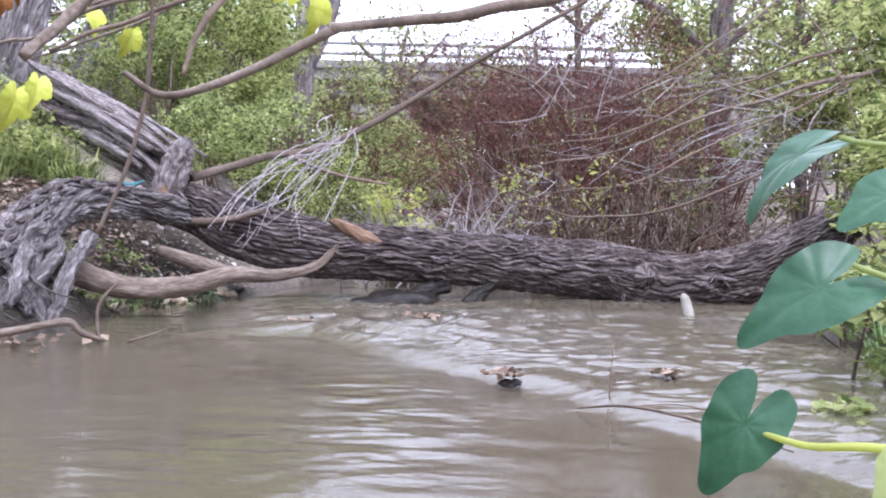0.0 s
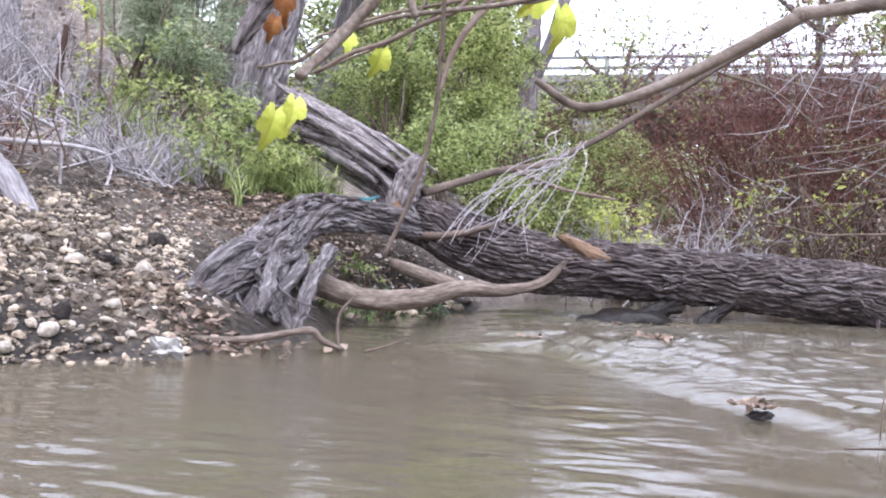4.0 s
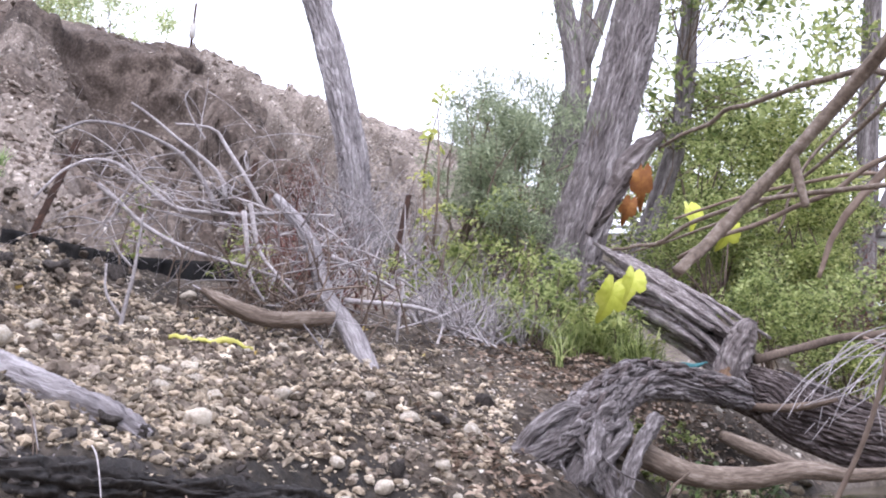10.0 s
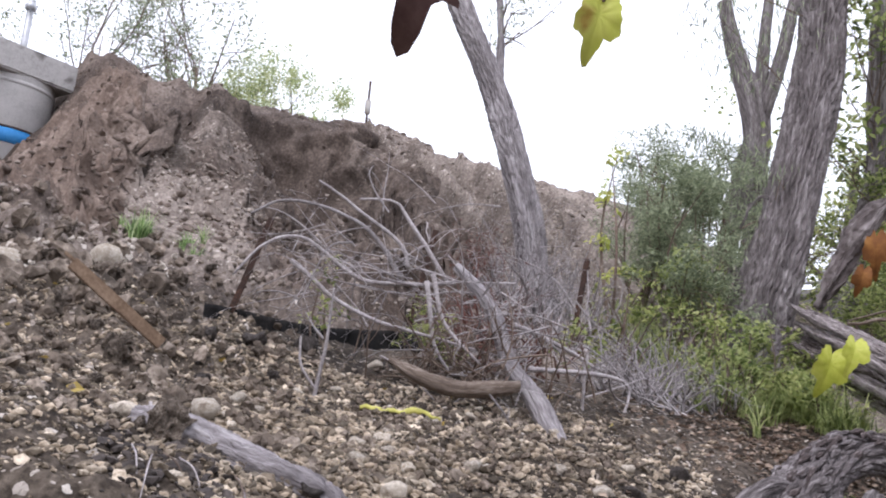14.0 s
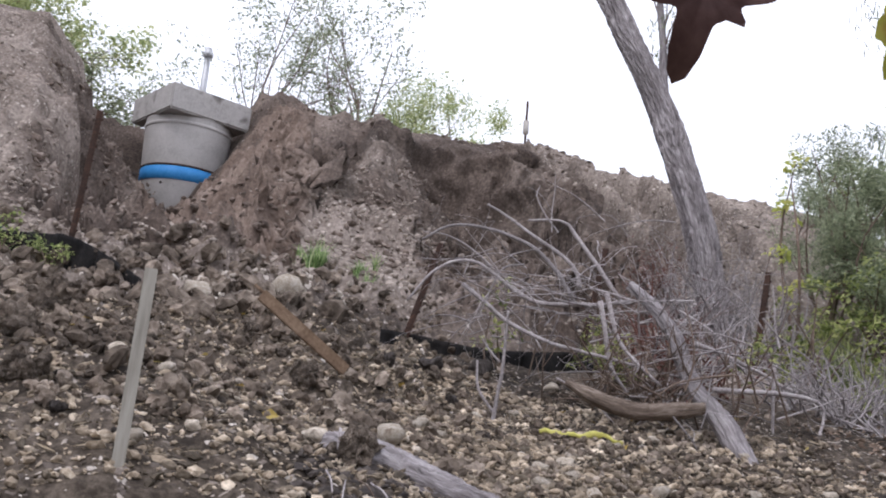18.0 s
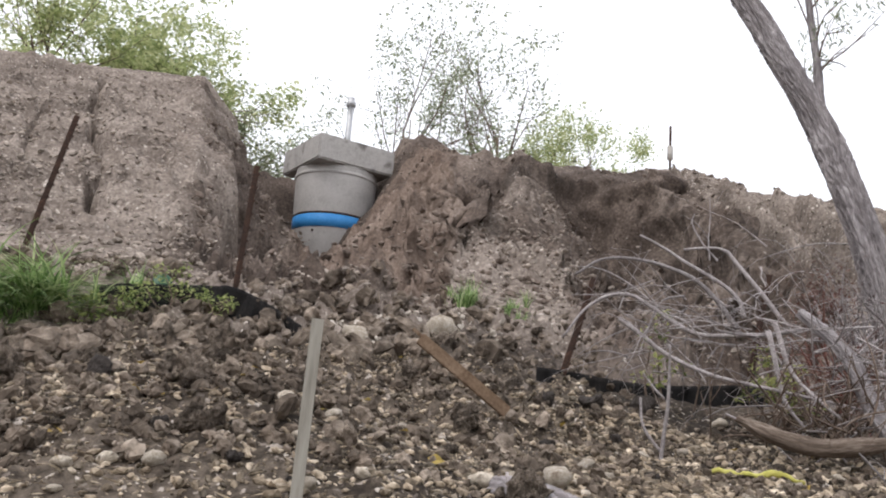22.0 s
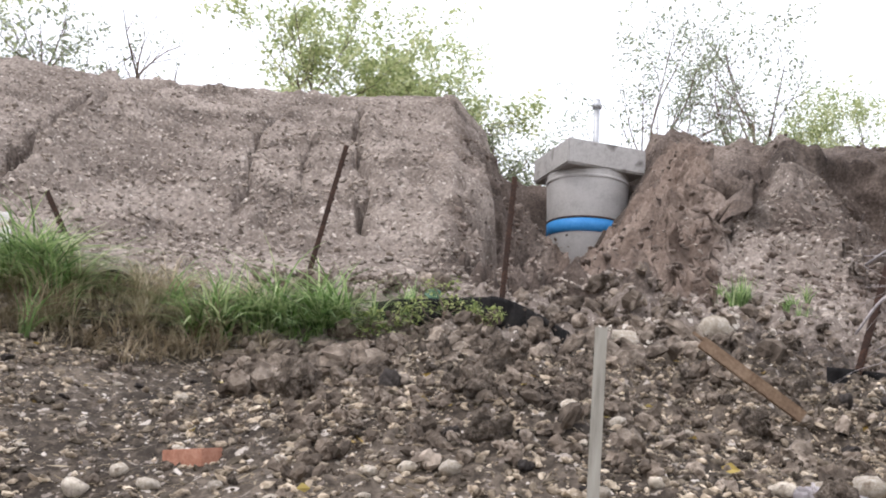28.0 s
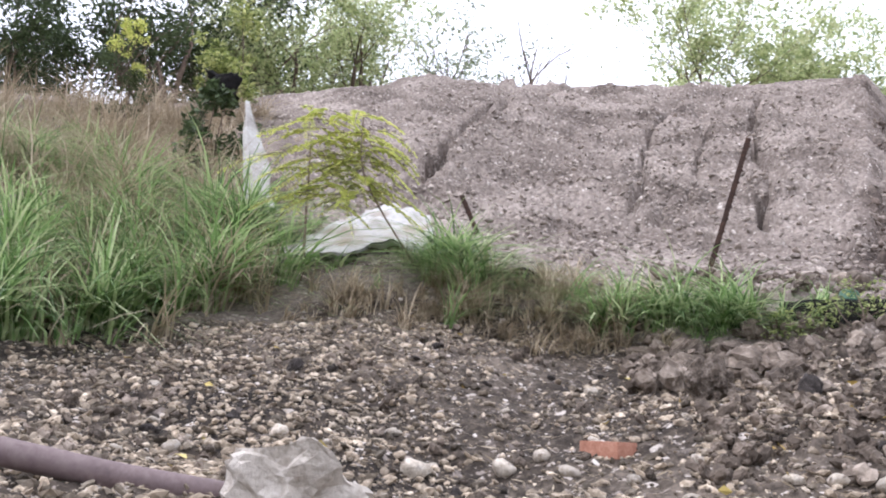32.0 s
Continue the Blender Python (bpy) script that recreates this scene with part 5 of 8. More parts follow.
V, F = leaves_on(np.array((-3.62, 3.72, 1.45)) + rng.normal(0, 0.09, (900, 3)), 0.03, 0.006, rng)
russet = thing("russet_twig", "dry russet-leaved twig among dead branches", "twig", (-3.62, 3.72, 1.2))
child("stem", twigs_mesh("stem", [[(-3.6, 3.7, 1.15, 0.006), (-3.61, 3.71, 1.3, 0.005), (-3.62, 3.72, 1.5, 0.002)]], M_REDTWIG), russet)
child("foliage", mesh_of("foliage", V, F, M_RUSSET, False), russet)

drift_log = thing("driftwood", "short smooth brown piece of driftwood on gravel", "driftwood", (-3.1, 3.05, 0.62))
limb("wood", [(-3.34, 2.86, 0.77, 0.012), (-3.24, 2.95, 0.71, 0.034), (-3.11, 3.07, 0.665, 0.04), (-2.98, 3.19, 0.68, 0.038), (-2.88, 3.28, 0.7, 0.02)], M_BARE, drift_log, sides=28, steps=10, bark=0.006, ridges=6, seed=51)
sapling = thing("dead_sapling", "forked pale dead twig standing upright in gravel", "twig", (-3.38, 2.48, 0.5))
limb("stem", [(-3.38, 2.47, 0.46, 0.011), (-3.37, 2.49, 0.68, 0.009), (-3.36, 2.5, 0.8, 0.008), (-3.35, 2.5, 1.05, 0.004)], M_TWIG, sapling, sides=7)
limb("fork", [(-3.37, 2.49, 0.82, 0.006), (-3.4, 2.45, 0.87, 0.005), (-3.43, 2.42, 0.93, 0.003)], M_TWIG, sapling, sides=6)
limb("fork", [(-3.38, 2.48, 0.6, 0.007), (-3.42, 2.42, 0.7, 0.006), (-3.43, 2.41, 0.82, 0.005)], M_TWIG, sapling, sides=6)
buried = thing("buried_log", "half buried bark-covered log in the gravel", "log", (-2.8, 1.72, 0.2))
limb("trunk", [(-2.76, 1.34, 0.41, 0.045), (-2.68, 1.42, 0.395, 0.065), (-2.55, 1.54, 0.345, 0.066), (-2.39, 1.7, 0.27, 0.058), (-2.28, 1.8, 0.2, 0.035)], M_PALETRUNK, buried, sides=56, steps=22, bark=0.014, ridges=11, seed=55)
limb("rootlet", [(-2.7, 1.36, 0.48, 0.005), (-2.66, 1.35, 0.38, 0.006), (-2.62, 1.3, 0.33, 0.004)], M_TWIG, buried, sides=6)
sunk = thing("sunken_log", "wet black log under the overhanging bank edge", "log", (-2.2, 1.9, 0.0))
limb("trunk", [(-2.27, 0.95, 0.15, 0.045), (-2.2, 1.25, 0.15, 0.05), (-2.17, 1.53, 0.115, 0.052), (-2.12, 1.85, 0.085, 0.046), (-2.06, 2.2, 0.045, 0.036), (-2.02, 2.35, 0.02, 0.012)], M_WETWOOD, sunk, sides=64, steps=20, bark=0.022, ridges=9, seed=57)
# ---- the manhole in its gully ----
hole = thing("manhole", "grey concrete manhole riser with square cap, exposed by a washout", "manhole", (-14.7, 4.5, 3.2))


def lathe(name, rings, mat, parent, sides=64, label=""):
    th = np.linspace(0, 2 * np.pi, sides, endpoint=False)
    V = np.concatenate([np.stack([r * np.cos(th), r * np.sin(th), np.full(sides, z)], -1) for r, z in rings])
    i, j = np.meshgrid(np.arange(len(rings) - 1), np.arange(sides), indexing="ij")
    F = np.stack([i * sides + j, i * sides + (j + 1) % sides, (i + 1) * sides + (j + 1) % sides, (i + 1) * sides + j], -1).reshape(-1, 4)
    ob = new(name, mesh_of(name, V, F, mat))
    ob.parent = parent
    if label:
        ob["label"] = label
    return ob


lathe("riser", [(0.0, -0.6), (0.66, -0.6), (0.66, 0.88), (0.665, 0.9), (0.69, 1.5), (0.7, 1.8), (0.7, 1.9), (0.7, 1.95), (0.66, 1.955), (0.0, 1.96)], M_CONCRETE, hole)
lathe("joint", [(0.69, 1.78), (0.712, 1.79), (0.716, 1.84), (0.69, 1.85)], M_CONCRETE, hole)
lathe("band", [(0.66, 0.87), (0.677, 0.875), (0.677, 1.09), (0.66, 1.095)], M_BLUE, hole, label="bright blue sealing band")
lathe("band_edge", [(0.664, 1.092), (0.682, 1.095), (0.682, 1.125), (0.664, 1.128)], M_RUST, hole, label="thin dark ring above the blue band")
# solid disc; the shade inside the lifting hole is put into its colour
socket = lathe("lifting_hole_disc", [(0.0, 0.0), (0.022, 0.0), (0.022, 0.006), (0.0, 0.006)], M_DARKCLOD, hole, 16, "small dark disc standing in for a shaded lifting hole")
socket.matrix_basis = pose(0.47, -0.475, 0.8, 90, 0, 45)
M_CAP = mottled("stained_concrete", [(0.3, 0.285, 0.265), (0.43, 0.412, 0.39), (0.52, 0.5, 0.475)], 3, 0.85, 0.5, 30, depth=0.01, stain=((0.13, 0.12, 0.105), 2.6, 0.56, 0.7))
cap = boards("cap", (1.44, 1.44, 0.44), M_CAP, hole, pose(0.0, 0.0, 2.16, 0, 0, 8.2), 0.025, "square concrete cap slab")
ventp = thing("vent_pipe", "galvanised steel vent pipe with a cap behind the manhole", "pipe", (-15.34, 4.83, 5.3))
lathe("pipe", [(0.0, 0.0), (0.055, 0.0), (0.055, 1.45), (0.0, 1.46)], M_STEEL, ventp, 24)
lathe("vent_cap", [(0.05, 1.42), (0.085, 1.43), (0.095, 1.5), (0.07, 1.53), (0.06, 1.6), (0.0, 1.62)], M_STEEL, ventp, 24)

marker = thing("survey_marker", "thin steel survey post with a white band on the crest", "post", (-12.69, 10.12, 5.5))
lathe("post", [(0.0, -0.3), (0.022, -0.3), (0.022, 1.24), (0.0, 1.25)], M_RUST, marker, 12)
lathe("band", [(0.022, 0.58), (0.055, 0.6), (0.055, 0.85), (0.022, 0.86)], M_SHEET, marker, 12)

# ---- the torn sediment fence: rusty posts and black fabric ----


def fence_post(foot, head):
    a, b = Vector(foot), Vector(head)
    d = (b - a).normalized()
    a = a - d * 0.25
    ob = thing("fence_post", "rusty leaning steel fence post", "fence post", tuple(foot), "sediment fence posts")
    rot = d.to_track_quat('Z', 'Y').to_matrix().to_4x4()
    half, long = (b - a).length / 2, (b - a).length
    mid = Matrix.Translation((a + b) / 2 - Vector(foot)) @ rot
    flange = boards("flange", (0.036, 0.006, long), M_RUST, ob, mid, 0.0015)
    boards("web", (0.006, 0.03, long), M_RUST, ob, mid @ Matrix.Translation((0, 0.018, 0)), 0.0015)
    for k in range(int(long / 0.09)):
        boards("stud", (0.012, 0.01, 0.014), M_RUST, flange, Matrix.Translation((0, -0.007, half - 0.06 - 0.09 * k)), 0.002)
    return ob


for foot, head in (((-5.94, 1.17, 1.25), (-5.93, 1.22, 2.28)), ((-6.6, -0.07, 1.6), (-6.6, 0.11, 2.58)), ((-7.0, -1.74, 1.6), (-6.93, -2.01, 2.08)), ((-4.54, 2.73, 0.95), (-4.44, 2.87, 1.56)), ((-4.19, 3.84, 1.3), (-4.14, 3.89, 1.69)), ((-3.69, 4.81, 1.3), (-3.65, 4.83, 1.66))):
    fence_post(foot, head)


def fabric(label, line, low, seed):
    """Sagging cloth hung along a line of (x, y, z), with creases and a ragged foot."""
    c = spline(line, 24)
    rng = np.random.RandomState(seed)
    rows, n = 12, len(c)
    t = np.gradient(c, axis=0)
    side = np.stack([-t[:, 1], t[:, 0], 0 * t[:, 0]], -1)
    side /= np.linalg.norm(side, axis=1)[:, None]
    s = np.arange(n)
    V = []
    for shift in (0.0, 0.006):
        for k in range(rows):
            f = k / (rows - 1)
            drop = low * f * (1 + 0.2 * lattice(s * 0.15, 0 * s + 2, seed))
            fold = 0.03 * lattice(s * 0.35, 0 * s + f * 3, seed + 1) + 0.05 * f * lattice(s * 0.12, f * 2 + 0 * s, seed + 2)
            V.append(c + side * (fold + shift)[:, None] - np.array([0, 0, 1.0]) * drop[:, None])
    V = np.concatenate(V)
    F = []
    i, j = np.meshgrid(np.arange(rows - 1), np.arange(n - 1), indexing="ij")
    q = np.stack([i * n + j, i * n + j + 1, (i + 1) * n + j + 1, (i + 1) * n + j], -1).reshape(-1, 4)
    F = np.vstack([q, q[:, ::-1] + rows * n])
    j = np.arange(n - 1)
    F = np.vstack([F, np.stack([j + 1, j, j + rows * n, j + 1 + rows * n], -1)])
    ob = new("fence_fabric", mesh_of("fence_fabric", V, F, M_FABRIC))
    return tagged(ob, label, "fence", "sediment fence")


fabric("black sediment fence fabric sagging below the fill slope", [(-5.89, 0.35, 1.356), (-5.865, 0.639, 1.395), (-5.831, 0.902, 1.422), (-5.791, 1.131, 1.436), (-5.646, 1.326, 1.336), (-5.504, 1.482, 1.222)], 0.3, 3)
fabric("torn black sediment fence fabric lying behind dead branches", [(-4.6, 2.6, 1.04), (-4.5, 2.8, 1.02), (-4.36, 3.05, 0.99), (-4.3, 3.4, 1.0), (-4.24, 3.8, 1.04), (-4.1, 4.1, 1.02)], 0.3, 5)
# added black sheet in place of the shade in a hollow by the post
fabric("black sheet standing in for a hollow's shade behind rank grass", [(-6.091, -1.402, 1.389), (-6.121, -1.263, 1.438), (-6.098, -1.118, 1.366), (-6.066, -1.014, 1.322)], 0.16, 6)

# ---- loose things on the bank ----
lath = thing("survey_lath", "grey weathered wooden survey lath standing in gravel", "stake", (-2.5, 0.66, 0.3))
boards("lath", (0.031, 0.01, 0.7), M_LATH, lath, pose(0, 0, 0.18, 0, 1.0, 72), 0.001)
plank = thing("wooden_board", "split brown wooden board propped on clods", "board", (-3.28, 1.48, 0.75))
a, b = Vector((-3.31, 1.31, 0.93)), Vector((-3.25, 1.66, 0.69))
boards("board", (0.045, 0.02, (b - a).length), M_BOARD, plank, Matrix.Translation((a + b) / 2 - Vector((-3.28, 1.48, 0.75))) @ (b - a).normalized().to_track_quat('Z', 'X').to_matrix().to_4x4(), 0.003)
boards("splinter", (0.012, 0.012, 0.07), M_BOARD, plank, Matrix.Translation(a - Vector((-3.28, 1.48, 0.75)) + Vector((0, 0.0, 0.012))) @ (b - a).normalized().to_track_quat('Z', 'X').to_matrix().to_4x4(), 0.003)


def brick_thing(at, rz):
    ob = thing("brick", "orange perforated clay brick lying half buried in gravel", "brick", at)
    bm = bmesh.new()
    L, W, H = 0.194, 0.092, 0.057
    vs = [bm.verts.new((x, y, z)) for z in (-H / 2, H / 2) for x, y in ((-L / 2, -W / 2), (L / 2, -W / 2), (L / 2, W / 2), (-L / 2, W / 2))]
    for f in ((3, 2, 1, 0), (4, 5, 6, 7), (0, 1, 5, 4), (1, 2, 6, 5), (2, 3, 7, 6), (3, 0, 4, 7)):
        bm.faces.new([vs[i] for i in f])
    bmesh.ops.bevel(bm, geom=bm.edges[:], offset=0.003, segments=2, affect='EDGES')
    me = bpy.data.meshes.new("brick")
    bm.to_mesh(me)
    bm.free()
    me.materials.append(M_BRICK)
    body = new("body", me)
    body.parent = ob
    # thin discs on the face, dark in colour for the shade inside the cores
    for k in (-1, 0, 1):
        core = lathe("core_hole_disc", [(0.0, 0.0), (0.018, 0.0), (0.018, 0.002), (0.016, 0.002)], M_DARKCLOD, ob, 20, "dark disc standing in for a shaded core hole")
        core.location = (k * 0.055, W / 2 + 0.0005, 0.0)
        core.rotation_euler = (radians(-90), 0, 0)
    ob.matrix_basis = pose(*at, 4, -5, rz)
    return ob


brick_thing((-3.5, -0.4, gz(-3.5, -0.4) + 0.012), 48)

tape = thing("yellow_tape", "crumpled strip of yellow tape lying on gravel", "tape", (-3.05, 2.7, 0.56))
limb("strip", [(-3.17, 2.57, gz(-3.17, 2.57) + 0.02, 0.009), (-3.12, 2.62, gz(-3.12, 2.62) + 0.018, 0.012), (-3.08, 2.66, gz(-3.08, 2.66) + 0.015, 0.007), (-3.04, 2.72, gz(-3.04, 2.72) + 0.03, 0.012), (-2.99, 2.77, gz(-2.99, 2.77) + 0.045, 0.01), (-2.94, 2.83, gz(-2.94, 2.83) + 0.03, 0.006)], M_ROPE, tape, sides=8, steps=8, bark=0.004, ridges=3, wob=0.008)

pipe = thing("brown_pipe", "mauve-brown plastic pipe lying along the water's edge", "pipe", (-2.25, -1.5, 0.2))
limb("pipe", [(-1.9, -2.05, 0.27, 0.035), (-2.11, -1.72, 0.235, 0.035), (-2.26, -1.49, 0.205, 0.035), (-2.42, -1.24, 0.185, 0.035)], M_PVC, pipe, sides=28, steps=8)

sheet = thing("white_sheet", "crumpled dusty white plastic sheet lying at the foot of the slope", "sheet", (-6.6, -2.55, 1.5))
gx, gy = np.meshgrid(np.linspace(-1, 1, 60), np.linspace(-1, 1, 40), indexing="ij")
edge = (1 + 0.08 * lattice(gx * 2.5, gy * 2.5, 5)) * (1 - 0.12 * gx ** 2 * gy ** 2)
sx, sy = -6.5 - 0.46 * gy * edge - 0.12 * gx, -2.62 + 0.52 * gx * edge * (1 - 0.25 * gy)
sz = ground_height(sx, sy, False) + 0.06 + 0.05 * (1 - gx ** 2) + 0.035 * fbm(gx * 3, gy * 3, 4, 9) + 0.05 * np.abs(lattice(gx * 2.4, gy * 3.4 + gx, 12))
top = np.stack([sx, sy, sz], -1).reshape(-1, 3)
i, j = np.meshgrid(np.arange(59), np.arange(39), indexing="ij")
q = np.stack([i * 40 + j, (i + 1) * 40 + j, (i + 1) * 40 + j + 1, i * 40 + j + 1], -1).reshape(-1, 4)
child("sheet", mesh_of("sheet", np.vstack([top, top - [0, 0, 0.02]]), np.vstack([q, q[:, ::-1] + len(top)]), M_SHEET), sheet)
M_CLOTH = mottled("faded_cloth", [(0.2, 0.185, 0.16), (0.34, 0.325, 0.29), (0.46, 0.45, 0.42)], 5, 0.9, 0.5, 30, depth=0.01)
strip = thing("white_fabric", "tall strip of white fabric hanging from tall weeds", "fabric", (-7.3, -4.1, 1.9))
gx, gy = np.meshgrid(np.linspace(-1, 1, 8), np.linspace(0, 1, 40), indexing="ij")
p0, p1 = np.array((-6.95, -3.72, 1.85)), np.array((-7.95, -4.6, 3.1))
V = (p0 + (p1 - p0) * gy[..., None] + np.array([-0.05, 0.1, 0]) * (gx * (1.35 - 1.15 * gy))[..., None] * (1.0 + 0.4 * lattice(gy * 4, gx, 8)[..., None]) + np.array([0.1, 0.05, 0]) * (0.5 * lattice(gx * 1.5, gy * 5, 3))[..., None]).reshape(-1, 3)
i, j = np.meshgrid(np.arange(7), np.arange(39), indexing="ij")
q = np.stack([i * 40 + j, (i + 1) * 40 + j, (i + 1) * 40 + j + 1, i * 40 + j + 1], -1).reshape(-1, 4)
child("cloth", mesh_of("cloth", np.vstack([V, V + [0.01, 0.0, 0.0]]), np.vstack([q, q[:, ::-1] + len(V)]), M_CLOTH), strip)
bags = thing("black_plastic", "crumpled black plastic sheeting caught in weeds on the slope", "plastic", (-8.6, -5.3, 3.3))
rng = np.random.RandomState(3)
for k, (p, s) in enumerate((((-8.7, -5.45, 3.62), 0.13), ((-8.6, -5.28, 3.5), 0.14), ((-8.5, -5.12, 3.34), 0.13), ((-8.66, -5.3, 3.36), 0.12))):
    V, F = lump(ICO3, rng, 0.7, 0.34, 0.6)
    child("fold", mesh_of("fold", V * [1, 1.3, 1] @ turn(rng, 0.5) * s + p, F, M_FABRIC, True), bags)
lump_rng = np.random.RandomState(15)
chunk = thing("concrete_chunk", "large broken lump of pale concrete at the water's edge", "concrete", (-2.5, -1.08, 0.16))
V, F = lump(ico(4), lump_rng, 0.55, 0.75, 0.85)
child("lump", mesh_of("lump", V @ turn(lump_rng, 0.1) * 0.2 + [-2.48, -1.1, 0.21], F, M_LUMP, False), chunk)
lid = thing("green_lid", "small green plastic lid lying on the slope", "lid", (-6.33, 0.77, 1.5))
m = lathe("lid", [(0.0, 0.0), (0.055, 0.0), (0.062, 0.008), (0.05, 0.012), (0.0, 0.012)], M_BIGLEAF, lid, 24)
lid.matrix_basis = pose(-6.33, 0.77, gz(-6.33, 0.77) + 0.03, 10, 60, 0)
# ---- trees by the creek ----


def tree(name, label, trunk, mat, limbs=(), crown=(), leaves=0, leaf=0.08, leaf_mat=None, seed=0, sides=48, bark=0.02, ridges=13, slim=0.45, droop=0.3, group="", limb_sides=10, steps=14):
    """Trunk and limbs as (x, y, z, radius) lines, a crown of leaf clumps (x, y, z, reach) held by twigs."""
    rng = np.random.RandomState(seed)
    ob = thing(name, label, "tree", tuple(trunk[0][:3]), group)
    limb("trunk", trunk, mat, ob, sides=sides, steps=steps, bark=bark, ridges=ridges, seed=seed)
    for l in limbs:
        limb("limb", l, mat, ob, sides=limb_sides, steps=7, bark=bark * 0.3, ridges=6, seed=seed + 1)
    if len(crown):
        lines = []
        ends = np.vstack([spline(l, 6) for l in (*limbs, trunk)])
        for c in crown:
            for k in range(3):
                far = ((ends[:, :3] - [c[0], c[1], c[2] - 0.3]) ** 2).sum(1)
                near = ends[np.argsort(far)[rng.randint(min(9, len(far)))]]
                if far.min() > 2.2:
                    continue
                b = np.array(c[:3]) + rng.normal(0, 0.45, 3) * c[3]
                a = np.array(near[:3])
                m = (a + b) / 2 + rng.normal(0, 0.1, 3) * np.linalg.norm(b - a)
                lines.append([(*a, 0.008), (*m, 0.005), (*b, 0.002)])
                grow(m, b - m, c[3] * 0.7, 0.005, rng, lines, 1, 0.1, 2)
        tagged(child("twig_work", twigs_mesh("twig_work", lines, M_BROWNTWIG, 4), ob), kind="stuff")
        child("crown", mesh_of("crown", *leaves_on(clumped(rng, crown, leaves, 1.0), leaf, leaf * slim, rng, droop), leaf_mat, False), ob)
    return ob


def around(centre, spread, n, size, seed):
    rng = np.random.RandomState(seed)
    return [(*(np.array(centre) + rng.normal(0, 1, 3) * spread), size * rng.uniform(0.6, 1.3)) for _ in range(n)]


tree("leaning_tree", "slender grey-barked tree leaning over the gravel bank", [(-4.36, 5.42, 0.7, 0.14), (-4.42, 5.36, 1.25, 0.125), (-4.5, 5.3, 1.75, 0.115), (-4.57, 5.25, 2.15, 0.11), (-4.72, 5.19, 2.67, 0.105), (-4.9, 5.12, 3.22, 0.1), (-5.18, 4.97, 3.9, 0.095), (-5.5, 4.8, 4.7, 0.085), (-5.8, 4.6, 6.0, 0.06)], M_PALETRUNK,
     [[(-4.86, 5.13, 3.18, 0.045), (-4.93, 5.19, 3.5, 0.038), (-4.97, 5.22, 3.8, 0.03), (-5.06, 5.25, 4.3, 0.025), (-5.1, 5.3, 5.2, 0.015)]],
     [(-4.95, 5.3, 3.95, 0.22), (-4.75, 5.4, 4.2, 0.3), (-5.0, 5.25, 3.7, 0.14), (-5.2, 5.4, 4.6, 0.3), (-4.8, 5.6, 5.0, 0.4), (-5.6, 5.1, 5.4, 0.5)], 2200, 0.06, M_WILLOW, 61, sides=110, steps=30, bark=0.02, ridges=20, slim=0.2, droop=0.7)
tree("big_tree", "large grey ridged-bark tree leaning above the split trunk", [(-3.62, 6.8, 0.75, 0.31), (-3.52, 6.88, 1.24, 0.25), (-3.4, 6.94, 1.8, 0.225), (-3.3, 7.1, 2.55, 0.21), (-3.19, 7.25, 3.43, 0.205), (-3.14, 7.38, 4.42, 0.19), (-3.1, 7.5, 6.0, 0.16)], M_TRUNK,
     [[(-3.3, 7.0, 2.5, 0.02), (-3.42, 6.9, 2.58, 0.015), (-3.52, 6.85, 2.5, 0.011), (-3.58, 6.8, 2.3, 0.006)]],
     [(-3.4, 6.95, 2.3, 0.2), (-3.3, 6.9, 2.7, 0.2), (-3.45, 6.95, 1.95, 0.16)] + around((-3.0, 7.4, 6.2), (0.9, 0.7, 0.8), 12, 0.6, 23), 4600, 0.11, M_WILLOW, 62, sides=170, steps=34, bark=0.034, ridges=34, slim=0.12, droop=1.1)
tree("forked_tree", "grey tree forking into three bare limbs with trailing leaves", [(-5.25, 9.9, 1.2, 0.2), (-4.98, 9.95, 2.73, 0.17), (-4.99, 9.95, 3.79, 0.16), (-4.98, 9.95, 4.5, 0.16), (-5.26, 9.81, 5.57, 0.1), (-5.34, 9.77, 6.1, 0.08)], M_TRUNK,
     [[(-4.97, 9.96, 4.5, 0.09), (-4.92, 9.98, 5.41, 0.075), (-4.87, 10.0, 6.1, 0.06)], [(-4.93, 9.97, 4.5, 0.1), (-4.73, 10.07, 5.32, 0.085), (-4.6, 10.14, 6.1, 0.07)], [(-5.5, 10.1, 2.3, 0.13), (-5.3, 10.02, 3.26, 0.12), (-5.1, 10.0, 4.2, 0.1)]],
     [(-5.5, 9.8, 4.2, 0.3), (-5.1, 9.8, 4.0, 0.35), (-4.8, 9.7, 3.6, 0.45), (-4.9, 9.6, 3.0, 0.5), (-5.7, 9.7, 4.35, 0.2)], 2600, 0.09, M_WILLOW, 63, sides=40, bark=0.018, ridges=11, slim=0.18, droop=0.9)
tree("slim_tree", "slim pale tree trunk half hidden by leaves", [(-3.6, 8.3, 0.9, 0.14), (-3.48, 8.41, 1.65, 0.12), (-3.28, 8.49, 2.4, 0.1), (-3.11, 8.55, 3.29, 0.095), (-3.09, 8.56, 4.18, 0.09), (-3.0, 8.6, 6, 0.07)], M_TRUNK, (), around((-2.9, 8.7, 3.8), (0.5, 0.5, 0.7), 12, 0.4, 3) + around((-2.6, 8.6, 5.6), (0.6, 0.9, 0.9), 10, 0.7, 13), 4200, 0.1, M_GREEN, 64, sides=36, bark=0.014, ridges=9)
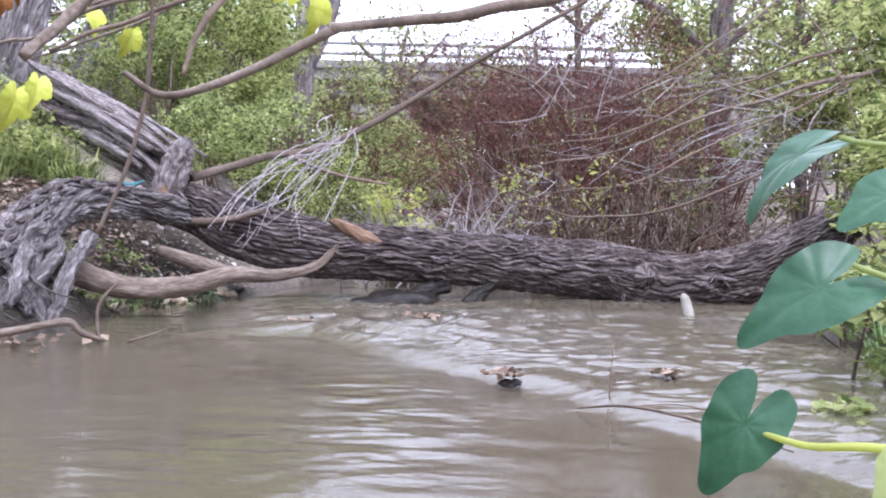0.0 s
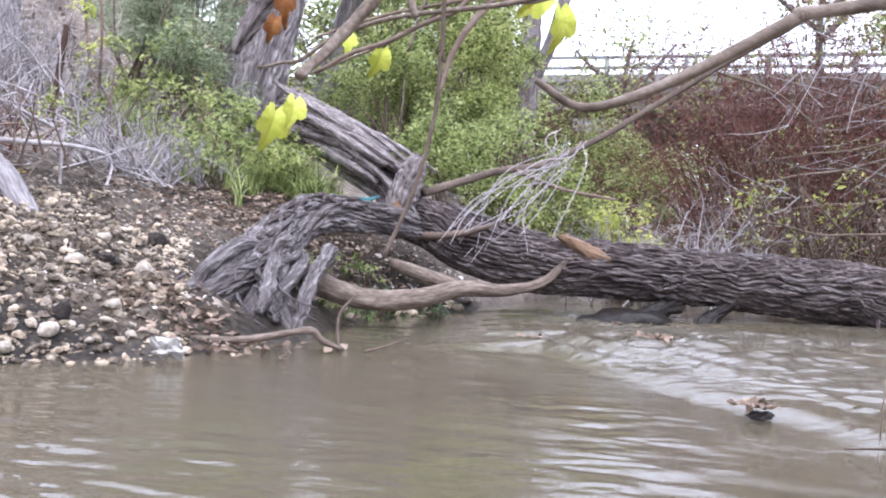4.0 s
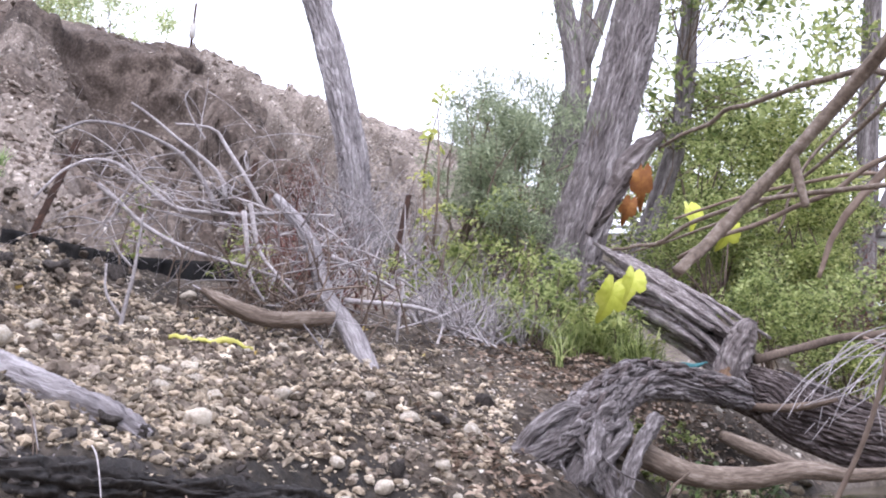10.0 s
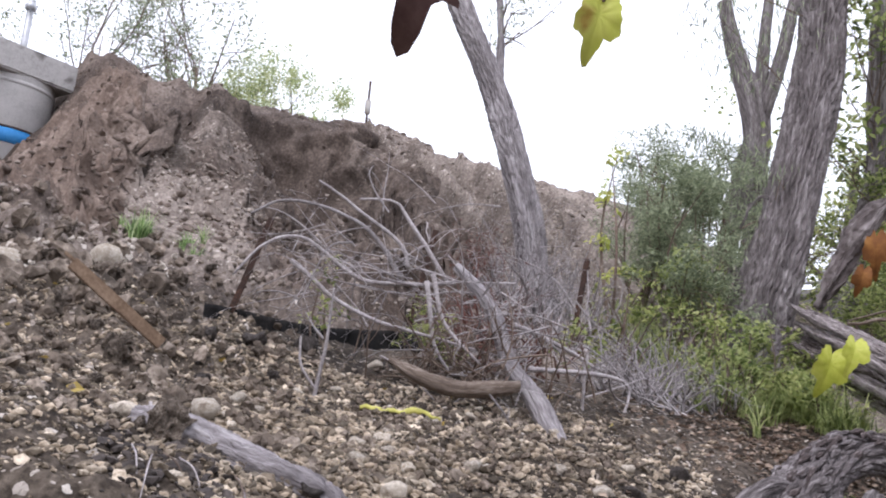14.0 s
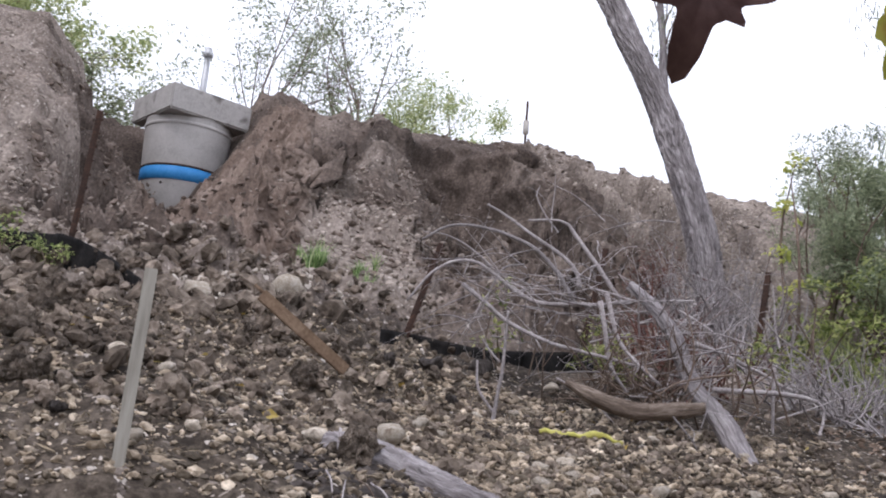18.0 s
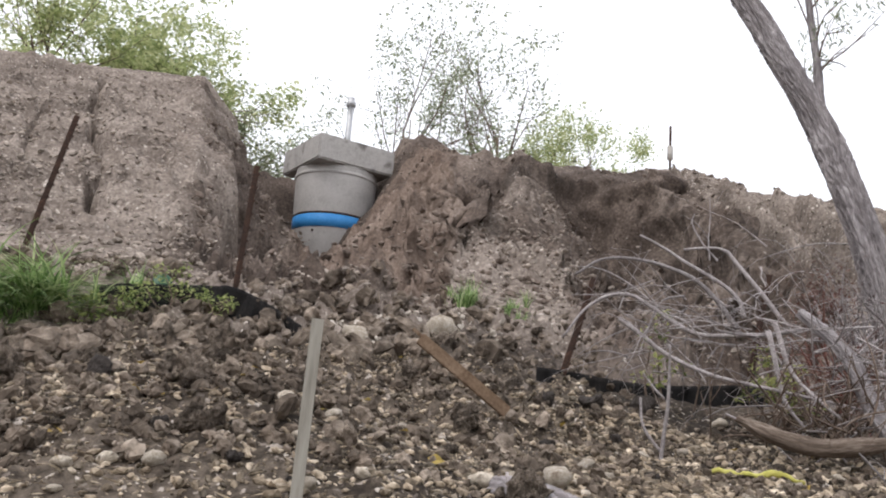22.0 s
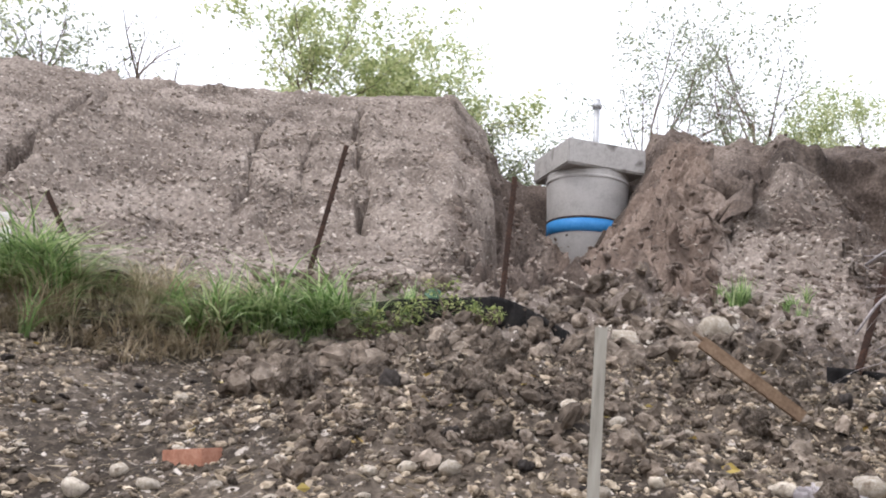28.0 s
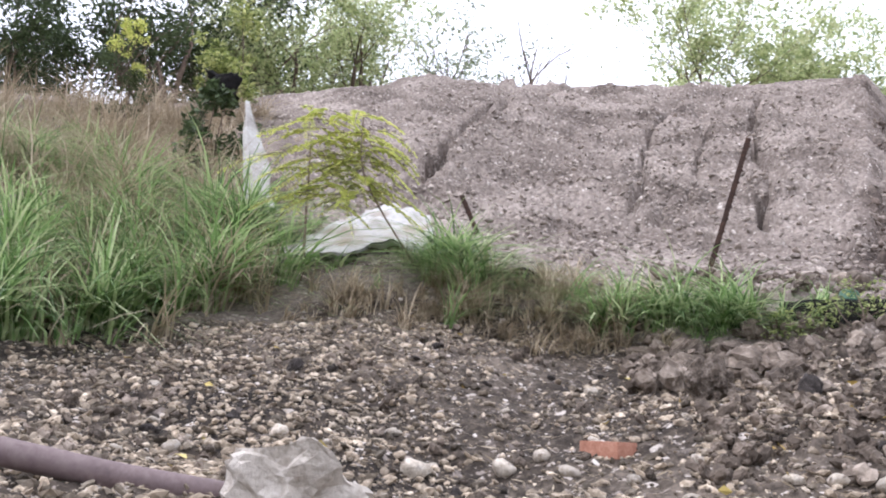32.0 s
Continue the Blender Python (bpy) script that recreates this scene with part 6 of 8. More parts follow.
tree("far_tree", "straight grey tree trunk in front of the bridge", [(-2.08, 12.9, 0.6, 0.17), (-2.06, 12.9, 1.86, 0.145), (-2.05, 12.9, 3.17, 0.14), (-2.05, 12.9, 4.3, 0.13), (-2.0, 12.9, 7.0, 0.1)], M_TRUNK, [[(-2.0, 12.92, 2.8, 0.1), (-1.75, 12.95, 3.4, 0.1), (-1.53, 12.96, 4.2, 0.09), (-1.2, 13, 5.2, 0.07)], [(-1.55, 12.95, 4.1, 0.05), (-1.2, 12.9, 4.35, 0.05), (-0.9, 12.9, 4.4, 0.04)]], around((-2.6, 13, 4.9), (0.9, 0.6, 0.8), 12, 0.45, 4) , 2400, 0.13, M_LIGHTGREEN, 65, sides=40, bark=0.016, ridges=9)
tree("right_tree", "brown tree trunk behind thicket beside the creek", [(3.15, 10.53, 0.4, 0.17), (3.17, 10.53, 1.6, 0.14), (3.2, 10.52, 3.24, 0.13), (3.25, 10.5, 6, 0.1)], M_TRUNK, [[(3.2, 10.5, 2.4, 0.06), (2.6, 10.4, 3.0, 0.05), (1.9, 10.3, 3.3, 0.03)], [(3.2, 10.5, 2.7, 0.06), (3.8, 10.3, 3.2, 0.05)]], around((2.9, 10.2, 3.0), (0.9, 0.5, 0.55), 26, 0.42, 5), 4600, 0.1, M_GREEN, 66, sides=36, bark=0.014, ridges=9)
tree("thin_tree", "thin dark tree stem beside the creek", [(3.33, 8.37, 0.4, 0.06), (3.3, 8.37, 1.63, 0.05), (3.24, 8.39, 2.2, 0.045), (3.28, 8.39, 2.7, 0.045), (3.2, 8.4, 4, 0.03)], M_BARK, [[(3.28, 8.38, 2.2, 0.03), (3.5, 8.3, 2.6, 0.025), (3.8, 8.3, 3.0, 0.015)]], around((3.6, 8.2, 1.9), (0.5, 0.4, 0.5), 16, 0.3, 6), 3400, 0.075, M_LIGHTGREEN, 67, sides=20, bark=0.006, ridges=6)
for k, (x, y, zc, sp, n, mat, s, r) in enumerate(((-4.6, 12.2, 3.0, 0.8, 3300, M_LIGHTGREEN, 71, 0.09), (-3.4, 13.6, 3.6, 1.0, 3400, M_GREEN, 72, 0.1), (-5.6, 14.5, 4.2, 1.1, 2600, M_LIGHTGREEN, 73, 0.11), (-4.6, 17.5, 4.6, 1.0, 4200, M_LIGHTGREEN, 74, 0.1), (2.3, 16.0, 4.6, 0.6, 2000, M_LIGHTGREEN, 78, 0.07), (5.2, 12.5, 3.4, 1.0, 2800, M_GREEN, 76, 0.1), (4.6, 15.0, 4.4, 0.9, 3000, M_LIGHTGREEN, 77, 0.09), (-0.9, 16.8, 3.7, 0.6, 1100, M_LIGHTGREEN, 81, 0.05), (0.8, 17.6, 3.4, 0.6, 900, M_LIGHTGREEN, 82, 0.05))):
    z0 = gz(x, y)
    tree("creekside_tree", "leafy light green tree in the woods beyond the creek", [(x, y, z0 - 0.1, r * 1.3), (x + 0.1, y, z0 + 0.8, r), (x, y, zc - 0.3, r * 0.8), (x + 0.15, y, zc + sp, r * 0.5)], M_TRUNK, [[(x, y, zc - 0.6, 0.05), (x + 0.5, y, zc, 0.035), (x + 0.9, y, zc + 0.5, 0.02)], [(x, y, zc - 0.4, 0.05), (x - 0.6, y, zc + 0.1, 0.035), (x - 0.9, y, zc + 0.4, 0.02)]], around((x, y, zc), (sp, sp, sp * 0.95), 30, 0.5, s), n, 0.1, mat, s, sides=20, bark=0.008, ridges=7, slim=0.5, group="trees beyond the creek", steps=8)

# ---- bushes ----
G = "bushes beyond the log"
for k, (x, y, h, w, n, lf, mat) in enumerate((
        (-3.0, 8.9, 2.6, 1.7, 6000, 0.075, M_GREEN), (-2.2, 9.4, 2.5, 1.7, 6000, 0.075, M_LIGHTGREEN), (-2.5, 7.9, 1.7, 1.3, 4500, 0.065, M_GREEN), (-1.7, 8.4, 1.9, 1.3, 5000, 0.065, M_LIGHTGREEN), (-2.9, 10.8, 3.4, 1.9, 5000, 0.085, M_LIGHTGREEN), (-2.1, 11.2, 2.2, 1.5, 4200, 0.085, M_GREEN),
        (-1.05, 9.8, 1.5, 1.3, 3800, 0.07, M_GREEN), (-0.5, 11.5, 1.2, 1.3, 2400, 0.075, M_LIGHTGREEN), (-1.7, 6.6, 0.75, 0.9, 2600, 0.055, M_GREEN), (-1.0, 6.9, 0.75, 0.9, 2600, 0.055, M_LIGHTGREEN), (-0.35, 6.5, 0.75, 0.6, 700, 0.07, M_YELLOWLEAF), (-1.3, 7.4, 1.0, 1.1, 3000, 0.06, M_GREEN), (-0.4, 8.4, 1.0, 1.0, 2600, 0.06, M_GREEN))):
    bush("bush", "dense leafy green bush behind the fallen log" if mat is not M_YELLOWLEAF else "sparse yellowish vine leaves behind the fallen log", (x, y, max(gz(x, y), 0.0)), h, w, int(n * 1.35), lf * 0.76, mat, 100 + k, group=G)
for k, (x, y, h, w, n, lf, mat) in enumerate(((2.95, 7.3, 1.7, 1.2, 2600, 0.075, M_LIGHTGREEN), (3.3, 6.3, 1.4, 1.1, 2400, 0.075, M_LIGHTGREEN), (3.9, 8.6, 2.2, 1.4, 1900, 0.08, M_GREEN), (2.6, 4.8, 0.75, 0.8, 1500, 0.06, M_LIGHTGREEN), (2.2, 3.5, 0.4, 0.7, 1200, 0.055, M_LIGHTGREEN), (2.7, 5.4, 0.9, 0.7, 1100, 0.07, M_LIGHTGREEN), (1.75, 2.9, 0.3, 0.5, 600, 0.05, M_GREEN), (1.35, 2.2, 0.32, 0.5, 420, 0.045, M_GREEN), (1.1, 1.75, 0.24, 0.4, 260, 0.04, M_LIGHTGREEN), (1.0, 1.95, 0.3, 0.45, 620, 0.045, M_GREEN), (0.98, 1.5, 0.28, 0.35, 620, 0.04, M_LIGHTGREEN), (1.25, 2.5, 0.4, 0.5, 620, 0.05, M_GREEN), (0.85, 1.2, 0.2, 0.3, 620, 0.035, M_GREEN), (1.5, 3.3, 0.45, 0.6, 620, 0.055, M_LIGHTGREEN), (1.9, 7.6, 1.5, 1.0, 500, 0.07, M_LIGHTGREEN), (1.3, 7.2, 1.3, 0.8, 320, 0.065, M_YELLOWLEAF), (0.6, 7.0, 1.2, 0.8, 260, 0.06, M_YELLOWLEAF))):
    bush("bush", "leafy green undergrowth on the bank beside the creek" if n > 600 else "sparse yellow-green leaves on thin stems", (x, y), h, w, n, lf, mat, 130 + k, group="bushes on the far bank")
for k, (x, y, h, w, n, lf, mat, lab, sl) in enumerate((
        (-3.9, 6.55, 1.4, 1.0, 4200, 0.06, M_WILLOW, "grey-green willowy bush on the bank", 0.28), (-3.5, 6.15, 0.95, 0.8, 2600, 0.055, M_WILLOW, "grey-green willowy bush on the bank", 0.28), (-4.5, 6.75, 1.35, 0.9, 4200, 0.05, M_WILLOW, "grey-green willowy bush on the bank", 0.2), (-4.05, 7.0, 1.45, 0.9, 4200, 0.055, M_WILLOW, "grey-green willowy bush on the bank", 0.22), (-4.9, 7.6, 1.5, 1.1, 3600, 0.055, M_WILLOW, "grey-green willowy bush on the bank", 0.2), (-3.75, 6.3, 0.75, 0.7, 1500, 0.055, M_GREEN, "leafy green weeds at the foot of the big tree", 0.5), (-6.2, 9.6, 1.6, 1.2, 3200, 0.07, M_WILLOW, "grey-green willowy bush on the bank", 0.25), (-4.6, 8.6, 1.7, 1.2, 3200, 0.065, M_WILLOW, "grey-green willowy bush on the bank", 0.25),
        (-4.15, 5.75, 1.7, 0.35, 160, 0.07, M_YELLOWLEAF, "thin yellow-leaved sapling beside the leaning tree", 0.5), (-3.6, 5.3, 0.7, 0.6, 420, 0.055, M_LIGHTGREEN, "light green seedling by the roots", 0.5), (-3.1, 5.3, 0.55, 0.6, 420, 0.05, M_LIGHTGREEN, "light green seedling by the roots", 0.5), (-2.75, 5.0, 0.45, 0.5, 420, 0.045, M_GREEN, "green seedling among the roots", 0.5), (-3.62, 3.42, 0.42, 0.36, 420, 0.04, M_LIGHTGREEN, "green shoots among dead branches", 0.4), (-3.3, 4.3, 0.4, 0.3, 160, 0.05, M_LIGHTGREEN, "green shoots among dead branches", 0.45), (-4.05, 3.0, 0.5, 0.4, 120, 0.04, M_LIGHTGREEN, "green shoots among dead branches", 0.45))):
    bush("bush", lab, (x, y), h, w, n, lf, mat, 160 + k, stems=3 if n < 200 else 9, slim=sl, group="bushes on the gravel bank")
for k, (x, y, h) in enumerate(((-1.62, 4.62, 0.22), (-1.45, 4.4, 0.18), (-1.7, 4.25, 0.2), (-1.2, 4.55, 0.2), (-1.55, 4.1, 0.15))):
    bush("weed", "small dark green weed under the arching root", (x, y), h, 0.25, 90, 0.04, M_DARKGREEN if k % 2 else M_GREEN, 190 + k, stems=5, clumps=7, category="weed", group="weeds under the root", slim=0.7)


# ---- the red-brown thicket behind the log ----
def thicket(label, x0, x1, y0, y1, height, n, mat, seed, leaf_mat=None, leaves=0, lean=0.35, length=0.9, name="thicket"):
    rng = np.random.RandomState(seed)
    ob = thing(name, label, "thicket", ((x0 + x1) / 2, (y0 + y1) / 2, 0.1), kind="")
    lines, tips = [], []
    for k in range(n):
        x, y = rng.uniform(x0, x1), rng.uniform(y0, y1)
        z = max(gz(x, y), 0.0) if k % 6 == 0 or x < -2 else 0.15 + 0.08 * (y - 6)
        mid = 1 - abs((x - (x0 + x1) / 2) / ((x1 - x0) / 2)) ** 2.2 * 0.62
        grow((x, y, z), (rng.normal(0, lean), rng.normal(0, lean), 1.0), height * mid * length * rng.uniform(0.6, 1.05), 0.009, rng, lines, 2, 0.1, 2, 0.6, tips)
    for line in lines[:70:10]:
        limb("cane", [(x, y, z, r * 1.2) for x, y, z, r in line], mat, ob, sides=6, steps=4)
    tagged(child("stem_tangle", twigs_mesh("stem_tangle", lines, mat, 4, 2), ob), kind="stuff")
    if leaves:
        t = np.array(tips)
        t = t[rng.choice(len(t), leaves)] + rng.normal(0, 0.06, (leaves, 3))
        child("foliage", mesh_of("foliage", *leaves_on(t, 0.05, 0.012, rng, 0.1), leaf_mat, False), ob)
    return ob


thicket("dense dead thicket of red-brown twigs behind the log", 0.1, 2.5, 7.4, 9.0, 2.4, 270, M_REDTWIG, 201, M_RUSSET, 44000)
thicket("dense dead thicket of red-brown twigs behind the log", -1.6, -0.5, 9.4, 11.0, 1.6, 100, M_REDTWIG, 202, M_RUSSET, 10000)
thicket("tangle of bare grey-brown brambles behind the log", 0.0, 2.6, 6.3, 7.2, 1.3, 170, M_BROWNTWIG, 203, None, 0, 0.8, 0.8)
thicket("tangle of bare grey-brown brambles behind the log", -0.9, 0.6, 5.9, 6.7, 0.8, 110, M_TWIG, 204, None, 0, 0.7, 0.8)
thicket("tangle of thin grey vine stems round the leaning tree's base", -4.8, -3.9, 4.8, 5.6, 0.85, 150, M_TWIG, 205, None, 0, 0.6, 0.8)
thicket("tangle of dark red-brown brush behind the dead branches", -4.3, -3.5, 3.9, 4.6, 0.6, 60, M_REDTWIG, 206, None, 0, 0.6, 0.8)
thicket("tangle of thin grey dead stems between the roots", -3.5, -2.7, 4.5, 5.2, 0.5, 120, M_TWIG, 207, None, 0, 0.9, 0.8)
rng = np.random.RandomState(31)
arms = thing("overhanging_branches", "long pale bare branches arching over the thicket from the far bank", "branches", (3.4, 6.3, 0.9))
for k, pts in enumerate((((3.6, 6.2, 1.75, 0.03), (2.6, 6.2, 1.55, 0.026), (1.9, 6.3, 1.3, 0.02), (1.1, 6.4, 1.02, 0.013), (0.3, 6.4, 0.85, 0.006)), ((3.3, 6.5, 1.95, 0.02), (2.2, 6.4, 1.6, 0.016), (1.3, 6.3, 1.2, 0.012), (0.4, 6.3, 1.0, 0.006)), ((2.9, 6.3, 1.6, 0.014), (1.9, 6.2, 1.1, 0.012), (1.2, 6.2, 0.8, 0.01), (0.6, 6.2, 0.72, 0.005)), ((2.6, 6.6, 2.4, 0.013), (2.0, 6.4, 1.9, 0.012), (1.4, 6.4, 1.5, 0.01), (0.8, 6.4, 1.3, 0.005)), ((1.9, 6.6, 2.5, 0.011), (1.5, 6.4, 2.0, 0.01), (1.2, 6.4, 1.5, 0.007), (1.0, 6.4, 1.25, 0.004)), ((2.3, 6.1, 0.95, 0.016), (1.5, 6.0, 0.62, 0.015), (0.9, 5.9, 0.55, 0.012), (0.35, 5.9, 0.68, 0.006)), ((1.35, 6.0, 0.6, 0.013), (1.38, 6.0, 0.78, 0.012), (1.42, 6.0, 0.95, 0.008)), ((2.2, 6.2, 2.3, 0.01), (2.6, 6.1, 1.7, 0.009), (2.75, 6.0, 1.2, 0.006)))):
    limb("branch", [(x, y, z, r * 0.62) for x, y, z, r in pts], M_BROWNTWIG if k % 3 else M_LIVE, arms, sides=8, steps=8, wob=0.03, seed=k)
lines = []
for k in range(70):
    s = np.array((rng.uniform(0.6, 3.0), rng.uniform(6.0, 6.6), rng.uniform(0.8, 1.8)))
    grow(s, (-0.8 + rng.normal(0, 0.4), rng.normal(0, 0.3), rng.normal(-0.1, 0.4)), rng.uniform(0.3, 0.7), 0.004, rng, lines, 1, 0.1, 2, 0.6)
tagged(child("twig_tangle", twigs_mesh("twig_tangle", lines, M_TWIG, 4), arms), kind="stuff")

for k, (x, y, h, w, n, mat) in enumerate(((-3.6, 17.5, 2.6, 2.6, 4200, M_GREEN), (-1.4, 18.5, 1.2, 2.2, 2600, M_LIGHTGREEN), (0.4, 19.5, 1.2, 2.4, 2600, M_GREEN), (2.6, 19.0, 1.4, 2.6, 3000, M_GREEN), (4.8, 18.0, 3.2, 2.6, 3600, M_LIGHTGREEN), (-5.8, 18.5, 3.6, 2.6, 4200, M_GREEN), (-0.6, 15.0, 0.8, 1.2, 1200, M_LIGHTGREEN), (7.0, 15.0, 3.4, 2.6, 3600, M_GREEN), (7.0, 10.5, 3.0, 2.4, 3600, M_LIGHTGREEN))):
    bush("bush", "tall green bush before the bridge", (x, y), h, w, n, 0.12, mat, 240 + k, group="bushes before the bridge", clumps=26)
rng = np.random.RandomState(55)
cl = [(rng.uniform(-32, 42), rng.uniform(40, 56), rng.uniform(-0.5, 4.5) + 1.5 * lattice(np.array([k * 0.7]), np.array([0.0]))[0], rng.uniform(1.2, 2.4)) for k in range(170)]
tagged(new("far_woods", mesh_of("far_woods", *leaves_on(clumped(rng, cl, 26000, 1.0), 0.4, 0.26, rng), M_GREEN, False)), "distant green woods beyond the bridge", "woods", kind="stuff")
# dark leaves added behind the bridge to supply the shade under its deck
cl = [(rng.uniform(-24, 26), rng.uniform(33, 37), rng.uniform(0.2, 5.3), rng.uniform(0.9, 1.6)) for k in range(185)]
tagged(new("far_woods", mesh_of("far_woods", *leaves_on(clumped(rng, cl, 22000, 1.0), 0.4, 0.28, rng), M_DARKGREEN, False)), "dark green undergrowth beyond the bridge, standing in for the shade under its deck", "woods", kind="stuff")
cl = [(rng.uniform(-60, -20), rng.uniform(26, 46), rng.uniform(0.5, 7.5), rng.uniform(1.5, 2.6)) for k in range(60)]
tagged(new("far_woods", mesh_of("far_woods", *leaves_on(clumped(rng, cl, 9000, 1.0), 0.4, 0.26, rng), M_LIGHTGREEN, False)), "distant light green woods behind the embankment", "woods", kind="stuff")

# ---- trees behind the crest ----


def crest_tree(label, x, y, z0, height, width, leaves, leaf, mat, seed, bare=0.0, clumps=22):
    """A many-stemmed tree that shows above the crest; bare: how much of it is naked twigs."""
    rng = np.random.RandomState(seed)
    ob = thing("crest_tree", label, "tree", (x, y, z0), "trees behind the crest")
    lines, tips = [], []
    for k in range(5):
        top = np.array((rng.normal(0, width * 0.25), rng.normal(0, width * 0.25), height * 0.6))
        grow((x + rng.normal(0, 0.15), y + rng.normal(0, 0.15), z0), top, height * rng.uniform(0.5, 0.75), 0.11, rng, lines, 3, -0.12, 4, 0.45, tips)
    tagged(child("branch_work", twigs_mesh("branch_work", lines, M_BROWNTWIG, 5, 3), ob), kind="stuff")
    t = np.array([p for p in tips if p[2] > z0 + height * 0.3] or tips)
    leaves, leaf = int(leaves * 5), leaf * 0.85
    cluster = t[rng.choice(len(t), min(len(t), 40 + leaves // 30))]
    t = np.where(rng.uniform(0, 1, (leaves, 1)) < 0.65, cluster[rng.choice(len(cluster), leaves)] + rng.normal(0, 0.2, (leaves, 3)), t[rng.choice(len(t), leaves)] + rng.normal(0, 0.1, (leaves, 3)))
    child("crown", mesh_of("crown", *leaves_on(t, leaf, leaf * 0.5, rng, 0.3), mat, False), ob)
    return ob


for k, (lab, x, y, z0, h, w, n, lf, mat) in enumerate((
        ("sparse thinly leafed tree behind the crest", -26.2, 10.0, 6.0, 7.2, 2.2, 1000, 0.16, M_WILLOW), ("sparse thinly leafed tree behind the crest", -25.0, 13.2, 6.0, 7.0, 1.8, 1000, 0.16, M_WILLOW), ("small green tree behind the crest", -24.0, 14.7, 6.5, 4.2, 2.6, 3000, 0.15, M_CREST), ("yellow-green leafy tree behind the crest", -26.2, 2.4, 6.0, 5.6, 3.6, 2600, 0.2, M_CREST), ("yellow-green leafy tree behind the crest", -26.3, 0.0, 6.0, 6.6, 3.4, 2600, 0.2, M_CREST), ("pale small tree behind the manhole", -27.8, 5.4, 5.5, 5.4, 1.8, 1300, 0.17, M_WILLOW), ("thin twiggy sapling behind the crest", -21.9, -4.5, 6.2, 3.3, 0.6, 60, 0.15, M_WILLOW), ("pale grey-green tree behind the crest", -23.2, -7.6, 6.0, 4.0, 1.8, 700, 0.17, M_WILLOW),
        ("dark green tree above the weedy slope", -16.5, -15.5, 3.0, 6.8, 5.0, 5200, 0.15, M_DARKGREEN), ("dark green tree above the weedy slope", -18.0, -12.0, 4.0, 6.0, 4.0, 4200, 0.15, M_DARKGREEN), ("dark green tree above the weedy slope", -14.5, -18.0, 3.0, 7.0, 5.0, 5200, 0.15, M_DARKGREEN), ("light green tree above the weedy slope", -20.5, -10.6, 5.0, 5.6, 3.4, 3600, 0.16, M_CREST), ("light green tree above the weedy slope", -22.0, -9.4, 6.0, 4.4, 2.4, 2000, 0.16, M_CREST), ("feathery grey-green shrub on the crest", -7.8, 12.6, 3.8, 1.1, 1.2, 1000, 0.07, M_WILLOW))):
    crest_tree(lab, x, y, z0, h, w, n, lf, mat, 300 + k)

# ---- weeds and shrubs at the foot of the slope ----
shrub = thing("yellow_shrub", "yellow-green shrub with feathery compound leaves beside the white sheet", "shrub", (-5.85, -2.75, 1.1))
rng = np.random.RandomState(41)
stems = [[(-5.85, -2.72, 1.05, 0.012), (-5.87, -2.78, 1.5, 0.01), (-5.86, -2.84, 2.1, 0.006)], [(-5.98, -1.99, 1.35, 0.008), (-5.86, -2.3, 1.75, 0.007), (-5.8, -2.42, 2.0, 0.006), (-5.8, -2.46, 2.35, 0.004)]]
fronds = []
for k in range(105):
    a = np.array((-5.86 + rng.normal(0, 0.06), -2.72 + rng.normal(0, 0.13), rng.uniform(1.72, 2.4))) if k % 3 else np.array((-5.82, -2.4, rng.uniform(1.75, 2.3)))
    th = rng.uniform(0, 2 * np.pi)
    out = np.array((0.5 * np.cos(th), 1.15 * np.sin(th), rng.uniform(-0.1, 0.3)))
    long = rng.uniform(0.2, 0.5)
    p = [a + out * long * u - np.array((0, 0, 0.5 * long * u * u)) for u in np.linspace(0, 1, 9)]
    stems.append([(*p[0], 0.0028), (*p[4], 0.002), (*p[8], 0.001)])
    across = np.cross(out, (0, 0, 1.0))
    across /= np.linalg.norm(across)
    for u in np.linspace(0.15, 1, 26):
        q = a + out * long * u - np.array((0, 0, 0.5 * long * u * u))
        wide = 0.055 * np.sin(np.pi * min(0.98, 0.15 + 0.75 * u))
        for side in (-1, 1):
            e = q + across * side * wide + out * 0.015 + rng.normal(0, 0.006, 3) - np.array((0, 0, 0.012))
            lead = out / np.linalg.norm(out) * 0.009
            fronds.append([q, (q + e) / 2 + lead, e, (q + e) / 2 - lead])
fronds = np.array(fronds)
tagged(child("stem_work", twigs_mesh("stem_work", stems, M_BROWNTWIG), shrub), kind="stuff")
child("foliage", mesh_of("foliage", fronds.reshape(-1, 3), np.arange(4 * len(fronds)).reshape(-1, 4), M_YELLOWLEAF, False), shrub)
bush("shrub", "grey-green broad-leaved plant on the weedy slope", (-8.3, -5.1), 1.0, 0.8, 1100, 0.09, M_DARKGREEN, 211, category="shrub")
bush("shrub", "small dark bushy shrub turning yellow on the weedy slope", (-10.5, -8.1), 1.5, 0.9, 2400, 0.06, M_DARKGREEN, 212, category="shrub")
bush("shrub", "yellowing shrub top on the weedy slope", (-10.4, -8.0, gz(-10.4, -8.0) + 0.9), 0.9, 0.6, 700, 0.06, M_YELLOWLEAF, 213, category="shrub")
bush("shrub", "light green leafy sapling on the crest above the weeds", (-11.5, -7.0), 2.0, 1.2, 1600, 0.09, M_LIGHTGREEN, 214, category="shrub")

grass_patch("lush green grass at the foot of the slope", [(-5.78, -0.25, 0.26), (-5.82, 0.08, 0.2), (-5.7, -0.6, 0.26), (-5.75, -1.55, 0.24), (-5.95, -1.75, 0.22)], 3000, 0.45, 0.014, M_GRASS, 221, 2.6)
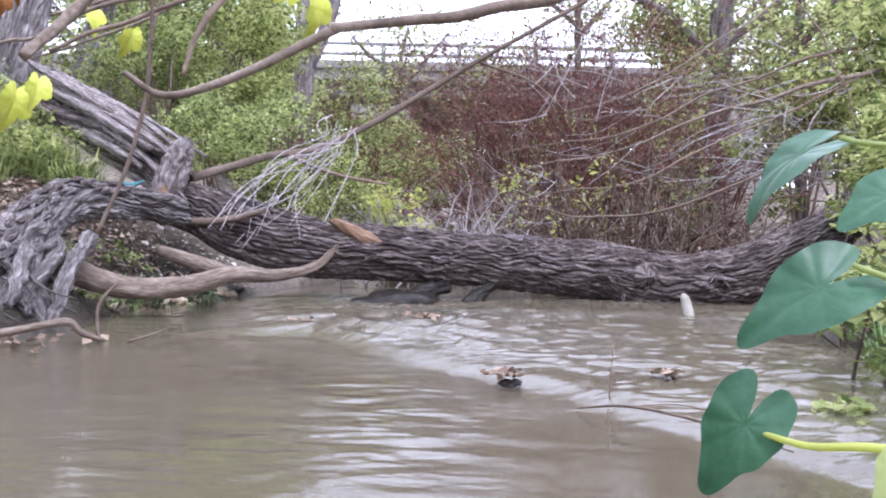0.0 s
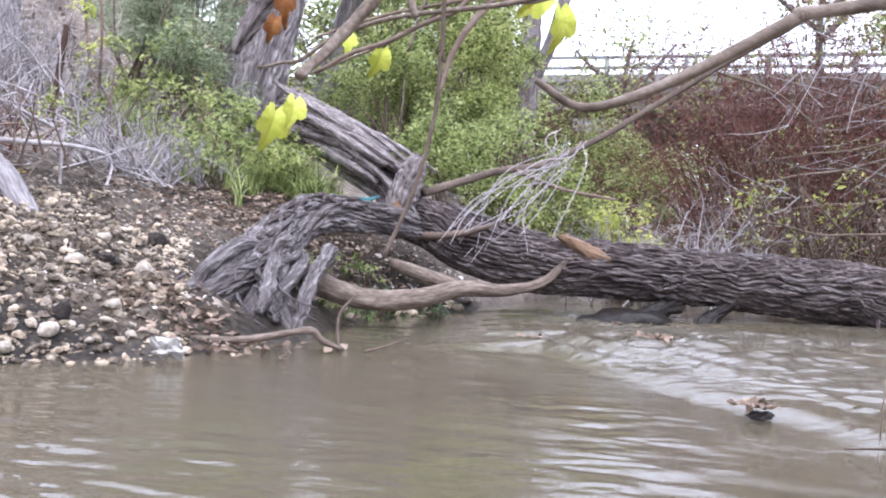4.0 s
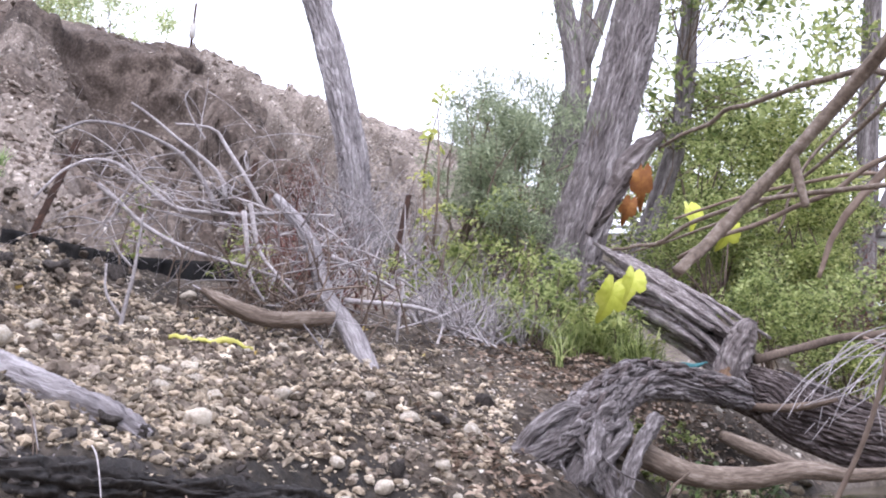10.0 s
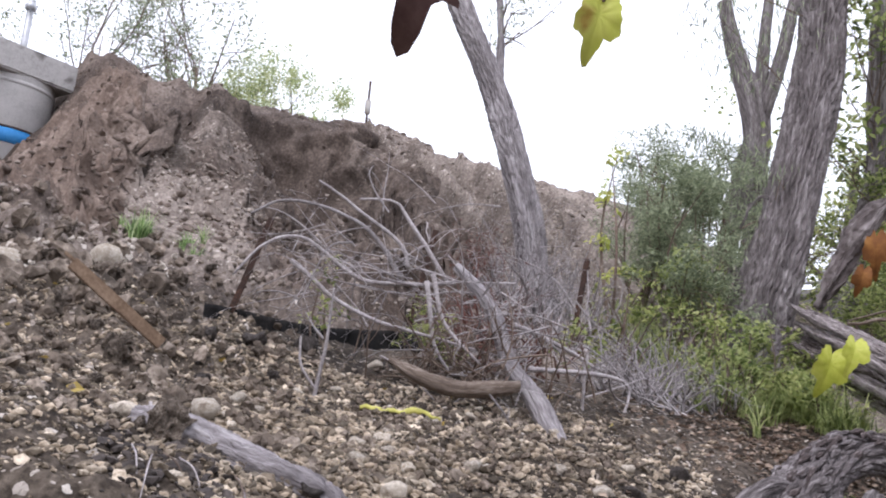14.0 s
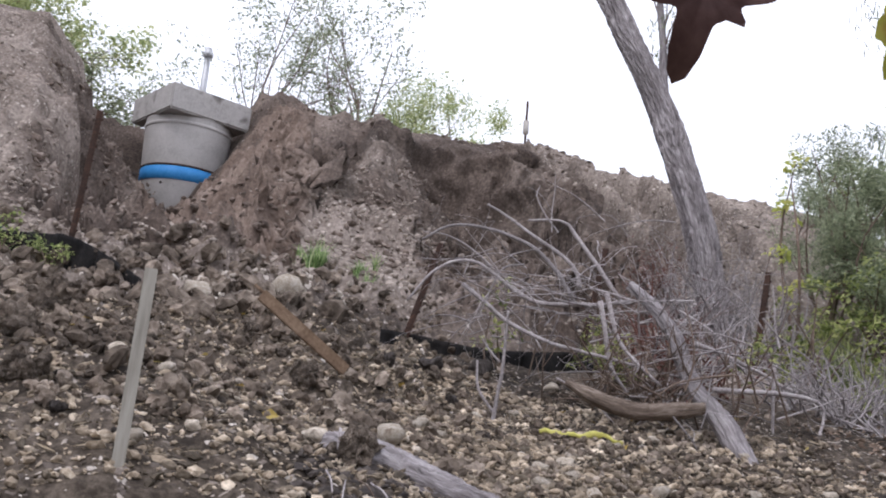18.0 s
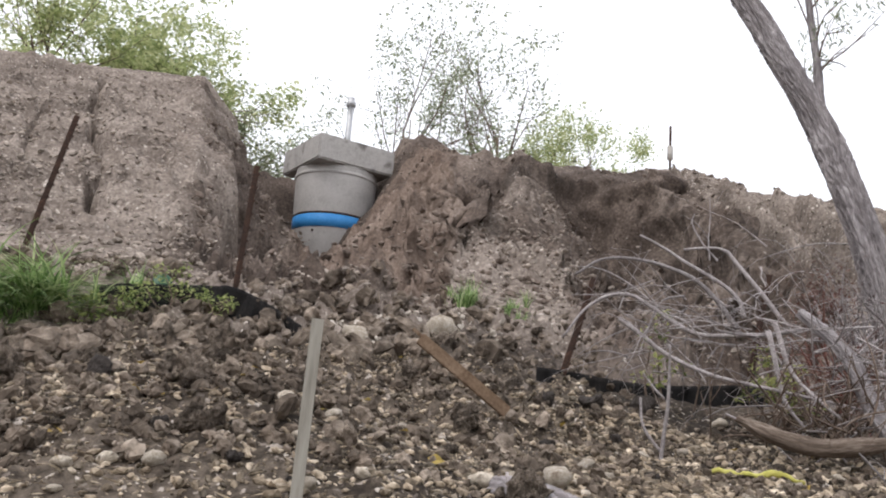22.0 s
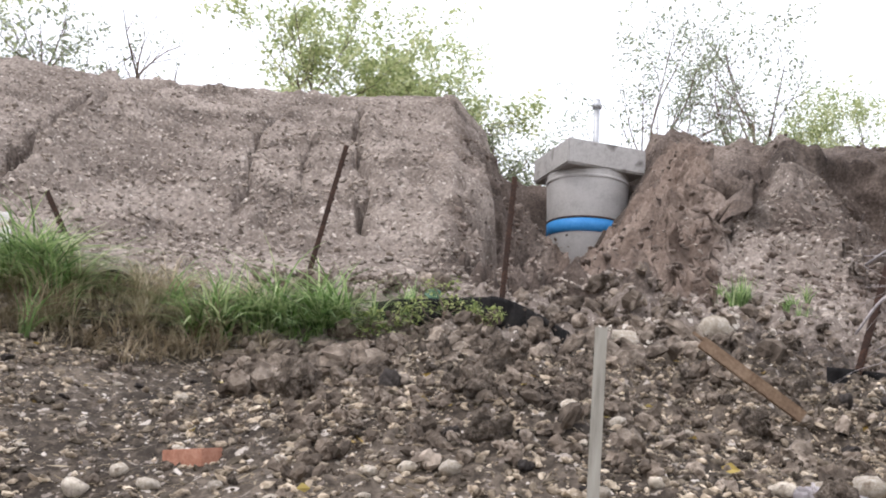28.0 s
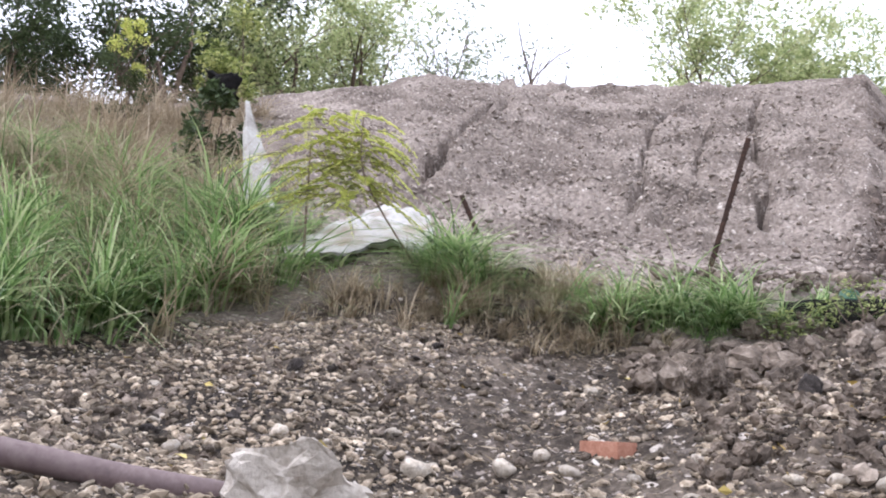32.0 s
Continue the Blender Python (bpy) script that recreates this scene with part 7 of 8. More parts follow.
for k, (x, y, h) in enumerate(((-5.72, 0.5, 0.2), (-5.7, 0.75, 0.24), (-5.66, 0.98, 0.2), (-5.68, 0.3, 0.18))):
    bush("weed", "small-leaved green weed before the black fence fabric", (x, y), h, 0.34, 260, 0.03, M_GREEN, 270 + k, stems=6, clumps=9, category="weed", group="weeds before the fence fabric", slim=0.6)
grass_patch("short green grass before the black fence fabric", [(-5.95, 0.55, 0.13), (-5.85, 0.85, 0.11), (-5.9, 0.3, 0.12)], 260, 0.24, 0.013, M_GRASS, 232, 1.6)
grass_patch("dry matted grass at the foot of the slope", [(-5.85, -1.6, 0.3), (-5.6, -1.0, 0.32), (-5.65, -0.6, 0.25), (-5.5, -1.5, 0.3), (-5.5, -2.2, 0.35), (-6.0, -1.1, 0.3), (-6.1, -0.4, 0.28), (-5.7, -0.75, 0.25)], 4200, 0.34, 0.008, M_DRYGRASS, 222, 2.4)
grass_patch("pale straw mat in front of the green grass", [(-5.42, -0.25, 0.2), (-5.4, -0.75, 0.24), (-5.38, -1.2, 0.24), (-5.4, -1.7, 0.22)], 1900, 0.2, 0.007, M_DRYGRASS, 235, 2.6)
grass_patch("tall rank green grass on the bank", [(-4.9, -3.9, 0.45), (-5.4, -3.75, 0.45), (-5.6, -3.3, 0.35), (-6.0, -3.2, 0.35), (-6.4, -3.6, 0.4), (-4.5, -4.5, 0.6), (-5.3, -4.6, 0.6), (-4.3, -3.75, 0.25), (-4.6, -3.35, 0.3), (-5.1, -3.2, 0.3)], 6000, 0.8, 0.019, M_GRASS, 223, 2.4)
grass_patch("tall dry grass on the weedy slope", [(-6.6, -4.8, 0.8), (-7.6, -5.6, 1.0), (-8.6, -5.9, 0.9), (-9.4, -7.2, 1.2), (-10.6, -7.3, 1.0), (-11.5, -9.2, 1.3), (-7.2, -7.2, 1.3), (-8.9, -9.2, 1.4), (-7.3, -4.6, 0.5), (-11.8, -7.2, 0.8)], 15000, 0.9, 0.014, M_DRYGRASS, 224, 2.2)
grass_patch("bent dry grass among the rank green grass", [(-5.0, -3.3, 0.4), (-5.4, -2.9, 0.35), (-4.6, -3.6, 0.4), (-5.8, -3.7, 0.5), (-5.0, -4.2, 0.6), (-6.3, -4.2, 0.6)], 2600, 0.8, 0.012, M_DRYGRASS, 234, 2.4)
grass_patch("tall green grass mixed in dry weeds", [(-6.3, -4.3, 0.6), (-7.0, -5.0, 0.7), (-8.1, -6.6, 0.9)], 3600, 0.75, 0.018, M_GRASS, 225, 2.0)
grass_patch("small green grass tuft on the slumped spur", [(-6.04, 2.82, 0.1)], 260, 0.27, 0.009, M_GRASS, 226, 0.9)
grass_patch("small green grass tuft on the slumped spur", [(-5.78, 3.08, 0.13)], 240, 0.16, 0.008, M_GRASS, 227, 0.9)
grass_patch("green grass and weeds below the big tree", [(-3.2, 5.5, 0.4), (-2.9, 5.1, 0.35), (-3.7, 5.6, 0.4), (-2.5, 5.3, 0.3), (-3.5, 6.1, 0.4), (-4.1, 6.2, 0.4)], 4200, 0.26, 0.008, M_GREEN, 228, 1.6)
grass_patch("green weeds and grass beneath the split trunk", [(-2.4, 5.35, 0.28), (-2.75, 5.65, 0.3), (-2.15, 5.1, 0.22), (-3.0, 5.9, 0.3), (-2.6, 5.3, 0.3)], 2600, 0.3, 0.011, M_GREEN, 233, 1.6)
for k, (x, y, h) in enumerate(((-2.5, 5.35, 0.42), (-2.85, 5.55, 0.5), (-2.25, 5.2, 0.32), (-3.05, 5.7, 0.5), (-2.65, 5.75, 0.5))):
    bush("weed", "leafy green weed beneath the split trunk", (x, y), h, 0.45, 420, 0.05, M_GREEN if k % 2 else M_LIGHTGREEN, 260 + k, stems=6, clumps=9, category="weed", group="weeds beneath the split trunk", slim=0.5)
grass_patch("green grass under the arching root", [(-1.5, 4.45, 0.25), (-1.25, 4.6, 0.2), (-1.65, 4.2, 0.15)], 1100, 0.12, 0.005, M_GRASS, 229, 1.2)
grass_patch("dry grass under the arching root", [(-1.4, 4.35, 0.3), (-1.1, 4.5, 0.25)], 1100, 0.1, 0.005, M_DRYGRASS, 230, 1.6)
grass_patch("green grass on the near bank", [(1.5, 2.6, 0.35), (1.7, 3.2, 0.3), (1.2, 1.9, 0.22)], 900, 0.22, 0.006, M_GRASS, 231, 0.9)
# ---- stones and clods on the bank ----
rng = np.random.RandomState(91)
SHAPES = [lump(ICO2, rng, 0.3, 0.66, 0.62) for _ in range(10)]
STONE_MESH = [mesh_of("stone", v, f, M_STONE, True) for v, f in SHAPES]
DARK_MESH = [mesh_of("stone", *lump(ICO3, rng, 0.45, 0.66, 0.62), M_DARKCLOD, True) for _ in range(4)]
CLOD_MESH = [mesh_of("clod", *crumbled(rng, ICO3, ICO2), M_CLOD, False) for _ in range(8)]
CRUMB_MESH = [mesh_of("clod", *crumbled(rng, ICO2, ICO1, 2, 4), M_CLOD, False) for _ in range(8)]


def lay(name, meshes, x, y, size, k, label, category, group, sink=0.3, tilt=0.3):
    ob = new(name, meshes[k % len(meshes)])
    r = random.Random(k * 13 + 5)
    ob.matrix_basis = pose(x, y, gz(x, y) + size * 0.5 * (0.62 - sink), r.gauss(0, tilt * 40), r.gauss(0, tilt * 40), r.uniform(0, 360)) @ Matrix.Scale(size * 0.54, 4)
    return tagged(ob, label, category, group)


ROCKS = ((-2.0, 3.14, 0.118), (-2.32, 2.03, 0.104), (-2.72, 2.18, 0.095), (-2.62, 2.25, 0.073), (-2.49, 2.24, 0.077), (-2.98, 2.82, 0.08), (-2.52, 2.59, 0.092), (-1.9, 2.79, 0.074), (-1.96, 2.52, 0.074), (-1.98, 2.36, 0.075), (-2.19, 2.98, 0.072), (-2.1, 2.44, 0.059), (-2.28, 3.26, 0.073), (-3.83, 3.21, 0.1), (-2.38, 2.93, 0.069), (-2.8, 1.33, 0.095), (-3.11, 1.92, 0.087), (-2.72, 2.3, 0.083), (-2.37, 2.23, 0.058), (-2.2, 2.96, 0.089))
ROCKS2 = ((-3.17, 0.79, 0.079), (-3.43, -0.62, 0.072), (-3.2, -0.1, 0.065), (-3.74, -0.16, 0.065), (-2.89, 0.37, 0.082), (-2.93, 0.25, 0.066), (-3.16, 0.95, 0.084), (-4.37, -0.56, 0.077), (-3.35, -0.73, 0.098), (-3.25, -0.49, 0.075), (-2.79, 1.45, 0.098), (-2.89, 1.65, 0.12), (-3.19, -0.98, 0.12), (-3.57, -1.2, 0.066), (-3.3, -1.55, 0.084), (-2.97, -1.77, 0.079), (-3.75, -2.37, 0.065), (-5.2, 1.75, 0.2), (-5.34, 2.34, 0.25), (-5.05, 1.9, 0.16), (-4.9, 1.6, 0.15))
for k, (x, y, s) in enumerate((*ROCKS, *ROCKS2)):
    lay("rock", STONE_MESH, x, y, s, k, "pale rounded limestone rock on the gravel bank" if s < 0.11 else "large pale limestone rock on the bank", "rock", "pale rocks on the bank")
for k, (x, y, s) in enumerate(((-2.28, 1.79, 0.1), (-2.34, 1.7, 0.105), (-2.36, 1.74, 0.1), (-4.1, -1.89, 0.12), (-4.12, -1.7, 0.1), (-2.14, 3.1, 0.11), (-2.19, 3.51, 0.12), (-1.98, 2.63, 0.11), (-2.57, 1.61, 0.1), (-3.94, 2.51, 0.17), (-4.06, 2.93, 0.16), (-3.68, 0.26, 0.16), (-3.85, 2.2, 0.13), (-3.6, 2.4, 0.1))):
    lay("dark_rock", DARK_MESH, x, y, s * 0.75, k, "dark brown stone on the bank", "rock", "dark stones on the bank")
for k, (x, y, s) in enumerate(((-4.76, 0.37, 0.22), (-5.0, 0.68, 0.24), (-5.3, 1.05, 0.18), (-3.45, 0.53, 0.19), (-4.62, 0.93, 0.24), (-3.96, -0.04, 0.24), (-4.68, 1.4, 0.22), (-5.3, 2.02, 0.17), (-4.48, 1.28, 0.24), (-5.1, 1.4, 0.19), (-3.72, 0.67, 0.12), (-5.0, 0.3, 0.16), (-2.62, 1.38, 0.17), (-4.37, 2.3, 0.2), (-3.04, 0.5, 0.15), (-3.6, 0.95, 0.14), (-4.2, 0.6, 0.18), (-4.0, 1.1, 0.16), (-4.3, 1.7, 0.17), (-4.9, 2.2, 0.2), (-4.1, 0.25, 0.15), (-3.5, 1.6, 0.13), (-4.55, 0.1, 0.17), (-5.2, 2.7, 0.22))):
    lay("soil_clod", CLOD_MESH, x, y, s * 1.1, k, "crumbly clod of gravelly brown soil", "soil clod", "soil clods below the gully", 0.35)

SMALL = [lump(ICO1, rng, 0.45, 0.6, 0.62) for _ in range(10)] + [lump(ICO2, rng, 0.45, 0.62, 0.65) for _ in range(3)]
SMALL = [(v * [1.15, 0.6 + 0.06 * k % 0.4, 1], f) for k, (v, f) in enumerate(SMALL)]
MID = [crumbled(rng, ICO2, ICO1, 2, 3) for _ in range(10)]


def scatter(name, label, mat, shapes, n, sampler, size, seed, sink=0.25, smooth=True, category="gravel", anywhere=False):
    """Many small lumps on the ground as one mesh; anywhere: on steep and raw ground too."""
    rng = np.random.RandomState(seed)
    x, y = sampler(rng, n)
    z = ground_height(x, y)
    keep = z > -0.03
    d = 0.04
    steep = np.hypot(ground_height(x + d, y, False) - ground_height(x - d, y, False), ground_height(x, y + d, False) - ground_height(x, y - d, False)) / (2 * d)
    keep &= anywhere | (steep < 0.75) | (rng.uniform(0, 1, len(x)) < 0.12) | (np.hypot(x, y) > 6)
    raw = ground_parts(np.degrees(np.arctan2(x, y)), np.hypot(x, y))[1]
    keep &= anywhere | (raw < 0.35) | (np.hypot(x, y) < 7) | (rng.uniform(0, 1, len(x)) < 0.2)
    x, y, z = x[keep], y[keep], z[keep]
    sz = size(rng, len(x), x, y)
    parts, k0 = [], 0
    for i in range(len(x)):
        V, F = shapes[rng.randint(len(shapes))]
        th, t = rng.uniform(0, 6.28), rng.normal(0, 0.25, 2)
        c, s = np.cos(th), np.sin(th)
        W = V * sz[i]
        W = np.stack([c * W[:, 0] - s * W[:, 1], s * W[:, 0] + c * W[:, 1], W[:, 2] + t[0] * W[:, 0] + t[1] * W[:, 1]], -1)
        parts.append((W + [x[i], y[i], z[i] + sz[i] * (0.5 - sink)], F))
    return tagged(new(name, mesh_of(name, *joined(parts), mat, smooth)), label, category, kind="stuff")


def over(a0, a1, r0, r1, patchy=0.0, seed=0):
    def sampler(rng, n):
        a, r = np.radians(rng.uniform(a0, a1, n * 3)), rng.uniform(r0, r1, n * 3)
        x, y = r * np.sin(a), r * np.cos(a)
        keep = lattice(x * 1.4, y * 1.4, seed) > rng.uniform(-1, 1, n * 3) * 0.9 + patchy
        return x[keep][:n], y[keep][:n]
    return sampler


def heavy(lo, hi, p=2.6):
    return lambda rng, n, x, y: lo + (hi - lo) * rng.uniform(0, 1, n) ** p


M_PEBBLE = mottled("mixed_gravel", [(0.085, 0.064, 0.045), (0.25, 0.202, 0.145), (0.6, 0.52, 0.41)], 7, 0.85, 0.4, 60, depth=0.004, piece=0.75)
scatter("gravel", "pale mixed gravel on the creek bank", M_PEBBLE, SMALL[:10], 17000, over(-60, -30, 2.5, 4.8, -0.1, 2), heavy(0.006, 0.03, 4.5), 401, 0.32, False)
scatter("gravel", "pale mixed gravel on the creek bank", M_PEBBLE, SMALL[:10], 17000, over(-92, -56, 2.2, 5.2, -0.1, 4), heavy(0.006, 0.026, 4.5), 402, 0.32, False)
scatter("gravel", "pale mixed gravel on the creek bank", M_PEBBLE, SMALL[:10], 16000, over(-130, -90, 2.2, 5.6, -0.1, 6), heavy(0.006, 0.03, 4.5), 403, 0.32, False)
M_SLOPE = mottled("dusty_slope_gravel", [(0.17, 0.14, 0.115), (0.3, 0.255, 0.215), (0.48, 0.425, 0.37)], 7, 0.9, 0.4, 60, depth=0.004, piece=0.33)
scatter("gravel", "stones washed out on the fill slope", M_SLOPE, SMALL[:10], 34000, over(-116, -36, 6.2, 15.5, -0.5, 8), heavy(0.012, 0.045, 2.8), 404, 0.3, False)
scatter("gravel", "wet gravel in the shallows below the log", M_PEBBLE, SMALL, 900, lambda r, n: (r.normal(-0.7, 0.5, n), r.normal(4.5, 0.35, n)), heavy(0.015, 0.05), 405, 0.3)
scatter("soil_clods", "crumbled clods of dark gravelly soil", M_CLOD, MID, 2200, over(-92, -55, 2.9, 6.8, -0.2, 10), heavy(0.012, 0.07, 3), 406, 0.25, False, "soil clods")
scatter("soil_clods", "large dark clods heaped below the silt fence", M_CLOD, MID, 420, over(-95, -63, 4.3, 6.7, 0.0, 22), heavy(0.055, 0.15, 1.8), 412, 0.22, False, "soil clods")
scatter("soil_clods", "small dark soil crumbs among the gravel", M_CLOD, MID, 900, over(-128, -88, 2.6, 5.6, 0.0, 12), heavy(0.01, 0.05, 2.8), 407, 0.25, False, "soil clods")
scatter("soil_clods", "small dark soil crumbs among the gravel", M_CLOD, MID, 1300, over(-58, -34, 2.9, 5.2, 0.0, 14), heavy(0.01, 0.045, 2.8), 408, 0.25, False, "soil clods")
M_RAWCLOD = mottled("raw_clay_crumbs", [(0.07, 0.053, 0.043), (0.155, 0.121, 0.099), (0.29, 0.236, 0.197)], 6, 0.96, 0.8, 30, depth=0.02, piece=0.25)
scatter("soil_clods", "clods of brown clay crumbling off the scarp", M_RAWCLOD, SMALL[:10], 7000, over(-82, -47, 7.0, 15.6, -0.5, 16), heavy(0.012, 0.06, 3.6), 409, 0.35, False, "soil clods", True)
scatter("soil_clods", "wet crumbs and stones stuck in the undercut bank", M_DARKCLOD, SMALL[:10], 900, over(-66, -42, 2.3, 2.95, -0.6, 20), heavy(0.006, 0.032, 2.6), 411, 0.4, False, "soil clods", True)
rootlets = thing("bank_rootlets", "thin dead rootlets hanging from the undercut bank", "roots", (-2.2, 1.6, 0.2))
rng = np.random.RandomState(29)
for k in range(12):
    a = radians(rng.uniform(-64, -44))
    x, y = 2.78 * math.sin(a), 2.78 * math.cos(a)
    z = gz(x, y) + 0.004
    dx, dy = rng.normal(0, 0.05, 2)
    limb("rootlet", [(x, y, z, 0.003), (x * 0.95 + dx * 0.5, y * 0.95 + dy * 0.5, z - 0.03, 0.0025), (x * 0.92 + dx, y * 0.92 + dy, z - rng.uniform(0.08, 0.2), 0.001)], M_TWIG if k % 2 else M_BROWNTWIG, rootlets, sides=5)
rng = np.random.RandomState(17)
a, r = np.radians(rng.uniform(-125, -35, 1700)), rng.uniform(2.6, 5.2, 1700)
x, y = r * np.sin(a), r * np.cos(a)
tagged(new("straw_litter", mesh_of("straw_litter", *leaves_on(np.stack([x, y, ground_height(x, y) + 0.012], -1), 0.07, 0.006, rng, 0.0, 0.4), M_DRYGRASS, False)), "scattered bits of straw and dry stalks", "straw", kind="stuff")
a, r = np.radians(rng.uniform(-125, -35, 60)), rng.uniform(2.8, 5.2, 60)
x, y = r * np.sin(a), r * np.cos(a)
tagged(new("fallen_leaves", mesh_of("fallen_leaves", *leaves_on(np.stack([x, y, ground_height(x, y) + 0.02], -1), 0.055, 0.035, rng, 0.0, 0.4), M_FALLEN, False)), "scattered fallen yellow leaves on gravel", "leaf litter", kind="stuff")


scatter("rubble", "pale crushed concrete rubble washed down the gully", M_LUMP, MID, 130, over(-73, -62, 5.2, 6.3, -0.3, 18), heavy(0.012, 0.06, 2.4), 410, 0.25, False, "rubble")


# the largest loose pieces, each by itself on the ground
def pieces(name, meshes, n, a0, a1, r0, r1, lo, hi, seed):
    rng = np.random.RandomState(seed)
    for k in range(n):
        a, r = radians(rng.uniform(a0, a1)), rng.uniform(r0, r1)
        x, y, s = r * math.sin(a), r * math.cos(a), lo + (hi - lo) * rng.uniform() ** 2
        ob = new(name, meshes[rng.randint(len(meshes))])
        ob.parent = ground
        ob.matrix_basis = pose(x, y, gz(x, y) + s * 0.12, rng.normal(0, 14), rng.normal(0, 14), rng.uniform(0, 360)) @ Matrix.Diagonal((s * 0.52, s * rng.uniform(0.38, 0.52), s * rng.uniform(0.34, 0.5), 1))


pieces("stone", STONE_MESH, 85, -60, -30, 2.9, 4.6, 0.025, 0.075, 501)
pieces("stone", STONE_MESH, 100, -128, -60, 2.6, 5.0, 0.025, 0.07, 502)
pieces("stone", DARK_MESH, 40, -128, -34, 2.7, 5.0, 0.03, 0.08, 503)
pieces("clod", CRUMB_MESH, 170, -90, -57, 3.2, 6.3, 0.04, 0.15, 504)
pieces("clod", CRUMB_MESH, 60, -128, -88, 2.8, 5.2, 0.04, 0.1, 505)
# ---- the road bridge beyond the trees ----
M_BRIDGE = mottled("stained_bridge_concrete", [(0.13, 0.125, 0.11), (0.22, 0.212, 0.195), (0.3, 0.29, 0.27)], 1.5, 0.9, 0.3, 12, depth=0.01)
M_RAIL = mottled("dull_painted_rail", [(0.2, 0.2, 0.2), (0.28, 0.28, 0.28), (0.36, 0.36, 0.355)], 4, 0.6, 0.2, 30)
bridge = thing("road_bridge", "grey concrete road bridge with steel railing behind the trees", "bridge", (-2.0, 24.5, 1.0))


def bar(name, x0, x1, y0, y1, z0, z1, mat=M_BRIDGE, label=""):
    return boards(name, (x1 - x0, y1 - y0, z1 - z0), mat, bridge, Matrix.Translation(((x0 + x1) / 2 + 2.0, (y0 + y1) / 2 - 24.5, (z0 + z1) / 2 - 1.0)), 0.03, label)


bar("deck", -13, 12, 24.2, 31.0, 4.55, 4.85)
bar("kerb", -13, 12, 24.1, 24.45, 4.85, 5.08)
bar("beam", -13, 12, 24.5, 25.1, 4.2, 4.55)
bar("beam", -13, 12, 27.0, 27.6, 3.95, 4.55)
bar("beam", -13, 12, 29.6, 30.2, 3.95, 4.55)
bar("pier_cap", -2.6, -1.0, 24.4, 30.6, 3.55, 3.95)
for y in (24.8, 27.5, 30.0):
    bar("column", -2.05, -1.5, y, y + 0.5, -0.2, 3.55)
bar("abutment", 6.5, 8.5, 24.2, 31.0, 0.0, 4.0)
for k in range(12):
    bar("rail_post", -12.05 + 2.05 * k, -11.93 + 2.05 * k, 24.2, 24.35, 5.08, 5.62, M_RAIL)
bar("rail", -13, 12, 24.2, 24.32, 5.24, 5.32, M_RAIL)
bar("rail", -13, 12, 24.2, 24.32, 5.52, 5.6, M_RAIL)


# ---- leaves and branches close to the eye ----
def blade(name, outline, centre, tip, face, size, mat, parent, cup=0.12, fold=0.1, rings=7, n=72, label="", narrow=1.0):
    """A broad leaf: outline(angle) gives its reach, the angle 0 at the tip; face: where its upper side looks."""
    tip, face = Vector(tip).normalized(), Vector(face).normalized()
    side = face.cross(tip).normalized()
    face = tip.cross(side)
    th = np.linspace(-np.pi, np.pi, n, endpoint=False)
    R = outline(th)
    V = [np.zeros((1, 3))]
    for k in range(1, rings + 1):
        f = k / rings
        x, y = R * f * np.cos(th), R * f * np.sin(th) * narrow
        vein = 0.02 * np.abs(np.sin(th * 5)) * f
        z = -cup * (x ** 2) - fold * 0 + fold * np.abs(y) * (1 - 0.5 * np.abs(y)) + vein + 0.03 * lattice(x * 3, y * 3, 4)
        V.append(np.stack([x, y, z], -1))
    V = np.concatenate(V) * size
    B = np.array([tip, side, face])
    V = V @ B + np.array(centre)
    F = []
    m = np.arange(n)
    F.append(np.stack([np.zeros(n, int), 1 + m, 1 + (m + 1) % n, np.zeros(n, int)], -1)[:, [0, 1, 2, 2]])
    quads = [np.stack([1 + k * n + m, 1 + (k + 1) * n + m, 1 + (k + 1) * n + (m + 1) % n, 1 + k * n + (m + 1) % n], -1) for k in range(rings - 1)]
    tris = [tuple((0, 1 + i, 1 + (i + 1) % n)) for i in range(n)]
    me = bpy.data.meshes.new(name)
    me.from_pydata([tuple(v) for v in V], [], tris + [tuple(q) for q in np.vstack(quads)])
    me.polygons.foreach_set("use_smooth", np.full(len(me.polygons), True))
    me.update()
    me.materials.append(mat)
    return child(name, me, parent, label)


def heart(th):
    back = np.exp(-((np.abs(th) - np.pi) / 0.22) ** 2)
    return (0.62 + 0.38 * np.exp(-(th / 0.35) ** 2) + 0.1 * np.exp(-((np.abs(th) - 2.3) / 0.5) ** 2)) * (1 - 0.82 * back) + 0.012 * np.sin(th * 9)


def lobed(th):
    return 0.62 + 0.38 * np.exp(-(th / 0.3) ** 2) + 0.17 * np.exp(-((np.abs(th) - 1.15) / 0.34) ** 2) - 0.07 * np.exp(-((np.abs(th) - 0.62) / 0.16) ** 2) + 0.03 * np.sin(th * 17) - 0.3 * np.exp(-((np.abs(th) - np.pi) / 0.25) ** 2)


def tapering(th):
    a = np.abs(th)
    return 0.42 + 0.78 * np.exp(-(th / 0.27) ** 2) + 0.2 * np.exp(-((a - 0.95) / 0.14) ** 2) + 0.34 * np.exp(-((a - 1.8) / 0.3) ** 2) - 0.25 * np.exp(-((a - np.pi) / 0.25) ** 2) + 0.02 * np.sin(th * 13)


taro = thing("broad_leaved_plant", "plant with broad waxy green heart-shaped leaves at the water's edge", "plant", (0.75, 1.15, 0.02))
leaf1 = blade("leaf", heart, (0.405, 1.185, 0.165), (-0.45, 0.05, -0.85), (-0.25, -0.95, 0.15), 0.112, M_BIGLEAF, taro, 0.2, 0.15, narrow=0.74)
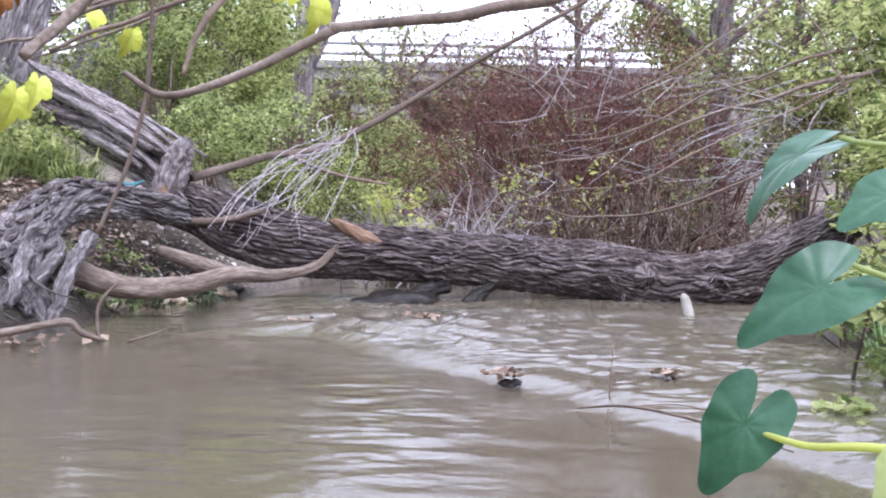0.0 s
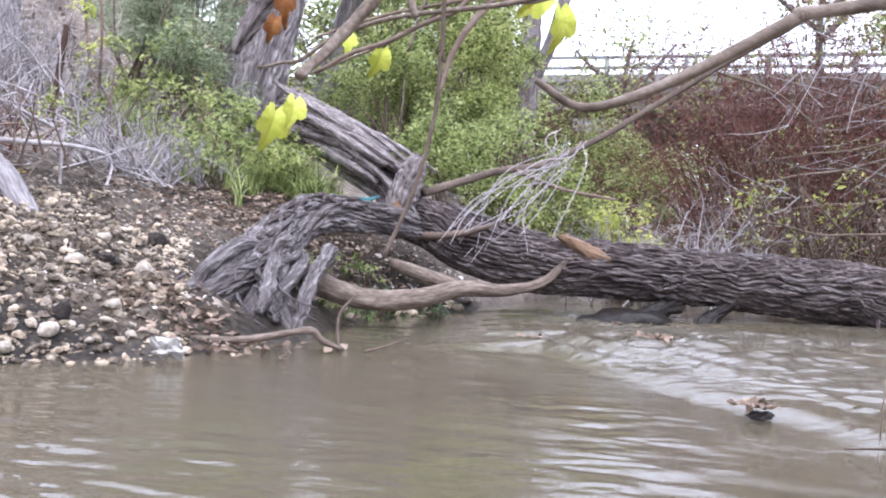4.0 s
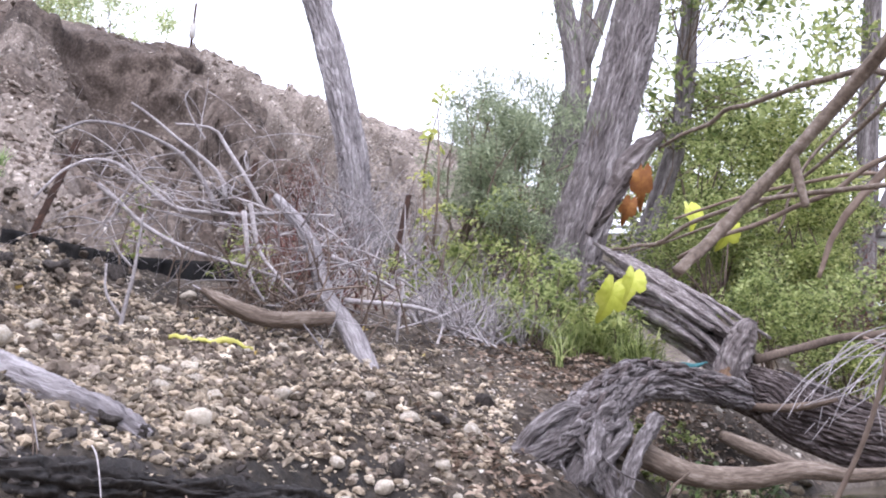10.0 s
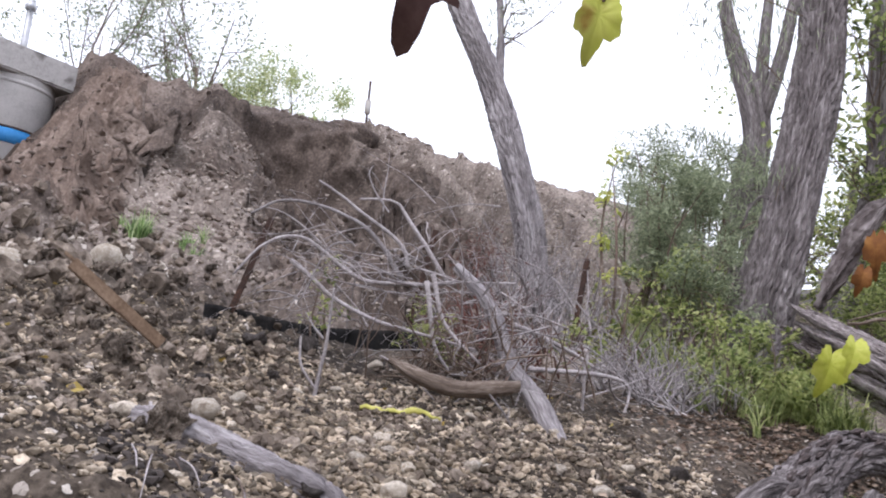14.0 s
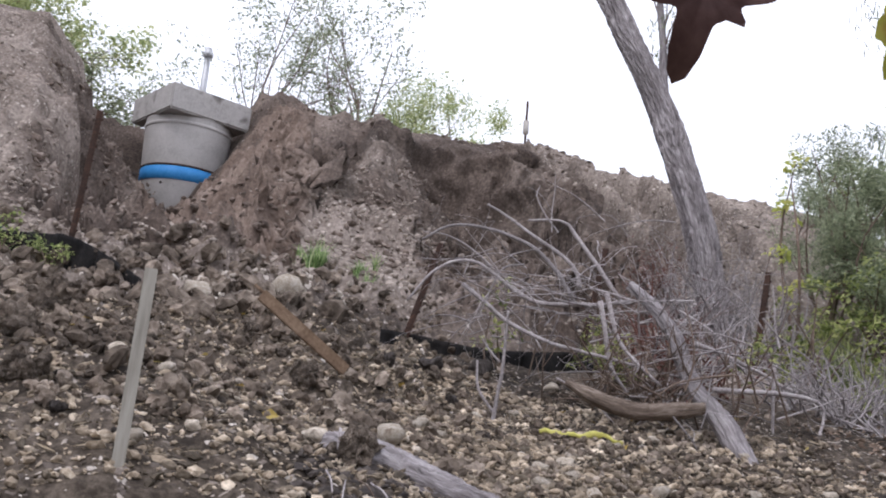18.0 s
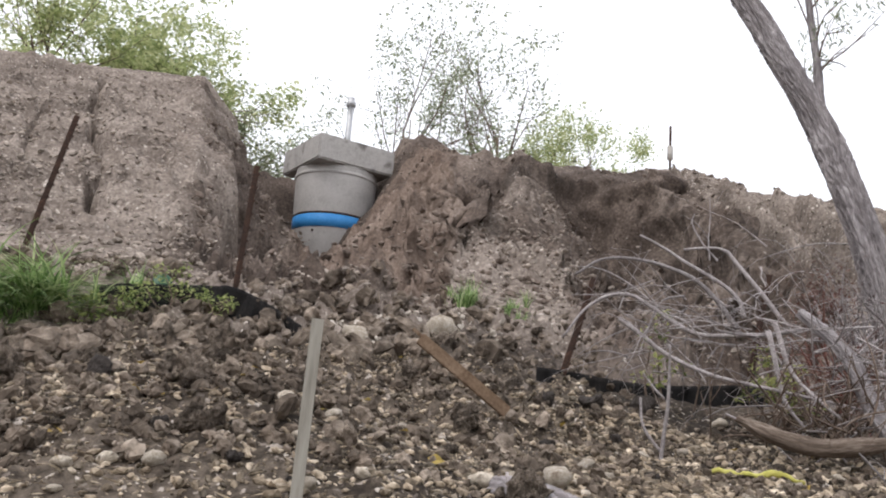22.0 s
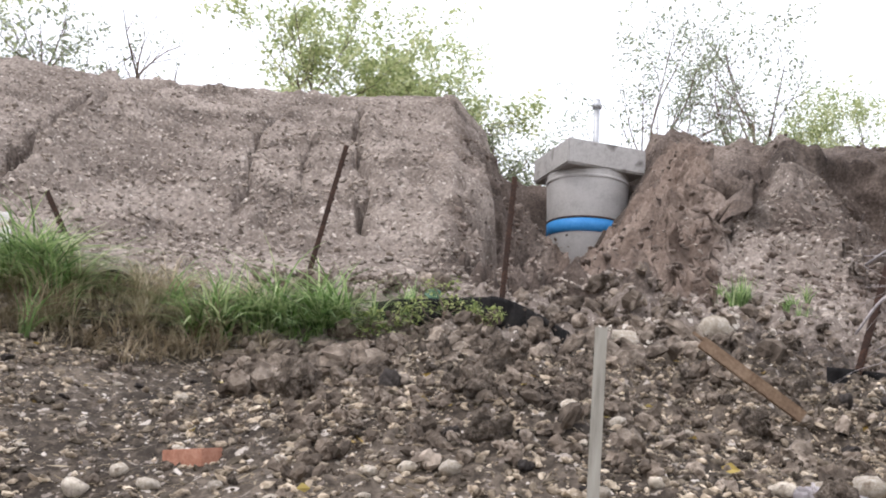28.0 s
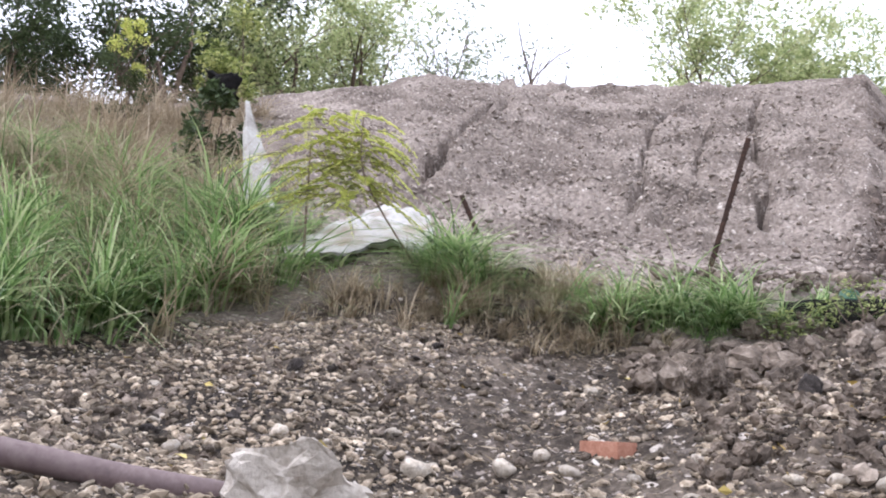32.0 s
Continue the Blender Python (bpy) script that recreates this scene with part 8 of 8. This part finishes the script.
leaf2 = blade("leaf", heart, (0.505, 1.2, 0.345), (-0.8, 0.1, -0.5), (-0.2, -0.75, 0.6), 0.128, M_BIGLEAF, taro, 0.25, 0.12, narrow=0.74)
leaf3 = blade("leaf", heart, (0.555, 1.4, 0.545), (-0.8, 0.1, -0.6), (-0.45, -0.35, 0.85), 0.125, M_BIGLEAF, taro, 0.4, 0.1, narrow=0.7)
leaf4 = blade("leaf", heart, (0.63, 1.26, 0.475), (-0.9, -0.1, -0.35), (0.0, -0.6, 0.8), 0.085, M_BIGLEAF, taro, 0.3, 0.1)
blade("leaf", heart, (0.53, 1.0, 0.15), (-0.6, -0.2, -0.5), (-0.2, -0.8, 0.6), 0.06, M_GREEN, taro, 0.3, 0.1)
limb("stalk", [(0.425, 1.178, 0.155, 0.004), (0.47, 1.13, 0.15, 0.005), (0.54, 1.08, 0.16, 0.006), (0.7, 1.05, 0.14, 0.007), (0.85, 1.1, 0.05, 0.008)], M_YELLOWLEAF, leaf1, "pale green leaf stalk", sides=10)
limb("stalk", [(0.54, 1.18, 0.38, 0.004), (0.62, 1.15, 0.33, 0.005), (0.8, 1.12, 0.1, 0.007)], M_GREEN, leaf2, sides=10)
limb("stalk", [(0.6, 1.37, 0.57, 0.004), (0.72, 1.3, 0.5, 0.005), (0.82, 1.2, 0.1, 0.007)], M_GREEN, leaf3, sides=10)
limb("stalk", [(0.68, 1.24, 0.48, 0.004), (0.76, 1.2, 0.4, 0.005), (0.84, 1.15, 0.08, 0.007)], M_GREEN, leaf4, sides=10)

bough = thing("overhead_bough", "brown tree bough reaching in close overhead with yellow-green leaves", "branch", (0.3, 0.7, 1.6))
limb("bough", [(-0.458, 0.968, 0.586, 0.0058), (-0.43, 1.0, 0.63, 0.0064), (-0.395, 1.02, 0.68, 0.0067), (-0.35, 1.03, 0.735, 0.0070), (-0.3, 1.02, 0.79, 0.0072), (-0.24, 0.98, 0.85, 0.0078), (-0.1, 0.85, 1.0, 0.0089), (0.3, 0.7, 1.6, 0.0164)], M_LIVE, bough, sides=16, steps=10, bark=0.0012, ridges=5)
limb("spur", [(-0.36, 1.03, 0.72, 0.006), (-0.353, 1.03, 0.695, 0.005), (-0.345, 1.03, 0.665, 0.004)], M_LIVE, bough, sides=8)
for k, pts in enumerate((((-0.56, 1.26, 0.65, 0.003), (-0.43, 1.3, 0.72, 0.0035), (-0.32, 1.32, 0.78, 0.004), (-0.2, 1.3, 0.86, 0.005), (0.1, 1.0, 1.2, 0.007)), ((-0.7, 1.36, 0.68, 0.0025), (-0.62, 1.34, 0.685, 0.003), (-0.47, 1.3, 0.735, 0.0035), (-0.2, 1.24, 0.745, 0.004), (-0.07, 1.14, 0.77, 0.0045), (0.2, 1.0, 1.1, 0.006)), ((-0.385, 1.31, 0.63, 0.003), (-0.36, 1.32, 0.71, 0.005), (-0.32, 1.33, 0.76, 0.006), (-0.29, 1.33, 0.83, 0.007), (-0.2, 1.2, 1.1, 0.009)), ((-0.66, 1.43, 0.86, 0.003), (-0.55, 1.39, 0.89, 0.0035), (-0.45, 1.32, 0.89, 0.004), (-0.33, 1.24, 0.885, 0.0045), (-0.2, 1.16, 0.85, 0.005), (0.0, 1.0, 1.1, 0.007)), ((-0.61, 1.38, 0.73, 0.002), (-0.49, 1.41, 0.77, 0.0025), (-0.36, 1.44, 0.8, 0.003), (-0.23, 1.46, 0.815, 0.0035), (0.0, 1.4, 1.0, 0.005)), ((-0.45, 1.36, 0.7, 0.002), (-0.42, 1.38, 0.8, 0.0025), (-0.34, 1.4, 0.9, 0.003), (-0.2, 1.3, 1.05, 0.005)))):
    limb("twig", pts, M_LIVE if k % 2 else M_BROWNTWIG, bough, sides=7, steps=8, wob=0.004, seed=k)
for c, tip, s in (((-1.02, 2.12, 0.7), (-0.25, -0.1, -0.95), 0.085), ((-0.965, 2.12, 0.735), (-0.05, -0.3, -0.9), 0.065), ((-0.79, 2.0, 0.875), (0.3, -0.2, -0.9), 0.05), ((-0.7, 1.98, 0.825), (-0.3, 0.0, -0.8), 0.055), ((-0.36, 2.1, 0.975), (-0.8, 0.1, -0.4), 0.07), ((-0.31, 2.1, 0.93), (-0.1, 0.1, -1), 0.08)):
    blade("leaf", lobed, c, tip, (0.75, -0.6, 0.3), s * 0.95, M_YOUNG, bough, 0.45, 0.5, 5, 60, "yellow-green lobed leaf", 0.72)
limb("twig", [(-0.98, 2.12, 0.8, 0.002), (-0.8, 2.0, 0.82, 0.003), (-0.55, 1.9, 0.9, 0.004), (-0.2, 1.6, 1.1, 0.006)], M_LIVE, bough, sides=6)
limb("peeling_stub", [(-0.65, 1.42, 0.88, 0.0043), (-0.675, 1.412, 0.855, 0.0115), (-0.7, 1.405, 0.82, 0.0173), (-0.715, 1.4, 0.79, 0.0130), (-0.73, 1.39, 0.755, 0.0115), (-0.75, 1.38, 0.705, 0.0022)], M_GREYWOOD, bough, "withered grey hanging leaf", sides=20, steps=10, bark=0.007, ridges=5)
blade("leaf", lobed, (-0.672, 1.4, 0.8), (-0.05, 0, -1), (0.3, -0.9, 0.2), 0.05, M_ORANGELEAF, bough, 0.5, 0.4, 5, 48, "orange dead leaf", 0.5)
blade("leaf", lobed, (-0.69, 1.395, 0.755), (-0.3, 0, -1), (0.5, -0.8, 0.1), 0.033, M_ORANGELEAF, bough, 0.5, 0.4, 5, 48, "orange dead leaf", 0.6)

arc = thing("near_twig", "smooth grey twig bowing across close to the eye", "twig", (0.2, 0.3, 0.6))
limb("twig", [(-0.089, 0.247, 0.446, 0.0008), (-0.078, 0.25, 0.4405, 0.001), (-0.06, 0.255, 0.447, 0.0013), (-0.036, 0.2595, 0.4605, 0.0015), (-0.033, 0.26, 0.4625, 0.0019), (-0.03, 0.26, 0.463, 0.0015), (-0.01, 0.262, 0.466, 0.0016), (0.011, 0.262, 0.4695, 0.0018), (0.06, 0.27, 0.49, 0.002), (0.2, 0.3, 0.6, 0.003)], M_LIVE, arc, sides=14, steps=10)
hang = thing("hanging_stem", "thin brown stem hanging down close to the eye", "twig", (-0.213, 0.646, 0.95))
limb("stem", [(-0.213, 0.646, 0.95, 0.0018), (-0.213, 0.646, 0.573, 0.0015), (-0.214, 0.646, 0.538, 0.0015), (-0.216, 0.645, 0.499, 0.0015), (-0.227, 0.641, 0.448, 0.0015), (-0.245, 0.634, 0.399, 0.0015)], M_BROWNTWIG, hang, sides=8, steps=8)
deadl = thing("dead_leaf", "dark brown pointed dead leaf hanging overhead", "leaf", (-0.49, 0.29, 0.72))
blade("blade", tapering, (-0.487, 0.29, 0.682), (-0.3, -0.1, -1), (0.62, -0.62, -0.35), 0.031, M_DEADLEAF, deadl, 0.4, 0.3, 6, 60, narrow=1.3)
limb("stalk", [(-0.488, 0.29, 0.685, 0.0007), (-0.47, 0.3, 0.74, 0.0008), (-0.4, 0.35, 0.85, 0.001)], M_BROWNTWIG, deadl, sides=6)
yel = thing("yellow_leaf", "yellow leaf with brown edges hanging overhead", "leaf", (-0.42, 0.34, 0.7))
blade("blade", lobed, (-0.437, 0.355, 0.674), (-0.25, 0.0, -1), (0.7, -0.5, 0.1), 0.024, M_YOUNG, yel, 0.3, 0.4, 6, 60, narrow=0.65)
limb("stalk", [(-0.435, 0.355, 0.68, 0.0006), (-0.41, 0.355, 0.74, 0.0008), (-0.36, 0.38, 0.85, 0.001)], M_BROWNTWIG, yel, sides=6)
